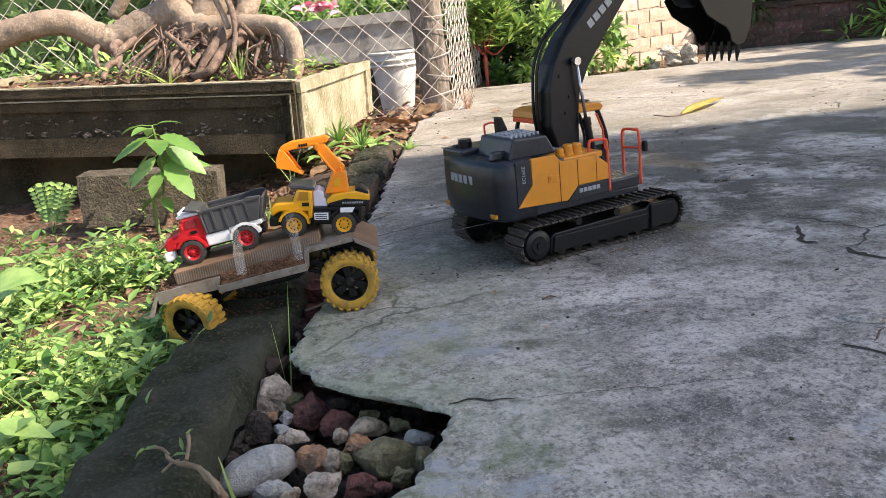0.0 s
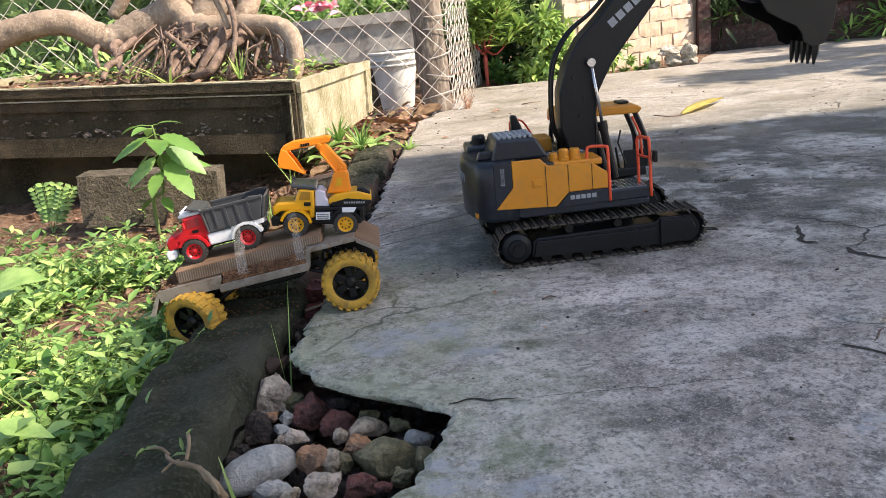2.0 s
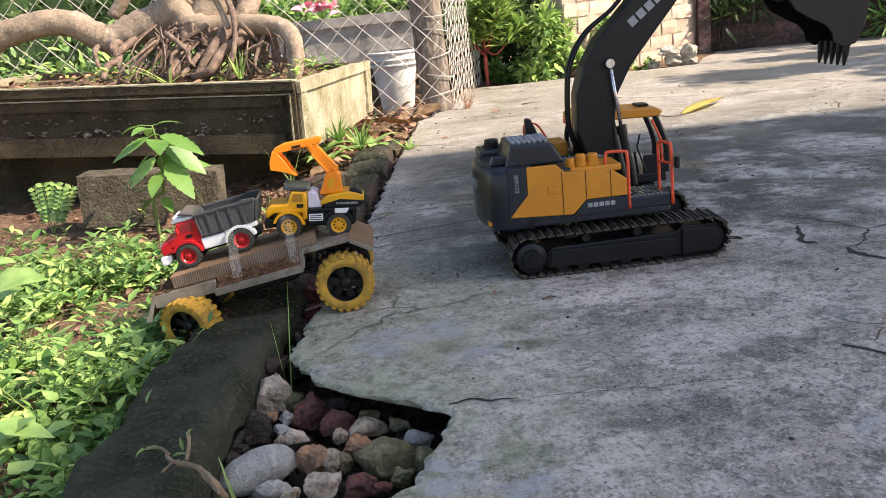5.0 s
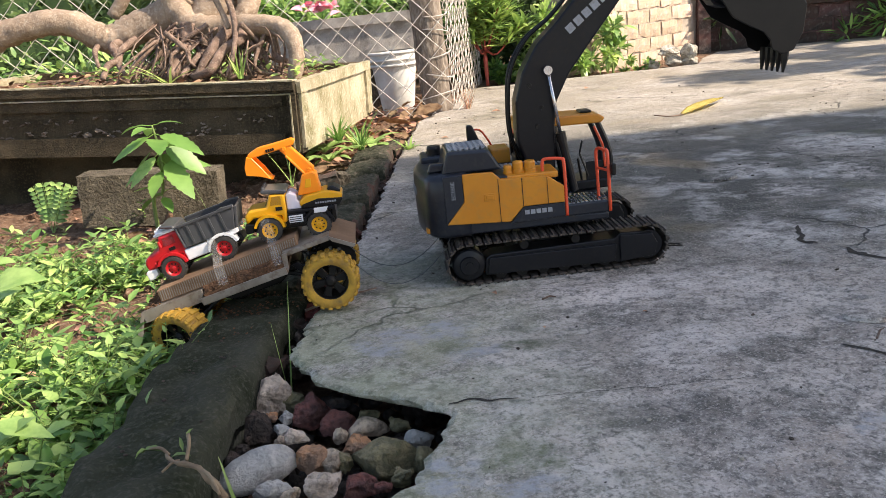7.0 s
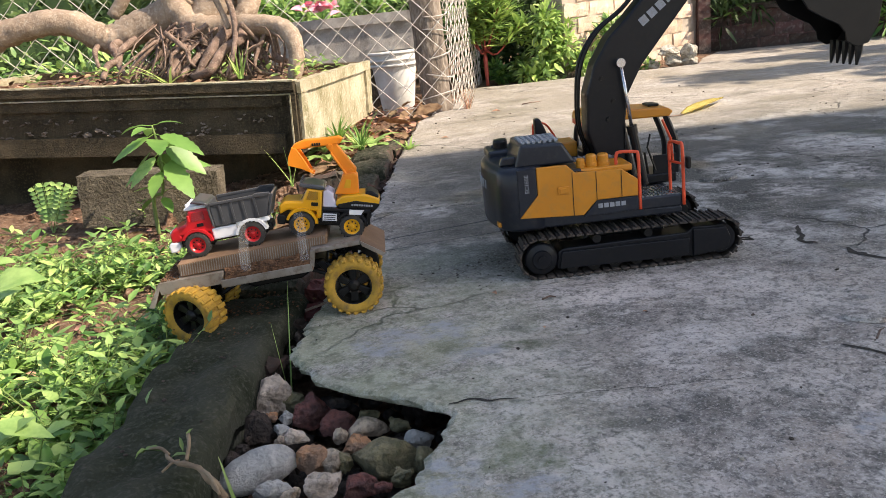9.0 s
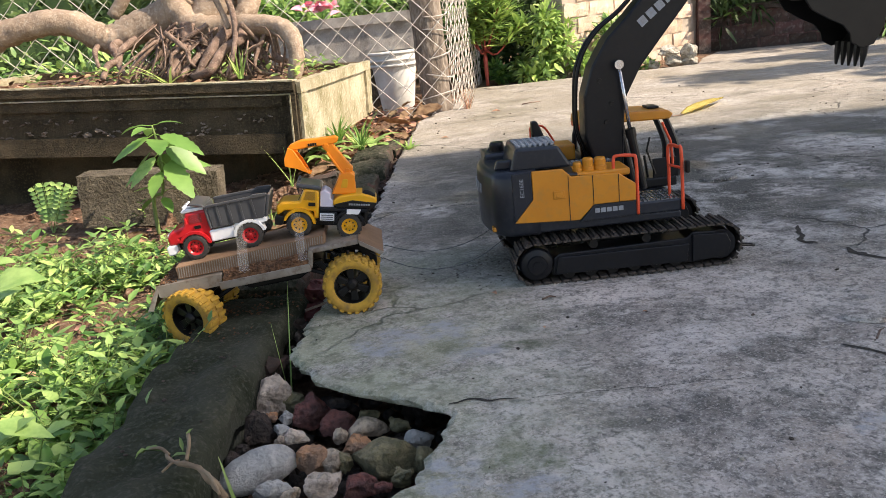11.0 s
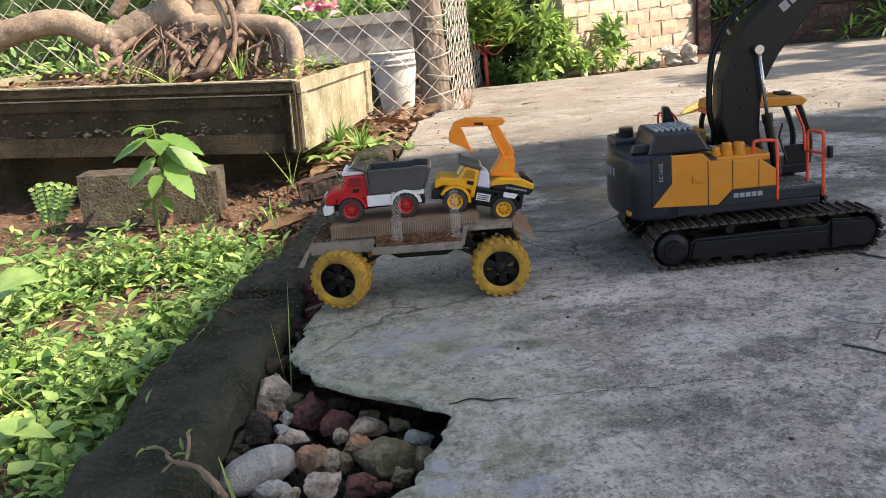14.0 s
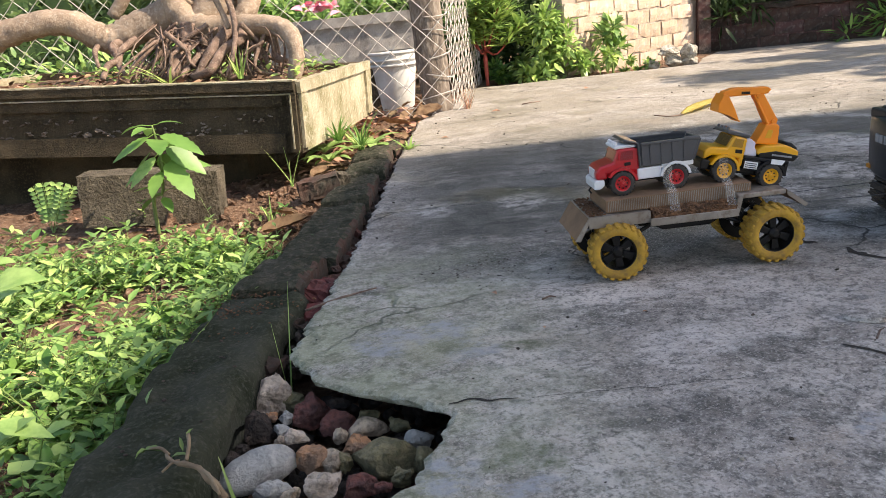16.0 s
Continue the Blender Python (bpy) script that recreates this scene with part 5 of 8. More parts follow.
# ---------------------------------------------------------------- small toy trucks
def toy_wheel(parent, x, y, z, side, rim_mat, rim_label):
    R = 0.0138
    w = part("wheel", lathe([(0.0085, side * 0.0046), (0.0095, side * 0.0052), (0.0128, side * 0.0048), (0.0134, side * 0.0036), (0.0134, -side * 0.0040), (0.0085, -side * 0.0046)], 28), M_TOYTYRE, parent, "black rubber toy tyre", smooth=False, at=pose(x, y, z))
    lug = finish(box(-0.0009, 0.0009, -0.0046, 0.0046, 0.0128, 0.0142), "lug", M_TOYTYRE)
    for i in range(20):
        lo = new("lug", lug)
        lo.parent = w
        lo.matrix_basis = Matrix.Rotation(2 * math.pi * i / 20, 4, "Y")
    rim = part("rim", lathe([(0.0, side * 0.0030), (0.0062, side * 0.0026), (0.0078, side * 0.0046), (0.0088, side * 0.0048), (0.0088, -side * 0.004), (0.0, -side * 0.004)], 24), rim_mat, w, rim_label)
    for i in range(8):
        a = 2 * math.pi * i / 8
        part("rim_hole", lathe([(0.0, side * 0.0034), (0.0009, side * 0.0034), (0.0009, side * 0.0026), (0.0, side * 0.0026)], 8), M_XBLACK, rim, at=pose(0.0052 * math.cos(a), 0, 0.0052 * math.sin(a)))
    part("rim_cap", lathe([(0.0, side * 0.0046), (0.0022, side * 0.0042), (0.0026, side * 0.0030), (0.0, side * 0.0030)], 12), rim_mat, rim)
    return w


def arch(x, z, r, y0, y1, material, parent, name="wheel_arch", a0=10, a1=170, t=0.003, label=""):
    pts = [(x + (r + t) * math.cos(radians(a)), z + (r + t) * math.sin(radians(a))) for a in np.linspace(a0, a1, 9)]
    pts += [(x + r * math.cos(radians(a)), z + r * math.sin(radians(a))) for a in np.linspace(a1, a0, 9)]
    return part(name, prism(pts, y0, y1), material, parent, label)


def build_dump_truck():
    """Own space: x forward along the trailer (its nose points to -x), z = 0 under its wheels."""
    t = thing("toy_dump_truck", "red and white plastic toy tipper with a grey dump bed", "toy truck")
    hub = 0.0138
    xa, xb = -0.0305, 0.0305
    for x in (xa, xb):
        for s in (-1, 1):
            toy_wheel(t, x, s * 0.0195, hub, s, M_RED, "red plastic rim")
    part("chassis", box(-0.052, 0.052, -0.0125, 0.0125, 0.0115, 0.0200, 0.002), M_XBLACK, t)
    # cab and bonnet: nose at -x
    cab = part("cab", prism([(-0.0585, 0.020), (-0.0460, 0.020), (-0.0460, 0.0255), (-0.0150, 0.0255), (-0.0150, 0.0205), (-0.0095, 0.0205), (-0.0095, 0.0495), (-0.0135, 0.0520), (-0.0330, 0.0520), (-0.0385, 0.0380), (-0.0545, 0.0345), (-0.0590, 0.0290)], -0.0195, 0.0195, 0.0022), M_RED, t, "glossy red plastic cab")
    for y0, y1 in ((-0.0202, -0.0193), (0.0193, 0.0202)):
        part("side_window", prism([(-0.0315, 0.0395), (-0.0165, 0.0395), (-0.0165, 0.0490), (-0.0290, 0.0490)], y0, y1, 0.0005), M_PANE, cab)
    part("windscreen", prism([(-0.0392, 0.0395), (-0.0345, 0.0505), (-0.0335, 0.0503), (-0.0380, 0.0393)], -0.0160, 0.0160), M_PANE, cab)
    part("cab_roof", prism([(-0.0365, 0.0520), (-0.0120, 0.0520), (-0.0120, 0.0555), (-0.0330, 0.0565), (-0.0375, 0.0545)], -0.0185, 0.0185, 0.0012), M_WHITE, t, "white plastic cab roof")
    for i in range(4):
        part("roof_lamp", lathe([(0.0, 0.004), (0.0018, 0.003), (0.0020, 0.0), (0.0, 0.0)], 10, "z"), M_WHITE, t, at=pose(-0.0335, -0.0135 + i * 0.009, 0.0555))
    for s in (-1, 1):
        arch(xa, hub, 0.0150, min(s * 0.0100, s * 0.0235), max(s * 0.0100, s * 0.0235), M_RED, t, a0=5, a1=150)
        arch(xb, hub, 0.0150, min(s * 0.0100, s * 0.0235), max(s * 0.0100, s * 0.0235), M_WHITE, t, a0=8, a1=172, label="white plastic wheel arch")
        part("mirror", box(-0.0345, -0.0320, s * 0.0225 - 0.0015, s * 0.0225 + 0.0015, 0.0405, 0.0475, 0.0006, 1), M_RED, t)
        part("door_badge", box(-0.0265, -0.0195, s * 0.0202 - 0.0006, s * 0.0202 + 0.0006, 0.0330, 0.0365), M_XBLACK, t)
        part("side_skirt", box(-0.0125, 0.0150, min(s * 0.0205, s * 0.0120), max(s * 0.0205, s * 0.0120), 0.0150, 0.0280, 0.0015), M_WHITE, t, "white plastic side box")
        part("side_rail", box(0.0150, 0.0520, min(s * 0.0205, s * 0.0120), max(s * 0.0205, s * 0.0120), 0.0245, 0.0300, 0.0012), M_WHITE, t)
    part("bumper", prism([(-0.0620, 0.0095), (-0.0545, 0.0095), (-0.0500, 0.0130), (-0.0500, 0.0195), (-0.0600, 0.0205), (-0.0625, 0.0180)], -0.0205, 0.0205, 0.0012), M_WHITE, t, "white plastic bumper")
    part("grille", box(-0.0600, -0.0580, -0.0110, 0.0110, 0.0215, 0.0315, 0.0006, 1), M_WHITE, t)
    part("tow_hook", tube([(-0.060, 0, 0.010), (-0.064, 0, 0.006), (-0.061, 0, 0.002)], 0.001, 6), M_XBLACK, t)
    # dump bed
    bed = part("dump_bed", box(-0.0075, 0.0540, -0.0190, 0.0190, 0.0300, 0.0325, 0.0006, 1), M_GREYP, t, "grey plastic dump bed")
    for s in (-1, 1):
        y0, y1 = min(s * 0.0225, s * 0.0205), max(s * 0.0225, s * 0.0205)
        part("bed_side", prism([(-0.0070, 0.0300), (0.0500, 0.0300), (0.0585, 0.0530), (0.0350, 0.0545), (0.0000, 0.0545), (-0.0075, 0.0535)], y0, y1, 0.0006, 1), M_GREYP, bed)
        part("bed_rim", prism([(-0.0075, 0.0535), (0.0590, 0.0530), (0.0590, 0.0560), (0.0440, 0.0575), (0.0400, 0.0560), (-0.0075, 0.0565)], min(s * 0.0240, s * 0.0200), max(s * 0.0240, s * 0.0200), 0.0005, 1), M_GREYP, bed)
        for x in (0.002, 0.0145, 0.027, 0.040):
            part("bed_rib", box(x, x + 0.0022, min(s * 0.0237, s * 0.0222), max(s * 0.0237, s * 0.0222), 0.0320, 0.0530), M_GREYP, bed)
    part("bed_front", prism([(-0.0100, 0.0300), (-0.0075, 0.0300), (-0.0090, 0.0560), (-0.0115, 0.0560)], -0.0225, 0.0225, 0.0006, 1), M_GREYP, bed)
    part("bed_canopy", prism([(-0.0280, 0.0600), (-0.0245, 0.0625), (-0.0110, 0.0580), (-0.0100, 0.0555), (-0.0125, 0.0555), (-0.0250, 0.0600)], -0.0225, 0.0225, 0.0008, 1), M_GREYP, bed, "grey plastic cab guard")
    part("bed_tail", prism([(0.0505, 0.0300), (0.0535, 0.0300), (0.0620, 0.0530), (0.0590, 0.0535)], -0.0205, 0.0205, 0.0006, 1), M_GREYP, bed)
    return t


def build_digger_truck():
    t = thing("toy_digger_truck", "yellow plastic toy lorry carrying an orange digger arm", "toy truck")
    hub = 0.0138
    xa, xb = -0.0275, 0.0275
    for x in (xa, xb):
        for s in (-1, 1):
            toy_wheel(t, x, s * 0.0195, hub, s, M_YEL, "yellow plastic rim")
    part("chassis", box(-0.048, 0.0455, -0.0130, 0.0130, 0.0110, 0.0210, 0.002), M_XBLACK, t, "black plastic chassis")
    cab = part("cab", prism([(-0.0520, 0.0225), (-0.0435, 0.0285), (-0.0120, 0.0285), (-0.0120, 0.0200), (-0.0065, 0.0200), (-0.0065, 0.0520), (-0.0230, 0.0535), (-0.0285, 0.0390), (-0.0480, 0.0375), (-0.0535, 0.0320)], -0.0195, 0.0195, 0.0022), M_YEL, t, "bright yellow plastic cab")
    for y0, y1 in ((-0.0202, -0.0193), (0.0193, 0.0202)):
        part("side_window", prism([(-0.0235, 0.0410), (-0.0110, 0.0410), (-0.0110, 0.0505), (-0.0205, 0.0505)], y0, y1, 0.0005), M_PANE, cab)
        part("door_badge", box(-0.0180, -0.0105, y0 - 0.0004, y1 + 0.0004, 0.0345, 0.0385), M_XBLACK, cab)
    part("windscreen", prism([(-0.0295, 0.0405), (-0.0245, 0.0525), (-0.0235, 0.0523), (-0.0284, 0.0402)], -0.0160, 0.0160), M_PANE, cab)
    part("cab_roof", prism([(-0.0310, 0.0545), (-0.0060, 0.0520), (-0.0030, 0.0545), (-0.0060, 0.0570), (-0.0280, 0.0590), (-0.0320, 0.0580)], -0.0195, 0.0195, 0.0012), M_GREYP, t, "dark grey cab roof")
    for i in range(4):
        part("roof_lamp", lathe([(0.0, 0.0035), (0.0016, 0.0028), (0.0018, 0.0), (0.0, 0.0)], 10, "z"), M_GREYP, t, at=pose(-0.0295, -0.0135 + i * 0.009, 0.0585))
    for s in (-1, 1):
        arch(xa, hub, 0.0150, min(s * 0.0100, s * 0.0235), max(s * 0.0100, s * 0.0235), M_YEL, t, a0=5, a1=165)
        arch(xb, hub, 0.0150, min(s * 0.0100, s * 0.0235), max(s * 0.0100, s * 0.0235), M_XDARK, t, a0=8, a1=172)
        y0, y1 = min(s * 0.0208, s * 0.0125), max(s * 0.0208, s * 0.0125)
        part("side_box", box(-0.0060, 0.0140, y0, y1, 0.0170, 0.0285, 0.0012), M_XDARK, t)
        sign = part("warning_sign", box(-0.0050, 0.0105, s * 0.0213 - 0.0004, s * 0.0213 + 0.0004, 0.0190, 0.0270), M_WHITE, t, "pale sticker with plain bars")
        for k in range(3):
            part("print_bar", box(-0.0040, 0.0090, s * 0.0218 - 0.0003, s * 0.0218 + 0.0003, 0.0202 + k * 0.0022, 0.0212 + k * 0.0022), M_GREYP, sign)
        part("fender_label", prism([(0.0240, 0.0275), (0.0370, 0.0275), (0.0400, 0.0330), (0.0240, 0.0330)], s * 0.0237 - 0.0006, s * 0.0237 + 0.0006), M_WHITE, t)
    part("bumper", prism([(-0.0545, 0.0120), (-0.0460, 0.0120), (-0.0440, 0.0220), (-0.0530, 0.0235), (-0.0550, 0.0200)], -0.0205, 0.0205, 0.0012), M_XBLACK, t)
    part("rear_bumper", box(0.0430, 0.0475, -0.0190, 0.0190, 0.0150, 0.0330, 0.0010, 1), M_XBLACK, t)
    part("flat_bed", box(-0.0060, 0.0470, -0.0195, 0.0195, 0.0285, 0.0325, 0.0010), M_XDARK, t)
    part("engine_box", prism([(-0.0060, 0.0325), (0.0100, 0.0325), (0.0085, 0.0400), (0.0060, 0.0420), (0.0060, 0.0480), (-0.0010, 0.0520), (-0.0060, 0.0500)], -0.0150, 0.0150, 0.0015), M_LILAC, t, "pale lilac plastic engine box")
    # turret and arm
    tur = part("turret", prism([(0.0090, 0.0350), (0.0530, 0.0350), (0.0570, 0.0400), (0.0570, 0.0450), (0.0460, 0.0485), (0.0390, 0.0500), (0.0150, 0.0460), (0.0085, 0.0400)], -0.0170, 0.0170, 0.0018), M_YEL, t, "yellow plastic turret")
    part("turret_skirt", prism([(0.0120, 0.0325), (0.0530, 0.0325), (0.0575, 0.0385), (0.0560, 0.0400), (0.0300, 0.0420), (0.0110, 0.0370)], -0.0176, 0.0176, 0.0010), M_XBLACK, t)
    letter_bars(t, 0.026, 0.050, 0.0362, 0.0382, -0.0178, 9)
    part("turret_cap", prism([(0.0400, 0.0480), (0.0550, 0.0448), (0.0560, 0.0480), (0.0480, 0.0530), (0.0420, 0.0530)], -0.0140, 0.0140, 0.0015), M_XDARK, t)
    part("arm_base", prism([(0.0070, 0.0460), (0.0340, 0.0480), (0.0325, 0.0600), (0.0315, 0.0690), (0.0270, 0.0720), (0.0150, 0.0690), (0.0120, 0.0590)], -0.0100, 0.0100, 0.0014), M_ORANGE, t, "orange plastic arm base")
    part("base_slot", prism([(0.0165, 0.0540), (0.0240, 0.0545), (0.0245, 0.0640), (0.0190, 0.0640)], -0.0104, -0.0096, 0.0004, 1), M_YEL, t)
    boom = part("boom", prism([(0.0165, 0.0700), (0.0230, 0.0665), (0.0290, 0.0695), (0.0300, 0.0760), (0.0265, 0.0795), (0.0060, 0.1030), (0.0020, 0.1060), (-0.0050, 0.1030), (-0.0045, 0.0975), (0.0000, 0.0930)], -0.0050, 0.0050, 0.0012), M_ORANGE, t, "orange plastic boom")
    for x, z in ((0.0240, 0.0730), (0.0000, 0.0995)):
        part("pivot_pin", lathe([(0.0, -0.0068), (0.0022, -0.0068), (0.0026, -0.0060), (0.0026, 0.0060), (0.0, 0.0060)], 14), M_ORANGE, boom, at=pose(x, 0, z))
    part("ram", tube([(0.0190, -0.0062, 0.0690), (0.0010, -0.0062, 0.0920)], 0.0014, 8), M_ORANGE, boom)
    arm = part("arm", prism([(0.0110, 0.1030), (0.0135, 0.1085), (0.0090, 0.1105), (-0.0010, 0.1085), (-0.0290, 0.1040), (-0.0400, 0.0985), (-0.0415, 0.0940), (-0.0380, 0.0925), (-0.0250, 0.0955), (-0.0020, 0.1000)], -0.0058, 0.0058, 0.0012), M_ORANGE, t, "orange plastic arm")
    bars = letter_bars(arm, -0.020, -0.010, 0.0990, 0.1020, -0.0060, 4, tilt=-9)
    bars.data.materials[0] = M_XBLACK
    side_pts = [(-0.0415, 0.0960), (-0.0360, 0.0950), (-0.0260, 0.0820), (-0.0180, 0.0690), (-0.0300, 0.0735), (-0.0445, 0.0760), (-0.0450, 0.0850)]
    bk = part("bucket", prism(side_pts, -0.0120, -0.0105, 0.0004, 1), M_ORANGE, t, "orange plastic bucket")
    part("bucket_side", prism(side_pts, 0.0105, 0.0120, 0.0004, 1), M_ORANGE, bk)
    part("bucket_back", prism([(-0.0415, 0.0960), (-0.0450, 0.0850), (-0.0445, 0.0760), (-0.0430, 0.0762), (-0.0435, 0.0850), (-0.0400, 0.0955)], -0.0104, 0.0104), M_ORANGE, bk)
    part("bucket_floor", prism([(-0.0445, 0.0760), (-0.0300, 0.0735), (-0.0180, 0.0690), (-0.0182, 0.0703), (-0.0298, 0.0750), (-0.0440, 0.0775)], -0.0104, 0.0104), M_ORANGE, bk)
    for k in range(4):
        part("tooth", box(-0.0186, -0.0160, -0.0100 + 0.0055 * k, -0.0070 + 0.0055 * k, 0.0684, 0.0698), M_ORANGE, bk)
    return t


excavator = build_excavator()
trailer = build_trailer()
dump_truck = build_dump_truck()
digger_truck = build_digger_truck()
DUMP_AT = pose(-0.0415, 0.0, 0.0885, 0, -1.0, 0)
DIGGER_AT = pose(0.0670, 0.0, 0.0835, 0, 13.5, 0)


# ---------------------------------------------------------------- stones in the broken corner
def stone_mat(name, c1, c2, **kw):
    return mat(name, c1, c2, scale=kw.get("scale", 38), rough=kw.get("rough", 0.75), bump=1.0, bscale=kw.get("bscale", 160), fine=kw.get("fine") or tuple(v * 0.28 for v in c2), fscale=120, dist=0.009, lo=0.44, hi=0.56)


M_SPALE = stone_mat("pale_quartz_stone", (0.80, 0.66, 0.52), (0.54, 0.42, 0.31), fine=(0.16, 0.11, 0.08))
M_SRED = stone_mat("dark_red_brickbat", (0.30, 0.11, 0.085), (0.16, 0.07, 0.058))
M_SGREY = stone_mat("smooth_grey_stone", (0.50, 0.485, 0.44), (0.38, 0.37, 0.335), bscale=70, fine=(0.58, 0.56, 0.50))
M_SORANGE = stone_mat("rusty_stone", (0.66, 0.34, 0.17), (0.44, 0.27, 0.17))
M_SOLIVE = stone_mat("mossy_stone", (0.33, 0.28, 0.15), (0.15, 0.14, 0.07), fine=(0.22, 0.19, 0.11))
M_STAN = stone_mat("tan_stone", (0.74, 0.60, 0.43), (0.48, 0.37, 0.26))
M_SDARK = stone_mat("damp_earth_clod", (0.085, 0.06, 0.045), (0.045, 0.035, 0.028))
M_SWHITE = stone_mat("white_rock", (0.56, 0.52, 0.44), (0.34, 0.31, 0.25))


def build_stones():
    # x, y, z, half sizes, kind, roughness, look
    main = [
            (-0.178, 0.704, -0.026, 0.0191, 0.0199, 0.0169, M_SPALE, 0.45, "pale quartz stone"),
            (-0.186, 0.657, -0.036, 0.0150, 0.0188, 0.0160, M_SDARK, 0.50, "damp earth clod"),
            (-0.159, 0.699, -0.036, 0.0151, 0.0119, 0.0101, M_SOLIVE, 0.40, "dark green stone"),
            (-0.137, 0.674, -0.036, 0.0192, 0.0154, 0.0131, M_SRED, 0.55, "dark red brickbat"),
            (-0.110, 0.646, -0.036, 0.0207, 0.0118, 0.0101, M_SRED, 0.55, "dark red brickbat"),
            (-0.141, 0.609, -0.026, 0.0105, 0.0060, 0.0051, M_SPALE, 0.40, "small pale stone"),
            (-0.084, 0.631, -0.036, 0.0196, 0.0087, 0.0074, M_STAN, 0.28, "long tan stone"),
            (-0.056, 0.628, -0.036, 0.0098, 0.0065, 0.0055, M_SOLIVE, 0.40, "olive grey stone"),
            (-0.107, 0.621, -0.036, 0.0064, 0.0061, 0.0052, M_STAN, 0.25, "small round tan pebble"),
            (-0.090, 0.602, -0.036, 0.0146, 0.0077, 0.0065, M_SORANGE, 0.35, "flat brown stone"),
            (-0.171, 0.580, -0.036, 0.0345, 0.0176, 0.0149, M_SGREY, 0.12, "smooth flat grey stone"),
            (-0.129, 0.589, -0.036, 0.0157, 0.0144, 0.0122, M_SORANGE, 0.30, "rusty orange stone"),
            (-0.111, 0.584, -0.036, 0.0081, 0.0136, 0.0115, M_STAN, 0.25, "narrow tan pebble"),
            (-0.064, 0.576, -0.036, 0.0309, 0.0154, 0.0131, M_SOLIVE, 0.28, "large moss-stained stone"),
            (-0.038, 0.602, -0.036, 0.0174, 0.0084, 0.0071, M_SGREY, 0.45, "angular grey stone"),
            (-0.097, 0.578, -0.036, 0.0061, 0.0081, 0.0069, M_SOLIVE, 0.35, "dark green pebble"),
            (-0.114, 0.546, -0.036, 0.0199, 0.0103, 0.0087, M_SPALE, 0.50, "pale rough stone"),
            (-0.082, 0.543, -0.036, 0.0160, 0.0109, 0.0092, M_SRED, 0.60, "dark red brickbat"),
            (-0.052, 0.548, -0.036, 0.0077, 0.0077, 0.0066, M_SOLIVE, 0.40, "dark green pebble"),
            (-0.156, 0.548, -0.036, 0.0148, 0.0084, 0.0071, M_SGREY, 0.30, "grey stone"),
            (-0.199, 0.596, -0.036, 0.0104, 0.0090, 0.0076, M_SDARK, 0.50, "damp earth clod"),
            (-0.175, 0.670, -0.036, 0.0057, 0.0054, 0.0045, M_SORANGE, 0.40, "brown pebble"),
            (-0.162, 0.644, -0.036, 0.0059, 0.0052, 0.0044, M_SGREY, 0.40, "grey pebble"),
            (-0.112, 0.680, -0.036, 0.0155, 0.0077, 0.0066, M_SDARK, 0.50, "damp earth clod"),
            (-0.137, 0.540, -0.036, 0.0070, 0.0044, 0.0038, M_STAN, 0.30, "small tan pebble"),
            (-0.160, 0.667, -0.036, 0.0061, 0.0069, 0.0058, M_SGREY, 0.40, "grey pebble"),
            (-0.158, 0.625, -0.036, 0.0058, 0.0043, 0.0037, M_STAN, 0.30, "small tan pebble"),
            (-0.085, 0.654, -0.036, 0.0090, 0.0075, 0.0064, M_SOLIVE, 0.40, "dark green stone"),
            (-0.189, 0.611, -0.036, 0.0092, 0.0085, 0.0072, M_SDARK, 0.50, "damp earth clod"),
            (-0.065, 0.535, -0.036, 0.0069, 0.0057, 0.0048, M_SRED, 0.50, "dark red chip"),
            (-0.032, 0.566, -0.036, 0.0066, 0.0132, 0.0112, M_SOLIVE, 0.40, "dark green stone")]
    for i, (x, y, z, a, b, c, m, lump, label) in enumerate(main):
        tilt, turn = (14, 22) if lump < 0.2 else (random.Random(i).uniform(-8, 14), random.Random(i + 50).uniform(-14, 14))
        label += " in the broken corner"
        bm = stone_bm(a, b, c, i * 3.7 + 1, lump, 4)
        if lump > 0.2:
            # broken stones have flat faces
            rnd = random.Random(i)
            for _ in range(14 if lump > 0.4 else 7):
                n = Vector((rnd.uniform(-1, 1), rnd.uniform(-1, 1), rnd.uniform(-0.5, 1))).normalized()
                d = rnd.uniform(0.50, 0.80) * math.sqrt((n.x * a) ** 2 + (n.y * b) ** 2 + (n.z * c) ** 2)
                for v in bm.verts:
                    k = v.co.dot(n) - d
                    if k > 0:
                        v.co -= n * k * 0.95
            bm.transform(Matrix.Scale(1.2, 4))
        rough_up(bm, 0.0021 if lump > 0.2 else 0.0006, 110, i)
        rough_up(bm, 0.0013 if lump > 0.2 else 0.0006, 330, i)
        tagged(part("stone", bm, m, smooth=lump < 0.3, at=pose(x, y, z, tilt, -tilt * 0.5, turn)), label, "stone", "stones in the broken corner")
    bm = bmesh.new()
    rnd = random.Random(4)
    for k in range(230):
        x, y = rnd.uniform(-0.235, 0.01), rnd.uniform(0.42, 0.76)
        s = rnd.uniform(0.003, 0.010)
        join(bm, stone_bm(s * rnd.uniform(0.8, 1.4), s, s * 0.8, k, 0.5, 2), pose(x, y, -0.066 + rnd.uniform(0, 0.012), rnd.uniform(0, 90), 0, rnd.uniform(0, 180)))
    tagged(part("rubble", bm, M_SDARK, smooth=True), "dark damp rubble and clods between the stones", "rubble", kind="stuff")
    bm = bmesh.new()
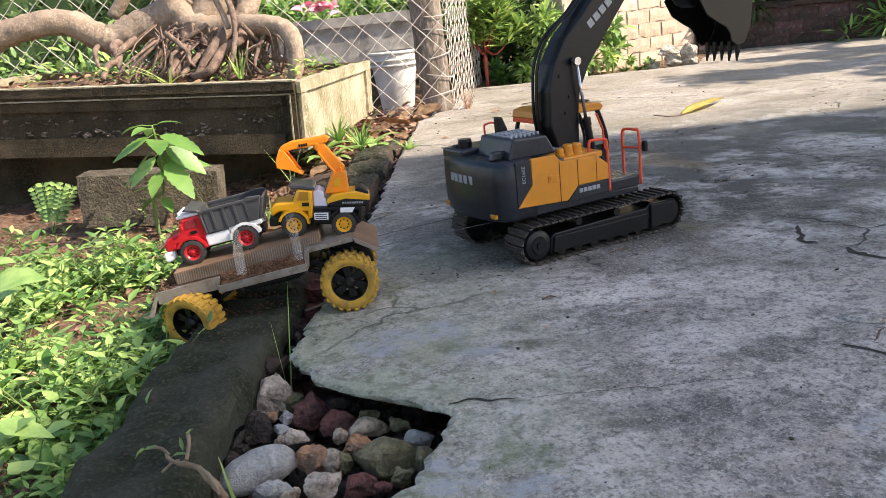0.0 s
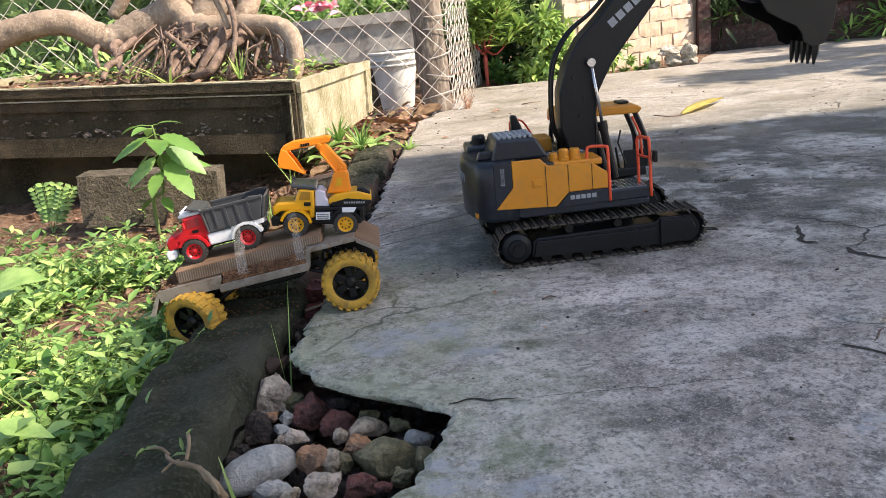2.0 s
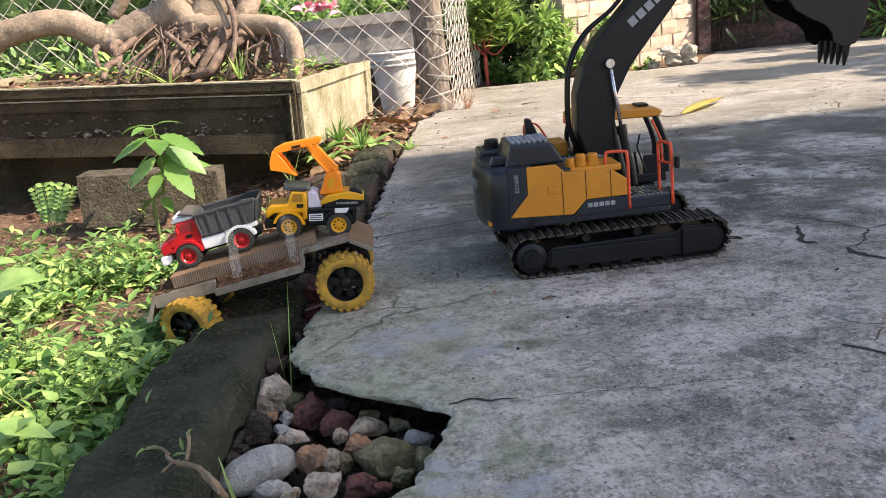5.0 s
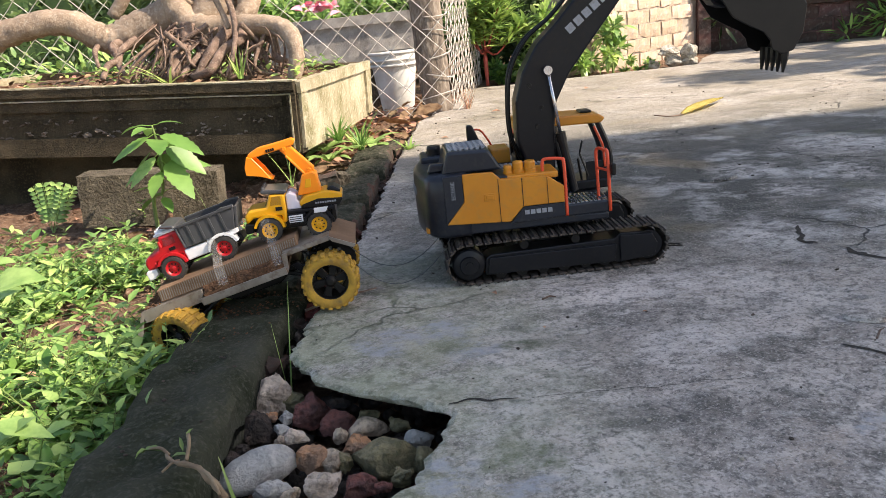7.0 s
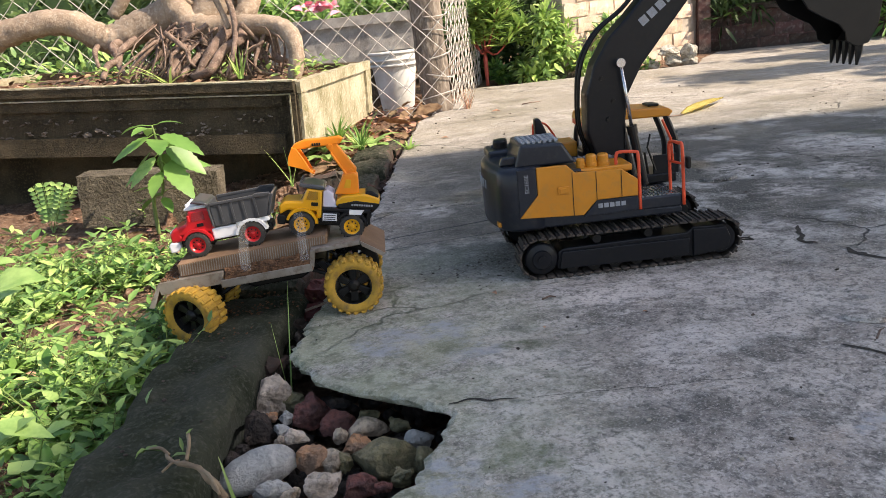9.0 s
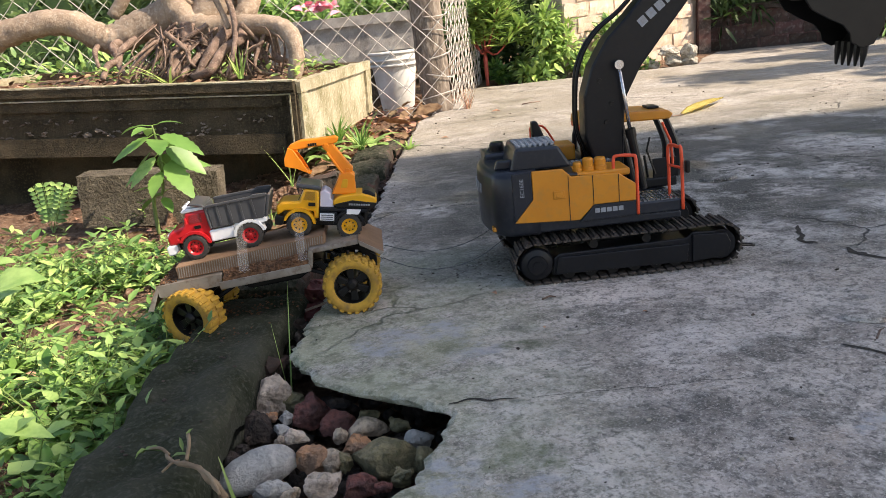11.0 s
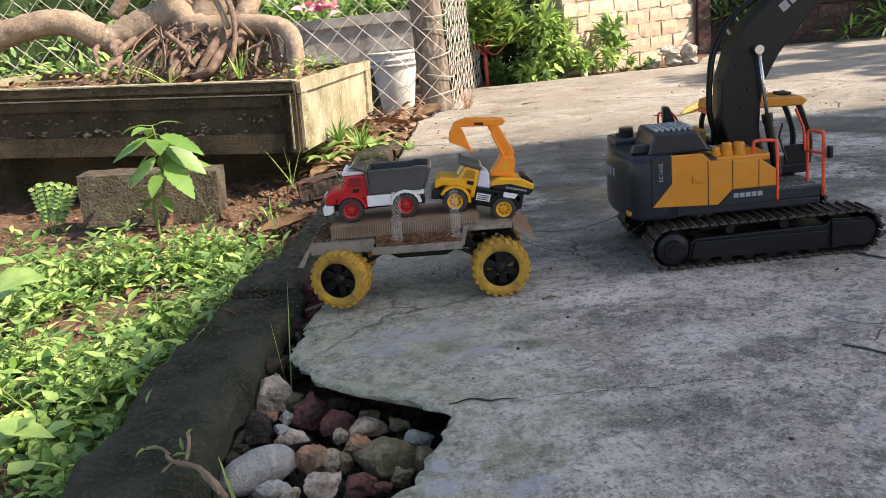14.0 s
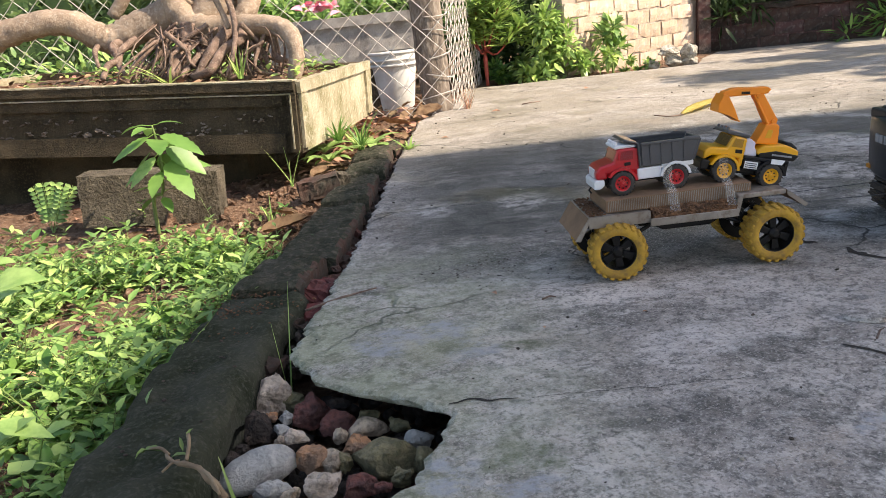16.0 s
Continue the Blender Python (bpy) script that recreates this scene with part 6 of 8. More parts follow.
    for k in range(170):
        y = rnd.uniform(0.72, 2.0)
        x = (kerb_mid(y) + 0.046 + slab_edge(y)) / 2 + rnd.uniform(-0.014, 0.012)
        s = rnd.uniform(0.003, 0.009)
        join(bm, rough_up(stone_bm(s * 1.3, s, s * 0.8, k * 1.3, 1.1, 2), s * 0.35, 0.8 / s, k), pose(x, y, -0.024 + rnd.uniform(-0.012, 0.010), rnd.uniform(0, 90), 0, rnd.uniform(0, 180)))
    tagged(part("gravel", bm, M_KERBF), "crumbled brick and grit in the joint beside the kerb", "gravel", kind="stuff")
    for x, y, z, a, b, c in ((1.045, 3.44, 0.052, 0.050, 0.035, 0.020), (1.125, 3.43, 0.040, 0.034, 0.03, 0.036), (1.06, 3.44, 0.012, 0.040, 0.035, 0.024), (1.13, 3.44, 0.0, 0.035, 0.03, 0.022), (0.97, 3.46, 0.0, 0.03, 0.03, 0.022)):
        tagged(part("rock", stone_bm(a, b, c, x * 9, 0.5, 3), M_SWHITE, at=pose(x, y, z, 10, 0, 20)), "pale rock at the foot of the brick wall", "rock", "rocks by the wall")


# ---------------------------------------------------------------- plants
def rvec(rnd, up=0.3):
    a = rnd.uniform(0, 2 * math.pi)
    return Vector((math.cos(a), math.sin(a), up))


def sprig(V, F, rnd, base, height, n, ll, lw, lean=0.4, droop=0.2):
    """A short stem with leaves in turn round it."""
    top = base + Vector((rnd.uniform(-lean, lean) * height, rnd.uniform(-lean, lean) * height, height))
    a = rnd.uniform(0, 6.28)
    for k in range(n):
        t = (k + 0.6) / n
        p = base.lerp(top, t)
        a += 2.4
        up = 0.9 * t - droop + rnd.uniform(-0.2, 0.3)
        d = Vector((math.cos(a), math.sin(a), up))
        s = rnd.uniform(0.7, 1.15) * (1.15 - 0.45 * t)
        leaf_fan(V, F, p, d, Vector((rnd.uniform(-0.4, 0.4), rnd.uniform(-0.4, 0.4), 1)), ll * s, lw * s, fold=rnd.uniform(0.05, 0.3))
    return top


def stem_into(V, F, a, b, r):
    """A thin three-sided stem from a to b."""
    d = (b - a).normalized()
    u = d.orthogonal().normalized()
    w = d.cross(u)
    i = len(V)
    for p, k in ((a, 1.0), (b, 0.6)):
        for j in range(3):
            ang = 2.094 * j
            V.append(tuple(p + (u * math.cos(ang) + w * math.sin(ang)) * r * k))
    for j in range(3):
        F.append((i + j, i + (j + 1) % 3, i + 3 + (j + 1) % 3, i + 3 + j))


def build_weeds():
    rnd = random.Random(11)
    V, F, V2, F2, VS, FS = [], [], [], [], [], []
    count = 0
    while count < 1500:
        y = rnd.uniform(0.30, 1.62)
        k = kerb_mid(y) - 0.045
        x = k - abs(rnd.gauss(0, 0.36)) - 0.004
        if x < -1.15 or x < -0.62 * y - 0.16:
            continue
        p = Vector((x, y, 0))
        dens = noise.noise(p * 5.5) + 0.7 * noise.noise(p * 14) + 0.30
        if y > 1.12:
            dens -= (y - 1.12) * 1.7
        if x < -0.52 * y - 0.05:
            dens -= 0.12
        if dens < rnd.uniform(-0.1, 0.55):
            continue
        count += 1
        base = Vector((x, y, soil_height(x, y) - 0.002))
        h = rnd.uniform(0.006, 0.042) * (1.0 if rnd.random() < 0.82 else 1.9)
        # trodden low beside the near end of the kerb
        if y < 0.66:
            h *= 0.35
        big = rnd.random()
        ll = rnd.uniform(0.014, 0.026) if big < 0.70 else rnd.uniform(0.026, 0.042)
        tgt = (V, F) if rnd.random() < 0.66 else (V2, F2)
        top = sprig(*tgt, rnd, base, h, rnd.randint(4, 7), ll, ll * rnd.uniform(0.30, 0.52), lean=1.1)
        stem_into(VS, FS, base, top, 0.0008)
        if rnd.random() < 0.35:
            q = top + Vector((rnd.uniform(-0.03, 0.03), rnd.uniform(-0.03, 0.03), rnd.uniform(-0.004, 0.012)))
            stem_into(VS, FS, top, q, 0.0006)
            sprig(V, F, rnd, q, 0.006, 4, ll * 0.8, ll * 0.3)
    tagged(leaf_object("weeds", V, F, M_WEED), "dense bright green broad-leaved weeds covering the bed", "weeds", kind="stuff")
    tagged(leaf_object("weed_tufts", V2, F2, M_LEAF), "darker green weed leaves among the bright ones", "weeds", kind="stuff")
    tagged(leaf_object("weed_stems", VS, FS, M_STEM), "thin pale green weed stems in the bed", "weeds", kind="stuff")
    # dry litter, clods
    V, F = [], []
    for _ in range(700):
        y = rnd.uniform(0.35, 2.1)
        x = kerb_mid(y) - 0.05 - abs(rnd.gauss(0, 0.4))
        if x < -1.3:
            continue
        s = rnd.uniform(0.008, 0.03)
        leaf_fan(V, F, Vector((x, y, soil_height(x, y) + 0.002)), rvec(rnd, rnd.uniform(-0.1, 0.3)), Vector((rnd.uniform(-0.6, 0.6), rnd.uniform(-0.6, 0.6), 1)), s, s * 0.4)
    for _ in range(650):
        x, y = rnd.uniform(-0.34, 0.20), rnd.uniform(2.0, 3.3)
        if x > slab_edge(y) + 0.05:
            continue
        s = rnd.uniform(0.02, 0.06)
        leaf_fan(V, F, Vector((x, y, soil_height(x, y) + 0.006)), rvec(rnd, rnd.uniform(-0.1, 0.5)), Vector((rnd.uniform(-0.8, 0.8), rnd.uniform(-0.8, 0.8), 1)), s, s * 0.45)
    tagged(leaf_object("leaf_litter", V, F, M_DRY), "curled dry brown leaves on the soil", "leaf litter", kind="stuff")
    bm = bmesh.new()
    for k in range(900):
        y = rnd.uniform(0.4, 1.95)
        x = kerb_mid(y) - 0.05 - abs(rnd.gauss(0, 0.30))
        s = rnd.choice((0.002, 0.003, 0.004, 0.006, 0.010)) * (1.0 if y < 1.2 else 1.25)
        clod = stone_bm(s * rnd.uniform(0.9, 1.6), s * rnd.uniform(0.8, 1.2), s * 0.8, k * 1.7, 1.3, 2)
        join(bm, rough_up(clod, s * 0.5, 0.7 / s, k), pose(x, y, soil_height(x, y) + s * 0.2, rnd.uniform(-40, 40), rnd.uniform(-40, 40), rnd.uniform(0, 180)))
    tagged(part("soil_clods", bm, M_SOIL), "crumbly reddish soil clods in the bed", "soil", kind="stuff")


def blade(V, F, rnd, base, direction, length, width, bend):
    """One arching grass blade in four pieces."""
    d = Vector(direction).normalized()
    side = d.cross(Vector((0, 0, 1)))
    side = side.normalized() if side.length > 0.01 else Vector((1, 0, 0))
    i = len(V)
    p = Vector(base)
    n = 5
    for k in range(n + 1):
        t = k / n
        w = width * (1 - t) ** 0.7 * 0.5 + 0.0001
        V.append(tuple(p - side * w))
        V.append(tuple(p + side * w))
        p = p + d * (length / n)
        d = (d + Vector((0, 0, -bend / n)) + Vector((direction[0], direction[1], 0)) * (bend * 0.2 / n)).normalized()
    for k in range(n):
        F.append((i + 2 * k, i + 2 * k + 1, i + 2 * k + 3, i + 2 * k + 2))


def tuft(name, label, base, n, length, width, seed, spread=0.5, bend=0.8, material=None):
    rnd = random.Random(seed)
    V, F = [], []
    for _ in range(n):
        d = rvec(rnd, rnd.uniform(0.8, 2.2)) * 1.0
        d.x *= spread * 2
        d.y *= spread * 2
        blade(V, F, rnd, Vector(base) + Vector((rnd.uniform(-1, 1), rnd.uniform(-1, 1), 0)) * 0.006, d, length * rnd.uniform(0.5, 1), width, bend * rnd.uniform(0.5, 1.4))
    return tagged(leaf_object(name, V, F, material or M_LIME), label, "grass", "grass tufts")


def build_tall_weed():
    """A knee-high weed with large toothed leaves, standing before the cement block."""
    base = Vector((-0.535, 1.483, -0.05))
    pl = thing("tall_weed", "tall green weed with large pointed leaves before the planter", "plant")
    path = smooth_path([base, base + Vector((0.004, 0, 0.08)), (-0.511, 1.480, 0.040), (-0.502, 1.480, 0.114), (-0.506, 1.480, 0.164)], 5)
    part("stalk", tube(path, [0.0042 - 0.0025 * k / len(path) for k in range(len(path))], 7), M_STEM, pl, smooth=True)
    rnd = random.Random(5)
    a = 0.4
    for k, p in enumerate(path[5:]):
        t = k / (len(path) - 6)
        for _ in range(2 if t > 0.45 else 1 if t > 0.15 else 0):
            a += 2.4
            L = (0.096 if t > 0.5 else 0.05) * rnd.uniform(0.75, 1.1) * (1.0 if t < 0.9 else 0.7)
            V, F = [], []
            d = Vector((math.cos(a), math.sin(a) * 0.8, 0.15 - 0.8 * rnd.random() + 0.4 * (t > 0.9)))
            toothed_leaf(V, F, p + d * 0.012, d, Vector((rnd.uniform(-0.4, 0.4), rnd.uniform(-0.4, 0.4) - 0.25, 1)), L * 0.9, L * rnd.uniform(0.32, 0.46), rnd.uniform(0.1, 0.7), rnd.uniform(0.05, 0.3))
            stem_into(V, F, p, p + d * 0.014, 0.0012)
            leaf_object("leaf", V, F, M_WEED if rnd.random() < 0.2 else M_LEAF, pl)
    # the slender ferny weed beside it
    pl2 = thing("ferny_weed", "small weed with paired round leaflets on thin stems", "plant")
    b2 = Vector((-0.80, 1.62, -0.05))
    for j in range(5):
        d = Vector((rnd.uniform(-0.5, 0.5), rnd.uniform(-0.5, 0.5), 1)).normalized()
        V, F = [], []
        stem_into(V, F, b2, b2 + d * 0.11, 0.001)
        for k in range(9):
            for s in (-1, 1):
                side = d.cross(Vector((0, 1, 0))).normalized() * s
                leaf_fan(V, F, b2 + d * (0.03 + 0.009 * k), side + d * 0.4, Vector((0, -1, 0.6)), 0.017, 0.010)
        leaf_object("frond", V, F, M_WEED, pl2)


def build_near_leaves():
    """Large leaves that lean in at the bed's near side."""
    rnd = random.Random(8)
    for lab, pts in (("broad green blades of a plant at the bed's edge", [((-0.483, 0.800, 0.075), (-0.414, 0.800, 0.088), 0.05), ((-0.506, 0.820, 0.048), (-0.452, 0.820, 0.074), 0.035), ((-0.527, 0.900, 0.080), (-0.495, 0.900, 0.082), 0.02)]),
                     ("pale green lance leaves of a low plant in the bed", [((-0.387, 0.600, 0.021), (-0.336, 0.600, 0.004), 0.022), ((-0.395, 0.600, 0.002), (-0.363, 0.600, 0.014), 0.02), ((-0.358, 0.620, -0.004), (-0.329, 0.620, 0.006), 0.016), ((-0.392, 0.600, -0.004), (-0.349, 0.600, 0.025), 0.02)])):
        pl = thing("broad_leaf_plant", lab, "plant")
        for a, b, w in pts:
            a, b = Vector(a), Vector(b)
            V, F = [], []
            leaf_fan(V, F, a, b - a, Vector((rnd.uniform(-0.2, 0.2), -0.3, 1)), (b - a).length, w, fold=0.18, tip=0.3)
            stem_into(V, F, Vector((a.x - 0.02, a.y + 0.01, -0.05)), a, 0.0015)
            leaf_object("leaf", V, F, M_WEED, pl)
    pl = thing("clover", "three-leaved clover at the bed's near edge", "plant")
    c = Vector((-0.348, 0.560, -0.002))
    for k in range(3):
        V, F = [], []
        a = 2.09 * k + 0.5
        d = Vector((math.cos(a), math.sin(a), 0.15))
        leaf_fan(V, F, c, d, Vector((0, -0.3, 1)), 0.013, 0.014, fold=0.12, tip=-0.4)
        leaf_object("leaflet", V, F, M_LIME, pl)
    V, F = [], []
    stem_into(V, F, Vector((c.x - 0.004, c.y, -0.05)), c, 0.0008)
    leaf_object("stalk", V, F, M_STEM, pl)
    # uprooted dead weed lying on the kerb
    pl = thing("uprooted_weed", "withered uprooted weed with a pale brown root", "plant")
    part("root", tube(smooth_path([(-0.168, 0.484, 0.000), (-0.175, 0.485, 0.016), (-0.188, 0.495, 0.022), (-0.206, 0.507, 0.020), (-0.217, 0.522, 0.018)], 4), [0.0028] * 6 + [0.0022] * 6 + [0.0014] * 5, 9, wob=0.8), M_ROOT, pl, smooth=True)
    for a, b, r in (((-0.198, 0.508, 0.020), (-0.201, 0.529, 0.030), 0.0018), ((-0.215, 0.522, 0.018), (-0.236, 0.538, 0.016), 0.0016), ((-0.189, 0.499, 0.020), (-0.165, 0.466, 0.016), 0.0015), ((-0.203, 0.509, 0.020), (-0.216, 0.506, 0.014), 0.0013)):
        a, b = Vector(a), Vector(b)
        part("rootlet", tube(smooth_path([a, a.lerp(b, 0.5) + Vector((0.002, 0, 0.003)), b], 4), r * 0.8, 6), M_ROOT, pl, smooth=True)
    for a, b, w in (((-0.221, 0.528, 0.018), (-0.249, 0.543, 0.014), 0.012), ((-0.236, 0.538, 0.016), (-0.247, 0.530, 0.014), 0.008), ((-0.201, 0.526, 0.028), (-0.197, 0.532, 0.035), 0.006), ((-0.204, 0.521, 0.020), (-0.209, 0.533, 0.030), 0.006), ((-0.213, 0.517, 0.018), (-0.191, 0.508, 0.026), 0.008)):
        a, b = Vector(a), Vector(b)
        V, F = [], []
        leaf_fan(V, F, a, b - a, Vector((0.1, -0.2, 1)), (b - a).length * 0.8, w * 0.5, fold=0.6, tip=1.5)
        leaf_object("leaf", V, F, M_STEM, pl)


def build_tufts():
    rnd = random.Random(2)
    gr = thing("grass_clump", "few long green grass blades beside the broken slab", "grass")
    for top, base, w in (((-0.159, 0.760, 0.063), (-0.168, 0.735, -0.05), 0.0019), ((-0.177, 0.740, 0.029), (-0.170, 0.735, -0.05), 0.0011), ((-0.193, 0.560, -0.009), (-0.186, 0.555, -0.045), 0.0035)):
        V, F = [], []
        b = Vector(base)
        d = Vector(top) - b
        blade(V, F, rnd, b, d, d.length * 1.02, w, 0.06)
        leaf_object("blade", V, F, M_LIME, gr)
    tuft("grass_tuft", "grass tuft growing out of the kerb's end", (-0.168, 1.900, 0.014), 20, 0.12, 0.005, 3, 0.5, 0.8, M_LEAF)
    tuft("grass_tuft", "grass tuft beside the planter's corner", (-0.221, 1.920, 0.037), 20, 0.09, 0.008, 4, 0.5, 0.8, M_LEAF)
    tuft("grass_tuft", "thin grass by the planter's foot", (-0.297, 1.620, -0.003), 4, 0.11, 0.0028, 5, 0.25, 0.3)
    tuft("grass_tuft", "thin grass between kerb and block", (-0.294, 1.350, -0.012), 7, 0.06, 0.003, 6, 0.35, 0.4)
    tuft("grass_tuft", "yellowed grass by the fence post", (0.13, 2.62, -0.01), 22, 0.11, 0.004, 7, 0.3, 0.4, M_DRY)
    tuft("grass_tuft", "bright grass at the slab's corner", (-0.055, 1.920, -0.006), 16, 0.07, 0.008, 8, 0.6, 0.9)
    tuft("grass_tuft", "grass tuft by the planter's side", (-0.20, 2.15, -0.02), 26, 0.10, 0.009, 9)
    for x, y, n in ((-0.24, 1.86, 10), (-0.15, 2.02, 10), (-0.27, 2.0, 9)):
        pl = thing("rosette_weed", "low rosette of toothed green leaves", "plant", "rosette weeds")
        for k in range(n):
            V, F = [], []
            a = 2.4 * k
            toothed_leaf(V, F, Vector((x, y, 0.0)), Vector((math.cos(a), math.sin(a), rnd.uniform(0.3, 1.0))), Vector((0, 0, 1)), rnd.uniform(0.06, 0.10), 0.026, 1.2)
            leaf_object("leaf", V, F, M_WEED, pl)


def leafy_mass(name, label, category, cx, cy, cz, rx, ry, rz, n, ll, lw, material, seed, trunk=None, kind="", parts=1):
    """A crown of single leaves in clumps, uneven in outline."""
    rnd = random.Random(seed)
    pl = thing(name, label, category) if not kind else None
    V, F = [], []
    clumps = [(Vector((cx + rnd.uniform(-1, 1) * rx, cy + rnd.uniform(-1, 1) * ry, cz + rnd.uniform(-1, 1) * rz)), rnd.uniform(0.10, 0.30)) for _ in range(max(3, n // 45))]
    for k in range(n):
        c, s = clumps[k % len(clumps)]
        p = c + Vector((rnd.gauss(0, s), rnd.gauss(0, s), rnd.gauss(0, s))) * min(rx, rz) * 0.9
        d = (p - c).normalized() + Vector((rnd.uniform(-0.6, 0.6), rnd.uniform(-0.6, 0.6), rnd.uniform(-0.5, 0.6)))
        q = rnd.uniform(0.6, 1.2)
        leaf_fan(V, F, p, d, Vector((rnd.uniform(-0.6, 0.6), rnd.uniform(-0.8, 0.4), 1)), ll * q, lw * q, fold=rnd.uniform(0, 0.3))
    ob = leaf_object("crown" if pl else name, V, F, material, pl)
    if kind:
        tagged(ob, label, category, kind=kind)
    if pl and trunk:
        for path, r, m in trunk:
            part("stem", tube(smooth_path(path, 4), r, 7), m, pl, smooth=True)
    return pl


def build_shrubs():
    rnd = random.Random(21)
    # slender shrub with narrow bright leaves on a red stem
    b = Vector((0.266, 3.450, 0.030))
    pl = thing("oleander_shrub", "young shrub with narrow bright leaves on red stems", "shrub")
    tips = []
    for px_, h in ((0.0, 0.27), (0.05, 0.23), (-0.06, 0.22), (0.11, 0.27), (-0.10, 0.26), (0.16, 0.20), (0.02, 0.34), (-0.03, 0.30), (0.08, 0.33)):
        mid = b + Vector((px_ * 0.3, rnd.uniform(-0.04, 0.04), h * 0.45))
        tip = b + Vector((px_, rnd.uniform(-0.06, 0.06), h))
        part("stem", tube(smooth_path([b + Vector((0, 0, -0.04)), b + Vector((0, 0, 0.10)), mid, tip], 4), [0.007] * 4 + [0.0045] * 5 + [0.003] * 4, 7), M_REDSTEM, pl, smooth=True)
        tips.append((mid, tip))
    V, F = [], []
    for mid, tip in tips:
        for k in range(90):
            p = mid.lerp(tip, rnd.uniform(0.25, 1.1)) + Vector((rnd.gauss(0, 0.012), rnd.gauss(0, 0.012), 0))
            d = rvec(rnd, rnd.uniform(-0.2, 0.9))
            leaf_fan(V, F, p, d, Vector((rnd.uniform(-0.4, 0.4), rnd.uniform(-0.4, 0.4), 1)), rnd.uniform(0.07, 0.12), rnd.uniform(0.012, 0.018), tip=0.5)
    leaf_object("crown", V, F, M_LIME, pl)
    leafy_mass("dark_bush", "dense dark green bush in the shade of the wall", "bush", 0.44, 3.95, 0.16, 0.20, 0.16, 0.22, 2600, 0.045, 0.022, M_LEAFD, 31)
    leafy_mass("low_bush", "low leafy bush beside the slab", "bush", 0.44, 3.56, 0.03, 0.13, 0.07, 0.04, 800, 0.035, 0.018, M_LEAF, 32)
    leafy_mass("flowering_bush", "bright green bush beside the brick wall", "bush", 0.52, 3.42, 0.12, 0.10, 0.05, 0.15, 1300, 0.042, 0.018, M_LIME, 33)
    leafy_mass("weed_clump", "bright leafy weeds before the brick wall", "plant", 0.70, 3.40, 0.03, 0.10, 0.04, 0.04, 220, 0.045, 0.018, M_LIME, 34)
    leafy_mass("wall_weed", "tall bright weed growing before the brick wall", "plant", 0.80, 3.43, 0.13, 0.05, 0.03, 0.09, 150, 0.060, 0.024, M_WEED, 35, trunk=[([(0.80, 3.43, -0.03), (0.795, 3.43, 0.08), (0.81, 3.43, 0.20)], 0.005, M_STEM)])
    leafy_mass("ground_cover", "low mixed weeds along the slab's far edge", "weeds", 0.75, 3.50, 0.0, 0.45, 0.06, 0.03, 800, 0.03, 0.014, M_WEED, 36, kind="stuff")
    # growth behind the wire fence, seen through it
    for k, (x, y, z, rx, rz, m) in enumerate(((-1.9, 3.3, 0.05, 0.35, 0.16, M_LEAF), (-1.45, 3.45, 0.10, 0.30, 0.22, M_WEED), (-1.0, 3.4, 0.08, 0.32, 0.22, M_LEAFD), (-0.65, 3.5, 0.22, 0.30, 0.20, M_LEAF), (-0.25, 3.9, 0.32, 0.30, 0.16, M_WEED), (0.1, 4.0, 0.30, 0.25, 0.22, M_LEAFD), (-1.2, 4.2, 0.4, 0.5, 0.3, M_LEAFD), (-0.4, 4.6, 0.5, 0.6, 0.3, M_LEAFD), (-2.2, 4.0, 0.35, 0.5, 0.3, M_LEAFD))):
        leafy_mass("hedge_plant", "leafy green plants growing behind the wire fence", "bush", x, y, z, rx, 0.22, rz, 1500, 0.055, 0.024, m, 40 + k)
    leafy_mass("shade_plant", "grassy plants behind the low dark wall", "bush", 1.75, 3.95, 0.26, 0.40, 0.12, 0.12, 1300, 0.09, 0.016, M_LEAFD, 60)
    leafy_mass("shade_plant", "grassy plants behind the low dark wall", "bush", 2.2, 3.8, 0.16, 0.25, 0.12, 0.15, 900, 0.08, 0.016, M_LEAF, 61)
    leafy_mass("pot_plant", "small green plants in the cement trough", "plant", -0.40, 3.12, 0.36, 0.28, 0.09, 0.04, 700, 0.04, 0.02, M_WEED, 62)
    V, F = [], []
    c = Vector((-0.340, 2.980, 0.364))
    for k in range(34):
        leaf_fan(V, F, c + Vector((rnd.gauss(0, 0.03), rnd.gauss(0, 0.02), rnd.gauss(0, 0.010))), rvec(rnd, 0.3), Vector((rnd.uniform(-1, 1), rnd.uniform(-1, 0.3), 1)), 0.045, 0.034)
    pl = thing("pink_flowers", "crumpled pink flowers in the trough", "flowers")
    leaf_object("petals", V, F, M_PINK, pl)


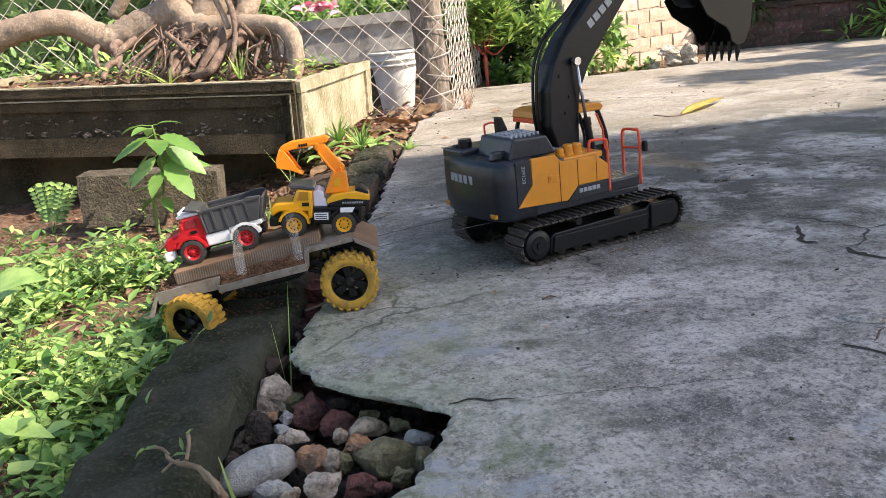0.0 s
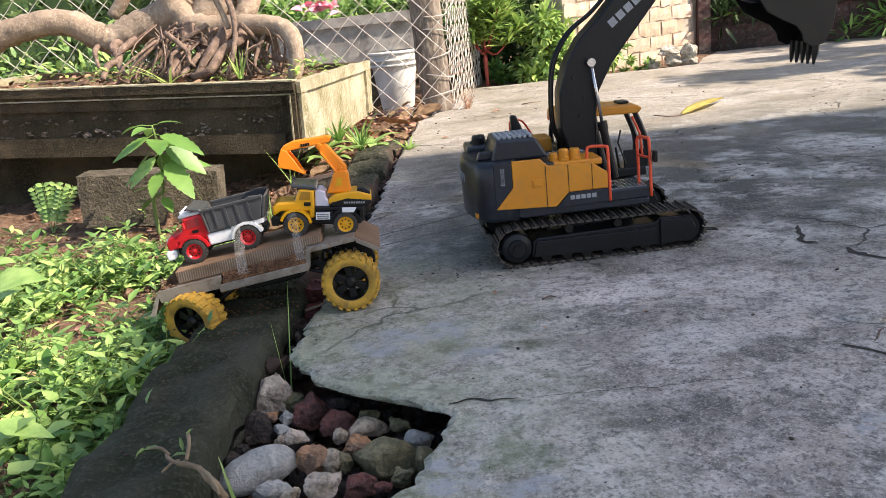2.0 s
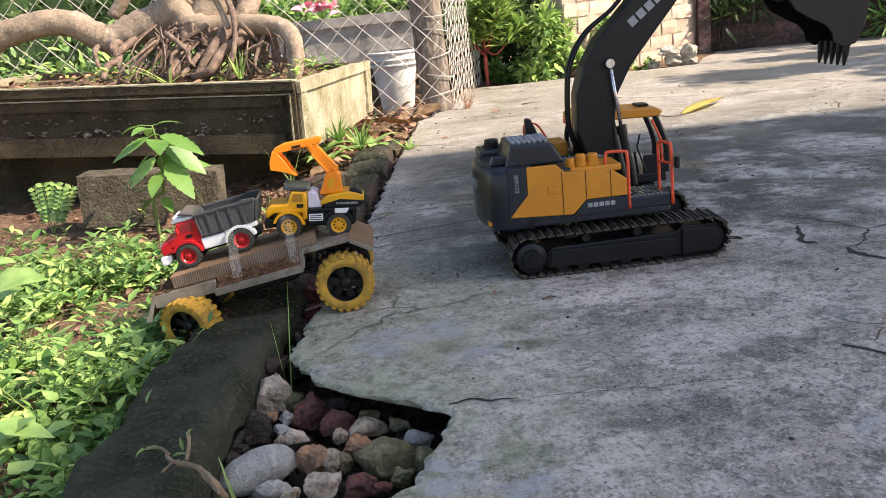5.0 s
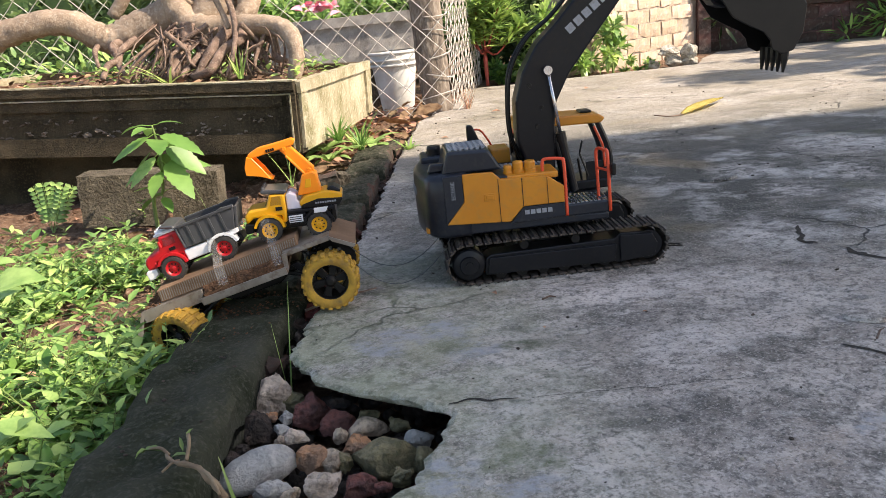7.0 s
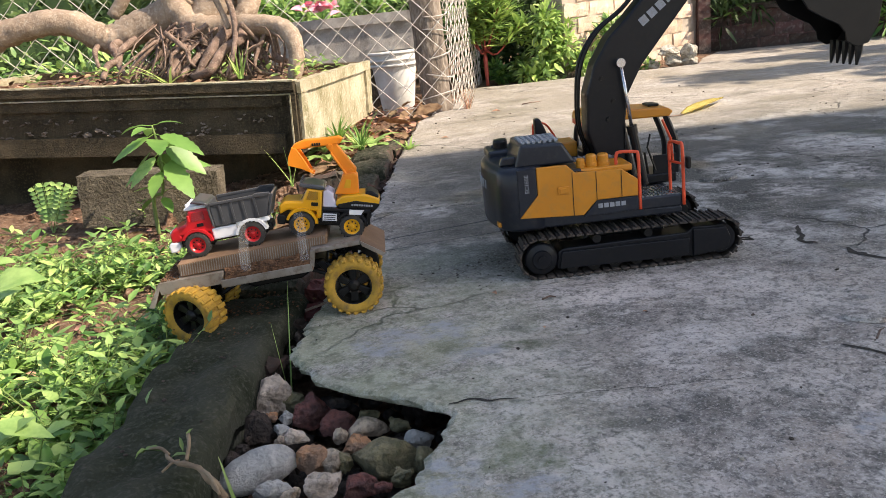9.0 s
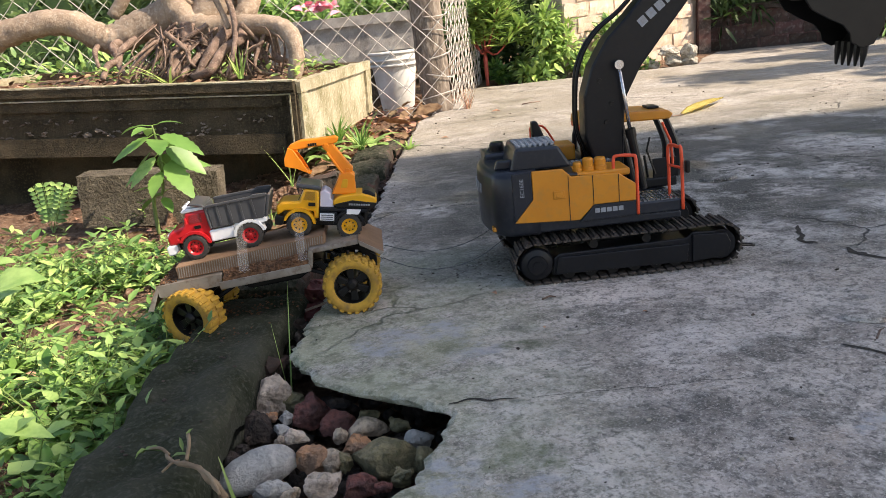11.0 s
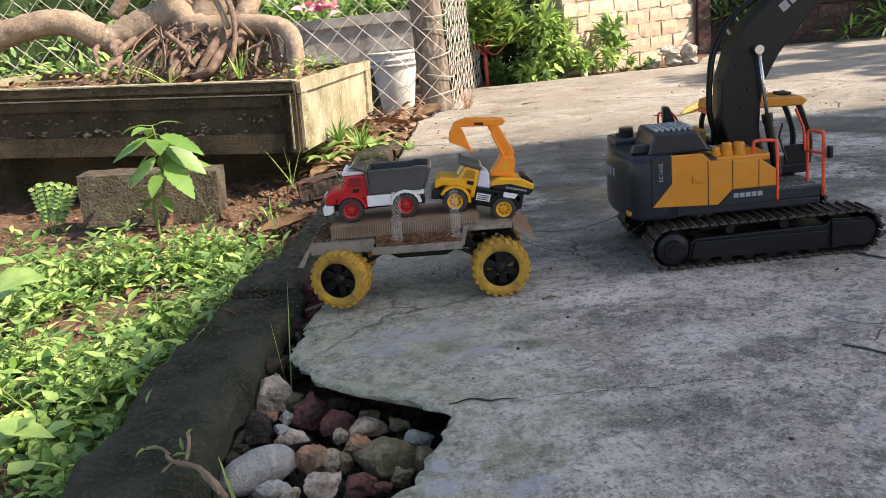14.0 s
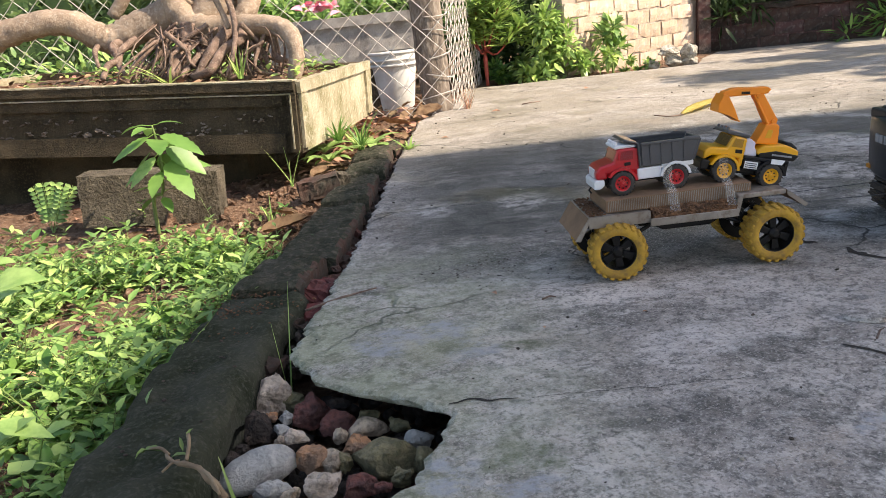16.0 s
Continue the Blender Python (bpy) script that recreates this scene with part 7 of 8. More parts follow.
def build_bonsai():
    """Thick surface roots and a mass of thin aerial roots on the tray."""
    b = thing("bonsai_fig", "old fig bonsai with thick arching roots and thin aerial roots", "bonsai tree")

    def root(pts, r0, r1, m=M_BARK, sides=12, wob=0.22):
        path = smooth_path(pts, 7)
        n = len(path) - 1
        part("root", tube(path, [r0 + (r1 - r0) * k / n for k in range(n + 1)], sides, wob=wob), m, b, smooth=True)

    root([(-1.120, 2.050, 0.309), (-1.037, 2.050, 0.355), (-0.934, 2.050, 0.380), (-0.851, 2.050, 0.378), (-0.790, 2.050, 0.342), (-0.745, 2.050, 0.324), (-0.677, 2.050, 0.347), (-0.601, 2.050, 0.379)], 0.030, 0.034)
    root([(-0.765, 2.050, 0.326), (-0.732, 2.060, 0.336), (-0.672, 2.060, 0.353), (-0.607, 2.060, 0.366), (-0.555, 2.060, 0.414)], 0.030, 0.050)
    root([(-0.588, 2.050, 0.443), (-0.574, 2.030, 0.382), (-0.533, 2.000, 0.339), (-0.455, 1.980, 0.327), (-0.383, 1.950, 0.322), (-0.319, 1.920, 0.313), (-0.286, 1.880, 0.281), (-0.284, 1.860, 0.234), (-0.296, 1.860, 0.197)], 0.036, 0.0150)
    root([(-0.460, 2.060, 0.443), (-0.479, 2.040, 0.386), (-0.516, 2.020, 0.346), (-0.534, 2.000, 0.299)], 0.055, 0.030)
    root([(-0.408, 2.040, 0.437), (-0.402, 2.020, 0.371), (-0.431, 2.000, 0.335)], 0.030, 0.022)
    root([(-0.541, 1.980, 0.340), (-0.557, 1.950, 0.284), (-0.578, 1.900, 0.237), (-0.583, 1.900, 0.230)], 0.020, 0.008, M_BARKD)
    root([(-0.437, 1.960, 0.329), (-0.469, 1.930, 0.295), (-0.495, 1.900, 0.260), (-0.516, 1.880, 0.224)], 0.016, 0.008, M_BARKD)
    root([(-0.407, 1.950, 0.320), (-0.414, 1.920, 0.296), (-0.453, 1.900, 0.275), (-0.480, 1.860, 0.236), (-0.526, 1.880, 0.225)], 0.014, 0.008, M_BARKD)
    root([(-0.435, 1.930, 0.411), (-0.421, 1.920, 0.353), (-0.419, 1.900, 0.309), (-0.426, 1.870, 0.261), (-0.445, 1.860, 0.218)], 0.008, 0.005, M_BARKD)
    root([(-0.469, 1.940, 0.414), (-0.448, 1.930, 0.362), (-0.436, 1.920, 0.323)], 0.007, 0.006, M_BARK)
    root([(-0.385, 1.950, 0.311), (-0.380, 1.940, 0.279), (-0.374, 1.920, 0.246)], 0.012, 0.006, M_BARKD)
    root([(-0.359, 1.950, 0.304), (-0.342, 1.940, 0.277), (-0.341, 1.930, 0.249), (-0.311, 1.900, 0.237)], 0.010, 0.006, M_BARKD)
    root([(-0.725, 2.030, 0.318), (-0.737, 2.000, 0.307), (-0.715, 1.960, 0.281), (-0.734, 1.930, 0.267), (-0.730, 1.880, 0.242)], 0.013, 0.006, M_BARKD)
    root([(-0.781, 2.030, 0.318), (-0.783, 2.000, 0.299), (-0.765, 1.960, 0.266)], 0.008, 0.004, M_BARKD)
    root([(-0.686, 2.020, 0.321), (-0.711, 1.980, 0.299), (-0.709, 1.940, 0.264), (-0.681, 1.900, 0.246)], 0.010, 0.005, M_BARKD)
    root([(-0.511, 1.980, 0.317), (-0.503, 1.950, 0.285), (-0.545, 1.900, 0.240), (-0.554, 1.880, 0.228)], 0.009, 0.005, M_BARKD)
    rnd = random.Random(3)
    for k in range(115):
        s = rnd.uniform(-0.15, 1.12)
        top = Vector((-0.597, 2.000, 0.326)).lerp(Vector((-0.361, 1.960, 0.302)), s) + Vector((rnd.gauss(0, 0.01), rnd.gauss(0, 0.03), rnd.uniform(-0.02, 0.03)))
        bot = Vector((-0.606, 1.900, 0.227)).lerp(Vector((-0.352, 1.900, 0.216)), s) + Vector((rnd.gauss(-0.02, 0.06), abs(rnd.gauss(0, 0.05)), -0.01))
        mid = top.lerp(bot, rnd.uniform(0.3, 0.7)) + Vector((rnd.gauss(0, 0.040), rnd.gauss(-0.008, 0.03), rnd.gauss(0, 0.016)))
        part("aerial_root", tube(smooth_path([top, mid, bot], 4), [q * (1.1 - 0.05 * w_) for q in (rnd.choice((0.0012, 0.0016, 0.002, 0.003, 0.0045, 0.006)),) for w_ in range(9)], 7, wob=0.5), M_BARKD, b, smooth=True)
    tr = smooth_path([(-0.742, 2.200, 0.451), (-0.764, 2.200, 0.418), (-0.794, 2.200, 0.385)], 3)
    part("branch", tube(tr, 0.018, 8), M_BARK, b, smooth=True)
    # litter and small weeds on the tray's soil
    V, F, V2, F2 = [], [], [], []
    o = Vector((-0.273, 1.740, 0.194))
    M = pose(o.x, o.y, o.z, 0, 3.4, -10.5)
    for k in range(170):
        p = M @ Vector((rnd.uniform(-0.85, -0.03), rnd.uniform(0.04, 0.55), -0.004))
        s = rnd.uniform(0.015, 0.045)
        leaf_fan(V, F, p, rvec(rnd, rnd.uniform(0, 0.5)), Vector((rnd.uniform(-0.7, 0.7), rnd.uniform(-0.7, 0.7), 1)), s, s * 0.45)
    tagged(leaf_object("tray_litter", V, F, M_DRY), "curled brown leaves lying on the tray's soil", "leaf litter", kind="stuff")
    for k in range(60):
        p = M @ Vector((rnd.uniform(-0.8, -0.03), rnd.uniform(0.05, 0.55), -0.01))
        sprig(V2, F2, rnd, p, rnd.uniform(0.02, 0.06), 6, 0.03, 0.014)
    tagged(leaf_object("tray_weeds", V2, F2, M_LIME), "small bright weeds sprouting in the tray", "weeds", kind="stuff")
    tuft("grass_tuft", "long grass blades between the bonsai roots", (-0.574, 1.850, 0.215), 8, 0.16, 0.007, 12, 0.9, 0.5)
    tuft("grass_tuft", "thin grass in the bonsai tray", (-0.414, 1.850, 0.211), 8, 0.10, 0.005, 13, 0.3, 0.3)


build_stones()
build_weeds()
build_tall_weed()
build_near_leaves()
build_tufts()
build_shrubs()
build_bonsai()


# ---------------------------------------------------------------- small things
def build_tape():
    """Clear tape strips that hold the little trucks down; each rides with the trailer."""
    strips = []
    for x, w in ((-0.022, 0.011), (0.042, 0.010)):
        tp = thing("clear_tape", "strip of clear sticky tape over the toy trucks", "tape", "tape strips")
        pts = [(-0.0505, 0.070), (-0.040, 0.0900), (-0.0262, 0.098), (-0.0250, 0.118)]
        bm = bmesh.new()
        a = [bm.verts.new((x - w / 2, y, z)) for y, z in pts]
        b = [bm.verts.new((x + w / 2, y, z)) for y, z in pts]
        for i in range(len(pts) - 1):
            bm.faces.new((a[i], b[i], b[i + 1], a[i + 1]))
        bmesh.ops.solidify(bm, geom=list(bm.faces), thickness=0.0003)
        part("strip", bm, M_TAPE, tp)
        strips.append(tp)
    return strips


def build_tow():
    out = []
    for side in (-1, 1):
        wire = thing("tow_wire", "thin dark tow wire between trailer and excavator", "wire", "tow wires")
        link = finish(tube([(-0.0006, 0, 0), (0.181 / 12 + 0.0006, 0, 0)], 0.0005, 6), "link", M_GREYP, True)
        pieces = []
        for _ in range(12):
            ob = new("link", link)
            ob.parent = wire
            pieces.append(ob)
        out.append((side, pieces))
    return out


def build_litter():
    rnd = random.Random(77)
    # fallen yellow leaf, curled up at its edges
    pl = thing("yellow_leaf", "fallen yellow leaf lying on the cement slab", "leaf")
    a, b = Vector((0.628, 1.975, 0.004)), Vector((0.792, 2.143, 0.012))
    d = b - a
    side = Vector((d.y, -d.x, 0)).normalized()
    bm = bmesh.new()
    rows = []
    for k in range(13):
        t = k / 12
        w = 0.019 * math.sin(math.pi * min(1, t * 0.94 + 0.05)) ** 0.8 + 0.001
        rows.append([bm.verts.new(a + d * t + side * (w * s) + Vector((0, 0, abs(s) ** 1.6 * w * 0.45 + 0.004 * noise.noise(Vector((t * 6, s * 2, 1))) - 0.002 * math.sin(math.pi * t)))) for s in (-1, -0.6, -0.2, 0.2, 0.6, 1)])
    for A, B in zip(rows, rows[1:]):
        for k in range(5):
            bm.faces.new((A[k], A[k + 1], B[k + 1], B[k]))
    bmesh.ops.solidify(bm, geom=list(bm.faces), thickness=0.0006)
    part("blade", bm, M_YLEAF, pl, smooth=True)
    part("stalk", tube(smooth_path([a, a - d.normalized() * 0.03 + Vector((-0.015, 0, 0.002)), a - d.normalized() * 0.03 + Vector((-0.05, 0.02, 0.006))], 4), 0.0016, 6), M_BARKD, pl, smooth=True)
    # twigs
    for p, q, r in (((-0.165, 0.862, -0.004), (-0.083, 0.892, 0.004), 0.0017), ((0.205, 0.935, 0.002), (0.23, 0.945, 0.002), 0.001), ((0.36, 0.62, 0.002), (0.375, 0.635, 0.004), 0.001), ((0.30, 2.55, 0.003), (0.36, 2.57, 0.003), 0.002), ((0.10, 0.80, 0.002), (0.115, 0.803, 0.002), 0.0012)):
        p, q = Vector(p), Vector(q)
        tagged(part("twig", tube([p, p.lerp(q, 0.5) + Vector((0.001, 0.003, 0.001)), q], [r, r * 0.9, r * 0.5], 6), M_BARKD, smooth=True), "short dark twig lying on the slab", "twig", "twigs on the slab")
    for x, y, s in ((0.050, 0.840, 0.012), (0.09, 0.72, 0.006), (0.395, 0.585, 0.009), (0.22, 2.45, 0.03), (0.55, 2.8, 0.03), (0.045, 2.02, 0.02), (0.19, 0.735, 0.005)):
        V, F = [], []
        leaf_fan(V, F, Vector((x, y, 0.002)), rvec(rnd, 0.1), Vector((rnd.uniform(-0.5, 0.5), -0.2, 1)), s, s * 0.45, fold=0.3)
        tagged(leaf_object("dry_leaf", V, F, M_DRY), "scrap of dry brown leaf on the slab", "leaf", "leaf scraps on the slab")
    # grit
    bm = bmesh.new()
    for k in range(240):
        y = rnd.uniform(0.42, 2.6)
        x = rnd.uniform(slab_edge(y) + 0.01, 0.62 * y + 0.05)
        s = rnd.choice((0.0006, 0.0007, 0.0009, 0.0012, 0.0019)) * (0.8 + 0.25 * y)
        join(bm, stone_bm(s * 1.3, s, s * 0.7, k, 0.5, 1), pose(x, y, s * 0.4, 0, 0, rnd.uniform(0, 180)))
    for k in range(80):
        a_ = rnd.uniform(0, 6.28)
        x, y = 0.06 + rnd.gauss(0, 0.05), 0.93 + rnd.gauss(0, 0.04)
        s = rnd.uniform(0.0005, 0.0013)
        join(bm, stone_bm(s * 1.3, s, s * 0.7, k, 0.5, 1), pose(x, y, s * 0.4))
    tagged(part("grit", bm, M_SDARK), "dark grit and crumbs scattered over the slab", "grit", kind="stuff")
    bm = bmesh.new()
    for k in range(130):
        y = rnd.uniform(0.42, 2.4)
        x = rnd.uniform(slab_edge(y) + 0.01, 0.62 * y + 0.05)
        s = rnd.choice((0.0006, 0.0008, 0.0010, 0.0019)) * (0.8 + 0.2 * y)
        join(bm, stone_bm(s * 1.3, s, s * 0.6, k, 0.5, 1), pose(x, y, s * 0.3, 0, 0, rnd.uniform(0, 180)))
    tagged(part("chips", bm, M_SWHITE), "pale cement chips scattered over the slab", "grit", kind="stuff")
    bm = bmesh.new()
    for k in range(60):
        y = rnd.uniform(0.45, 1.2)
        x = kerb_mid(y) + rnd.uniform(-0.045, 0.04)
        s = rnd.uniform(0.0008, 0.0022)
        join(bm, stone_bm(s * 1.3, s, s * 0.7, k, 0.5, 1), pose(x, y, 0.006))
    tagged(part("kerb_crumbs", bm, M_SDARK), "dirt crumbs lying on the kerb", "grit", kind="stuff")
    bm = bmesh.new()
    for k in range(380):
        x, y = -0.235 + rnd.gauss(0, 0.030), 0.865 + rnd.gauss(0, 0.045)
        s = rnd.uniform(0.0004, 0.0017)
        join(bm, stone_bm(s * 1.2, s, s * 0.7, k, 0.5, 1), pose(x, y, 0.003 + rnd.uniform(0, 0.003)))
    tagged(part("spilled_soil", bm, M_DIRT), "reddish soil crumbs spilled on the kerb", "soil", kind="stuff")
    # flaked patch of the slab
    for x, y, r in ((0.392, 0.672, 0.034), (0.457, 1.264, 0.032)):
        bm = bmesh.new()
        ring = [bm.verts.new((x + r * (1 + 0.35 * noise.noise(Vector((math.cos(t), math.sin(t), x * 9)))) * math.cos(t), y + 0.5 * r * (1 + 0.4 * noise.noise(Vector((math.cos(t) * 2, math.sin(t) * 2, x)))) * math.sin(t), 0.0005)) for t in np.linspace(0, 6.2, 30)]
        f = bm.faces.new(ring)
        up = bmesh.ops.extrude_face_region(bm, geom=[f])
        for v in up["geom"]:
            if isinstance(v, bmesh.types.BMVert):
                v.co = Vector((x + (v.co.x - x) * 0.93, y + (v.co.y - y) * 0.93, 0.0045))
        tagged(part("cement_flake", bm, M_SLAB), "raised flake of newer cement on the slab", "cement patch", "cement flakes", "structure")


def build_branches():
    """An unseen tree added beside the yard; its boughs dapple the slab's far side."""
    pl = thing("unseen_tree", "leafy tree added out of view beside the yard", "tree")
    root = Vector((4.6, 2.3, -0.05))
    crown = Vector((4.3, 2.35, 2.3))
    part("trunk", tube(smooth_path([root, root + Vector((0.05, 0, 0.9)), crown, crown + Vector((0.1, 0.1, 0.7))], 5), [0.13 - 0.005 * k for k in range(16)], 12, wob=0.15), M_BARK, pl, smooth=True)
    for x, y, rx, ry, n, seed in ((1.35, 2.72, 0.42, 0.07, 420, 81), (1.75, 3.15, 0.40, 0.05, 300, 82), (1.75, 2.35, 0.35, 0.10, 300, 83), (1.95, 4.0, 0.55, 0.16, 900, 84)):
        rnd = random.Random(seed)
        c = Vector((x, y, 0)) + SUN_DIR * (2.0 / SUN_DIR.z)
        part("limb", tube(smooth_path([crown, crown.lerp(c, 0.5) + Vector((0, 0, 0.12)), c + Vector((rx, 0, 0.05)), c - Vector((rx, 0, 0.05))], 5), [0.05 - 0.0028 * k for k in range(16)], 8), M_BARK, pl, smooth=True)
        V, F = [], []
        for _ in range(n):
            p = c + Vector((rnd.uniform(-rx, rx), rnd.gauss(0, ry), rnd.gauss(0, 0.05)))
            leaf_fan(V, F, p, rvec(rnd, rnd.uniform(-0.5, 0.3)), Vector((rnd.uniform(-0.5, 0.5), rnd.uniform(-0.5, 0.5), 1)), 0.11, 0.055)
        leaf_object("crown", V, F, M_LEAF, pl)


def build_kerbside():
    """A brick fragment, curled dead leaves and a torn wire bit beside the kerb and on the slab."""
    bm = rough_up(rough_up(grid_box(-0.040, 0.040, -0.018, 0.018, -0.020, 0.016, 0.007), 0.005, 45, 2), 0.0022, 180, 6)
    tagged(part("brick_fragment", bm, M_KERBF, at=pose(-0.232, 1.560, 0.004, 4, -6, 12)), "broken brown brick half-sunk beside the kerb", "brick")
    bm = rough_up(rough_up(grid_box(-0.012, 0.012, -0.014, 0.014, -0.016, 0.013, 0.006), 0.005, 60, 5), 0.002, 180, 1)
    tagged(part("brick_fragment", bm, M_BLOCK, at=pose(-0.186, 1.585, 0.006, 4, 10, 30)), "pale broken brick end beside the kerb", "brick")
    for x, y, z, length, wide, turn, tilt in ((-0.262, 1.330, -0.020, 0.085, 0.036, 24, 16), (-0.285, 1.440, -0.022, 0.055, 0.026, 150, 10), (-0.245, 1.70, 0.0, 0.06, 0.03, 60, 14), (0.005, 2.50, 0.01, 0.10, 0.05, 35, 24), (-0.10, 2.40, 0.0, 0.09, 0.04, 160, 12), (-0.55, 1.40, -0.03, 0.05, 0.025, 10, 10)):
        bm = bmesh.new()
        rows = []
        for k in range(11):
            t = k / 10
            w = wide * 0.5 * math.sin(math.pi * min(1, 0.06 + 0.94 * t)) ** 0.7 + 0.0006
            rows.append([bm.verts.new((length * (t - 0.5), w * q, 0.7 * w * abs(q) ** 1.5 + 0.25 * length * (t - 0.5) ** 2 + 0.12 * wide * noise.noise(Vector((t * 5, q * 2, x * 9))))) for q in (-1, -0.6, -0.2, 0.2, 0.6, 1)])
        for A, B in zip(rows, rows[1:]):
            for k in range(5):
                bm.faces.new((A[k], A[k + 1], B[k + 1], B[k]))
        bmesh.ops.solidify(bm, geom=list(bm.faces), thickness=0.0005)
        tagged(part("curled_leaf", bm, M_DRY, smooth=True, at=pose(x, y, z + 0.004, tilt, -8, turn)), "large curled dead brown leaf on the soil", "leaf", "curled dead leaves")
    # soil heaped up at the planter's foot
    heap = bmesh.new()
    rnd = random.Random(91)
    for k in range(260):
        x, y = -0.265 + rnd.gauss(0, 0.040), 1.52 + rnd.gauss(0, 0.13)
        if x > kerb_mid(y) - 0.048:
            continue
        s = rnd.uniform(0.003, 0.013)
        join(heap, rough_up(stone_bm(s * 1.3, s, s * 0.8, k * 2.1, 1.2, 2), s * 0.4, 0.7 / s, k), pose(x, y, soil_height(x, y) + rnd.uniform(0, 0.016), rnd.uniform(-40, 40), 0, rnd.uniform(0, 180)))
    tagged(part("soil_heap", heap, M_SOIL), "broken soil and crumbs heaped beside the kerb", "soil", kind="stuff")


TAPES = build_tape()
TOW = build_tow()
build_litter()
build_kerbside()
build_branches()


# ---------------------------------------------------------------- what moves
# seconds, x, y, yaw of the excavator on the slab
EXCAVATOR_ROWS = [(0.0, 0.173, 1.047, 26.2), (0.5, 0.168, 1.033, 10.9), (1.0, 0.152, 1.034, -1.0), (1.5, 0.179, 1.025, 2.1), (2.0, 0.191, 1.010, 2.7), (2.5, 0.200, 0.999, 2.6), (3.0, 0.206, 0.981, 2.4), (3.5, 0.209, 0.972, 2.4), (4.0, 0.211, 0.965, 2.0), (5.2, 0.200, 0.964, 2.1),
                  (6.5, 0.159, 0.964, 2.3), (7.0, 0.131, 0.963, 2.1), (7.5, 0.100, 0.965, 2.5), (8.0, 0.153, 0.964, 2.5), (8.5, 0.212, 0.963, 1.9), (9.0, 0.214, 0.956, 1.9), (10.2, 0.216, 0.944, 1.4), (11.5, 0.179, 0.934, 1.0), (12.0, 0.128, 0.937, 1.4), (12.5, 0.136, 0.939, 1.8),
                  (13.0, 0.207, 0.938, 0.5), (13.5, 0.283, 0.938, -1.4), (14.0, 0.366, 0.934, -1.8), (14.5, 0.447, 0.930, -2.2), (15.0, 0.529, 0.926, -2.9), (15.5, 0.612, 0.922, -3.3), (16.0, 0.694, 0.918, -3.5)]
# seconds, x, y, z, yaw, nose-up pitch of the trailer, and the steer of its rear wheels
TRAILER_ROWS = [(0.0, -0.1934, 0.884, -0.0110, 4.4, 7.3, 26), (0.5, -0.1967, 0.884, -0.0120, 4.5, 8.8, 26), (1.0, -0.1981, 0.884, -0.0122, 4.7, 9.7, 26), (1.5, -0.1934, 0.884, -0.0110, 4.4, 7.3, 26), (2.0, -0.1918, 0.885, -0.0108, 3.8, 7.1, 26), (4.0, -0.1918, 0.885, -0.0112, 3.8, 6.6, 26),
                (5.2, -0.1990, 0.886, -0.0140, 4.0, 9.5, 26), (6.3, -0.2090, 0.888, -0.0175, 4.3, 13.8, 26), (8.0, -0.2090, 0.888, -0.0175, 4.3, 13.8, 26), (8.2, -0.2090, 0.888, -0.0175, 4.3, 13.8, 26), (8.3, -0.2010, 0.883, -0.0125, 3.9, 8.8, 26), (8.4, -0.1925, 0.879, -0.0088, 3.5, 5.2, 26), (8.5, -0.1906, 0.877, -0.0079, 3.3, 4.4, 26), (9.0, -0.1898, 0.877, -0.0071, 3.1, 3.7, 26), (10.2, -0.1900, 0.877, -0.0075, 3.6, 4.2, 26), (11.3, -0.1930, 0.877, -0.0085, 4.0, 5.2, 26), (11.4, -0.1960, 0.8765, -0.0112, 4.4, 8.2, 26),
                (11.5, -0.1984, 0.876, -0.0141, 4.8, 10.9, 26), (12.5, -0.1989, 0.876, -0.0140, 4.8, 10.7, 26), (12.8, -0.1985, 0.876, -0.0138, 4.8, 10.6, 26), (13.0, -0.1962, 0.875, -0.0101, 4.4, 7.8, 26), (13.1, -0.1930, 0.874, -0.001, 4.0, 2.0, 26), (13.2, -0.1865, 0.874, 0.0077, 3.4, -3.8, 26), (13.3, -0.1700, 0.874, 0.0117, 2.6, -5.2, 25), (13.4, -0.1500, 0.874, 0.0122, 1.8, -5.9, 25), (13.5, -0.1269, 0.874, 0.0105, 1.0, -6.4, 24), (13.6, -0.1065, 0.876, 0.0068, 0.5, -4.3, 22), (14.0, -0.0273, 0.8866, 0.0024, -0.8, -1.8, 14), (14.5, 0.0430, 0.8920, 0.0, 0.2, 0.0, 12), (15.0, 0.1204, 0.8950, 0.0, 1.2, 0.3, 10), (15.5, 0.1990, 0.8950, 0.0, 2.0, 0.0, 8), (16.0, 0.2797, 0.8970, 0.0, 1.9, 0.0, 8)]


def at_time(rows, t):
    """Linear look-up of a row's values at t."""
    return [float(np.interp(t, [r[0] for r in rows], [r[k] for r in rows])) for k in range(1, len(rows[0]))]


def excavator_pose(v):
    return pose(v[0], v[1], 0, 0, 0, v[2])


def trailer_pose(v):
    return pose(v[0], v[1], v[2], 0, 0, v[3]) @ pose(0, 0, 0, 0, -v[4], 0)


TOW_LENGTH = 0.181


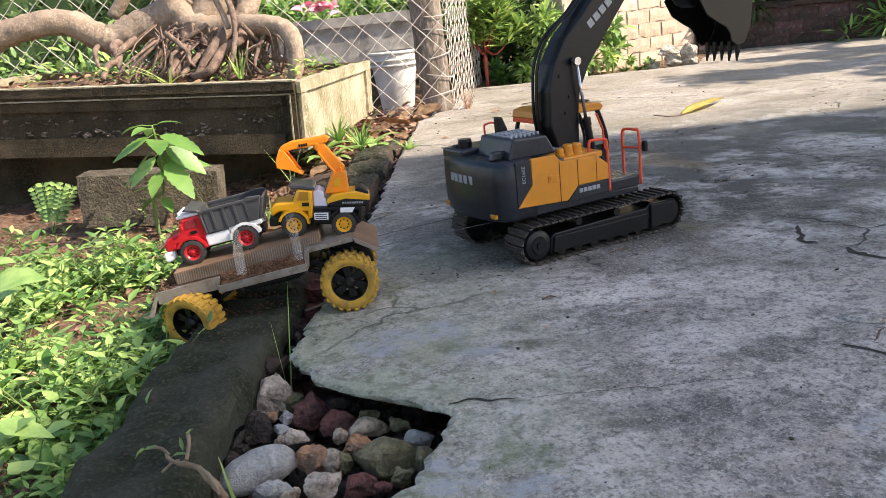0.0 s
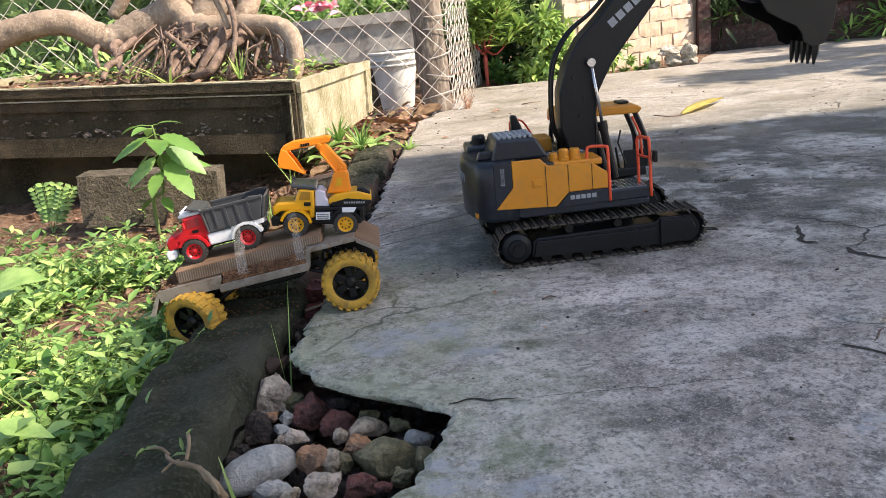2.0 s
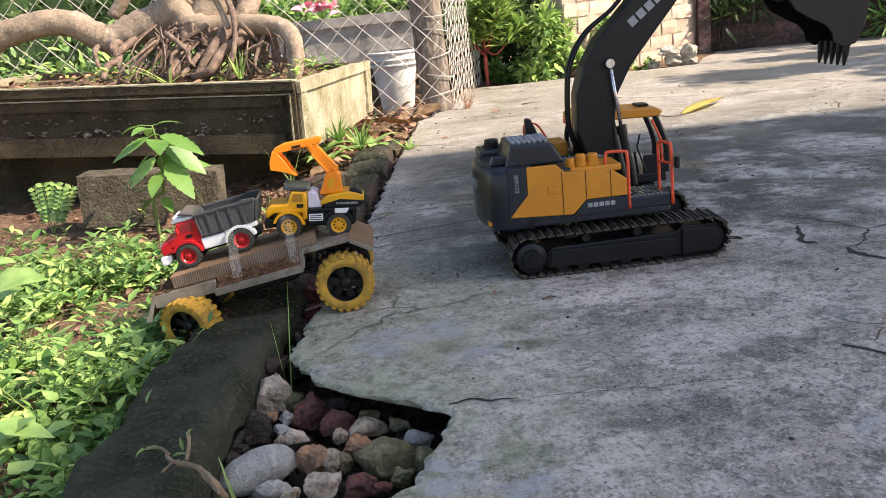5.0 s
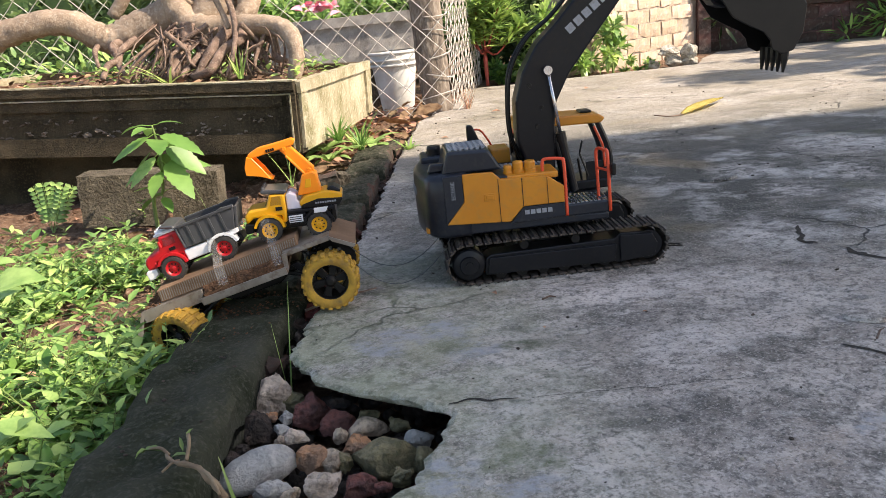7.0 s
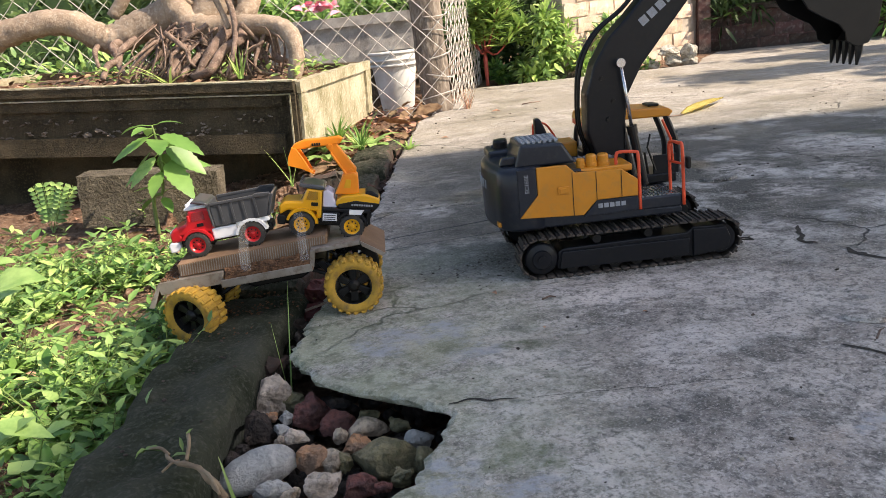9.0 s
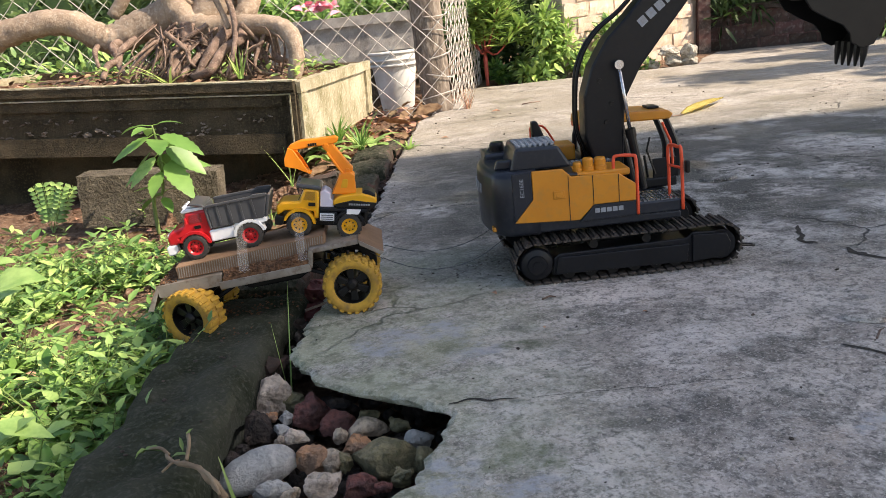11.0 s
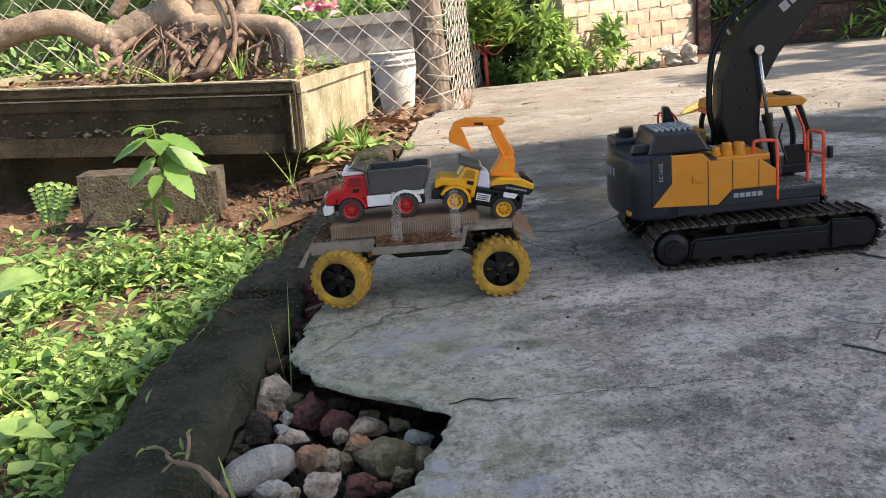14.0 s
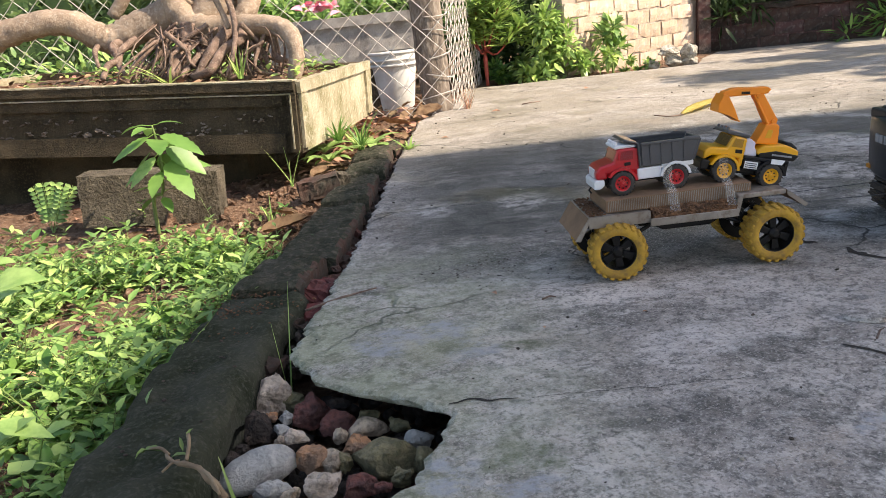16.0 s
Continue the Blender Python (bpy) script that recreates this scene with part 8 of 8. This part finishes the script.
def wire_line(a, b, length, n, side):
    """n equal links of a wire from a to b: straight when taut, lying on the slab in a loose curve when slack."""
    best = None
    for k in range(60):
        sag = 0.0025 * k
        pts = []
        for i in range(n + 1):
            s = i / n
            p = a.lerp(b, s)
            h = 4 * s * (1 - s)
            p = p + Vector((0, -0.35 * sag * h, -sag * h))
            p.z = max(p.z, 0.003)
            pts.append(p)
        total = sum((q - p).length for p, q in zip(pts, pts[1:]))
        if best is None or abs(total - length) < best[0]:
            best = (abs(total - length), pts)
    # links of equal length laid along the curve, from the excavator's end
    step = length / n
    out = [best[1][-1]]
    for p in reversed(best[1][:-1]):
        d = (p - out[-1]).normalized()
        out.append(out[-1] + d * step)
    return out[::-1]


def motions():
    walk(excavator, [(r[0], excavator_pose(r[1:])) for r in EXCAVATOR_ROWS])
    rows = [(r[0], trailer_pose(r[1:])) for r in TRAILER_ROWS]
    walk(trailer, rows)
    walk(dump_truck, [(t, m @ DUMP_AT) for t, m in rows])
    walk(digger_truck, [(t, m @ DIGGER_AT) for t, m in rows])
    for strip in TAPES:
        walk(strip, rows)
    # wheels roll by the way the trailer has gone
    for wheel, x, side, axle in WHEELS:
        keys = []
        for k in range(81):
            t = 0.2 * k
            v = at_time(TRAILER_ROWS, t)
            roll = math.degrees((v[0] + 0.1934) / 0.0325)
            keys.append((t, pose(x, side * 0.047, 0.0325, 0, 0, -v[5] if axle == "rear" else 0) @ pose(0, 0, 0, 0, roll, 0)))
        walk(wheel, keys)
    # tow wires: rigid pieces between the trailer's nose and the excavator's tail, sagging to the slab when slack
    n = len(TOW[0][1])
    times = sorted({r[0] for r in EXCAVATOR_ROWS} | {r[0] for r in TRAILER_ROWS} | {0.25, 0.75, 1.25, 6.75, 7.25, 7.75, 8.25, 11.75, 12.25, 12.75, 13.25})
    for side, pieces in TOW:
        keys = [[] for _ in pieces]
        for t in times:
            a = trailer_pose(at_time(TRAILER_ROWS, t)) @ Vector((0.108, side * 0.022, 0.056))
            b = excavator_pose(at_time(EXCAVATOR_ROWS, t)) @ Vector((-0.118, side * 0.032, 0.050))
            chain = wire_line(a, b, TOW_LENGTH, n, side)
            for k in range(n):
                p, q = chain[k], chain[k + 1]
                m = (q - p).to_track_quat("X", "Z").to_matrix().to_4x4()
                m.translation = p
                keys[k].append((t, m))
        for piece, rows in zip(pieces, keys):
            walk(piece, rows)


motions()
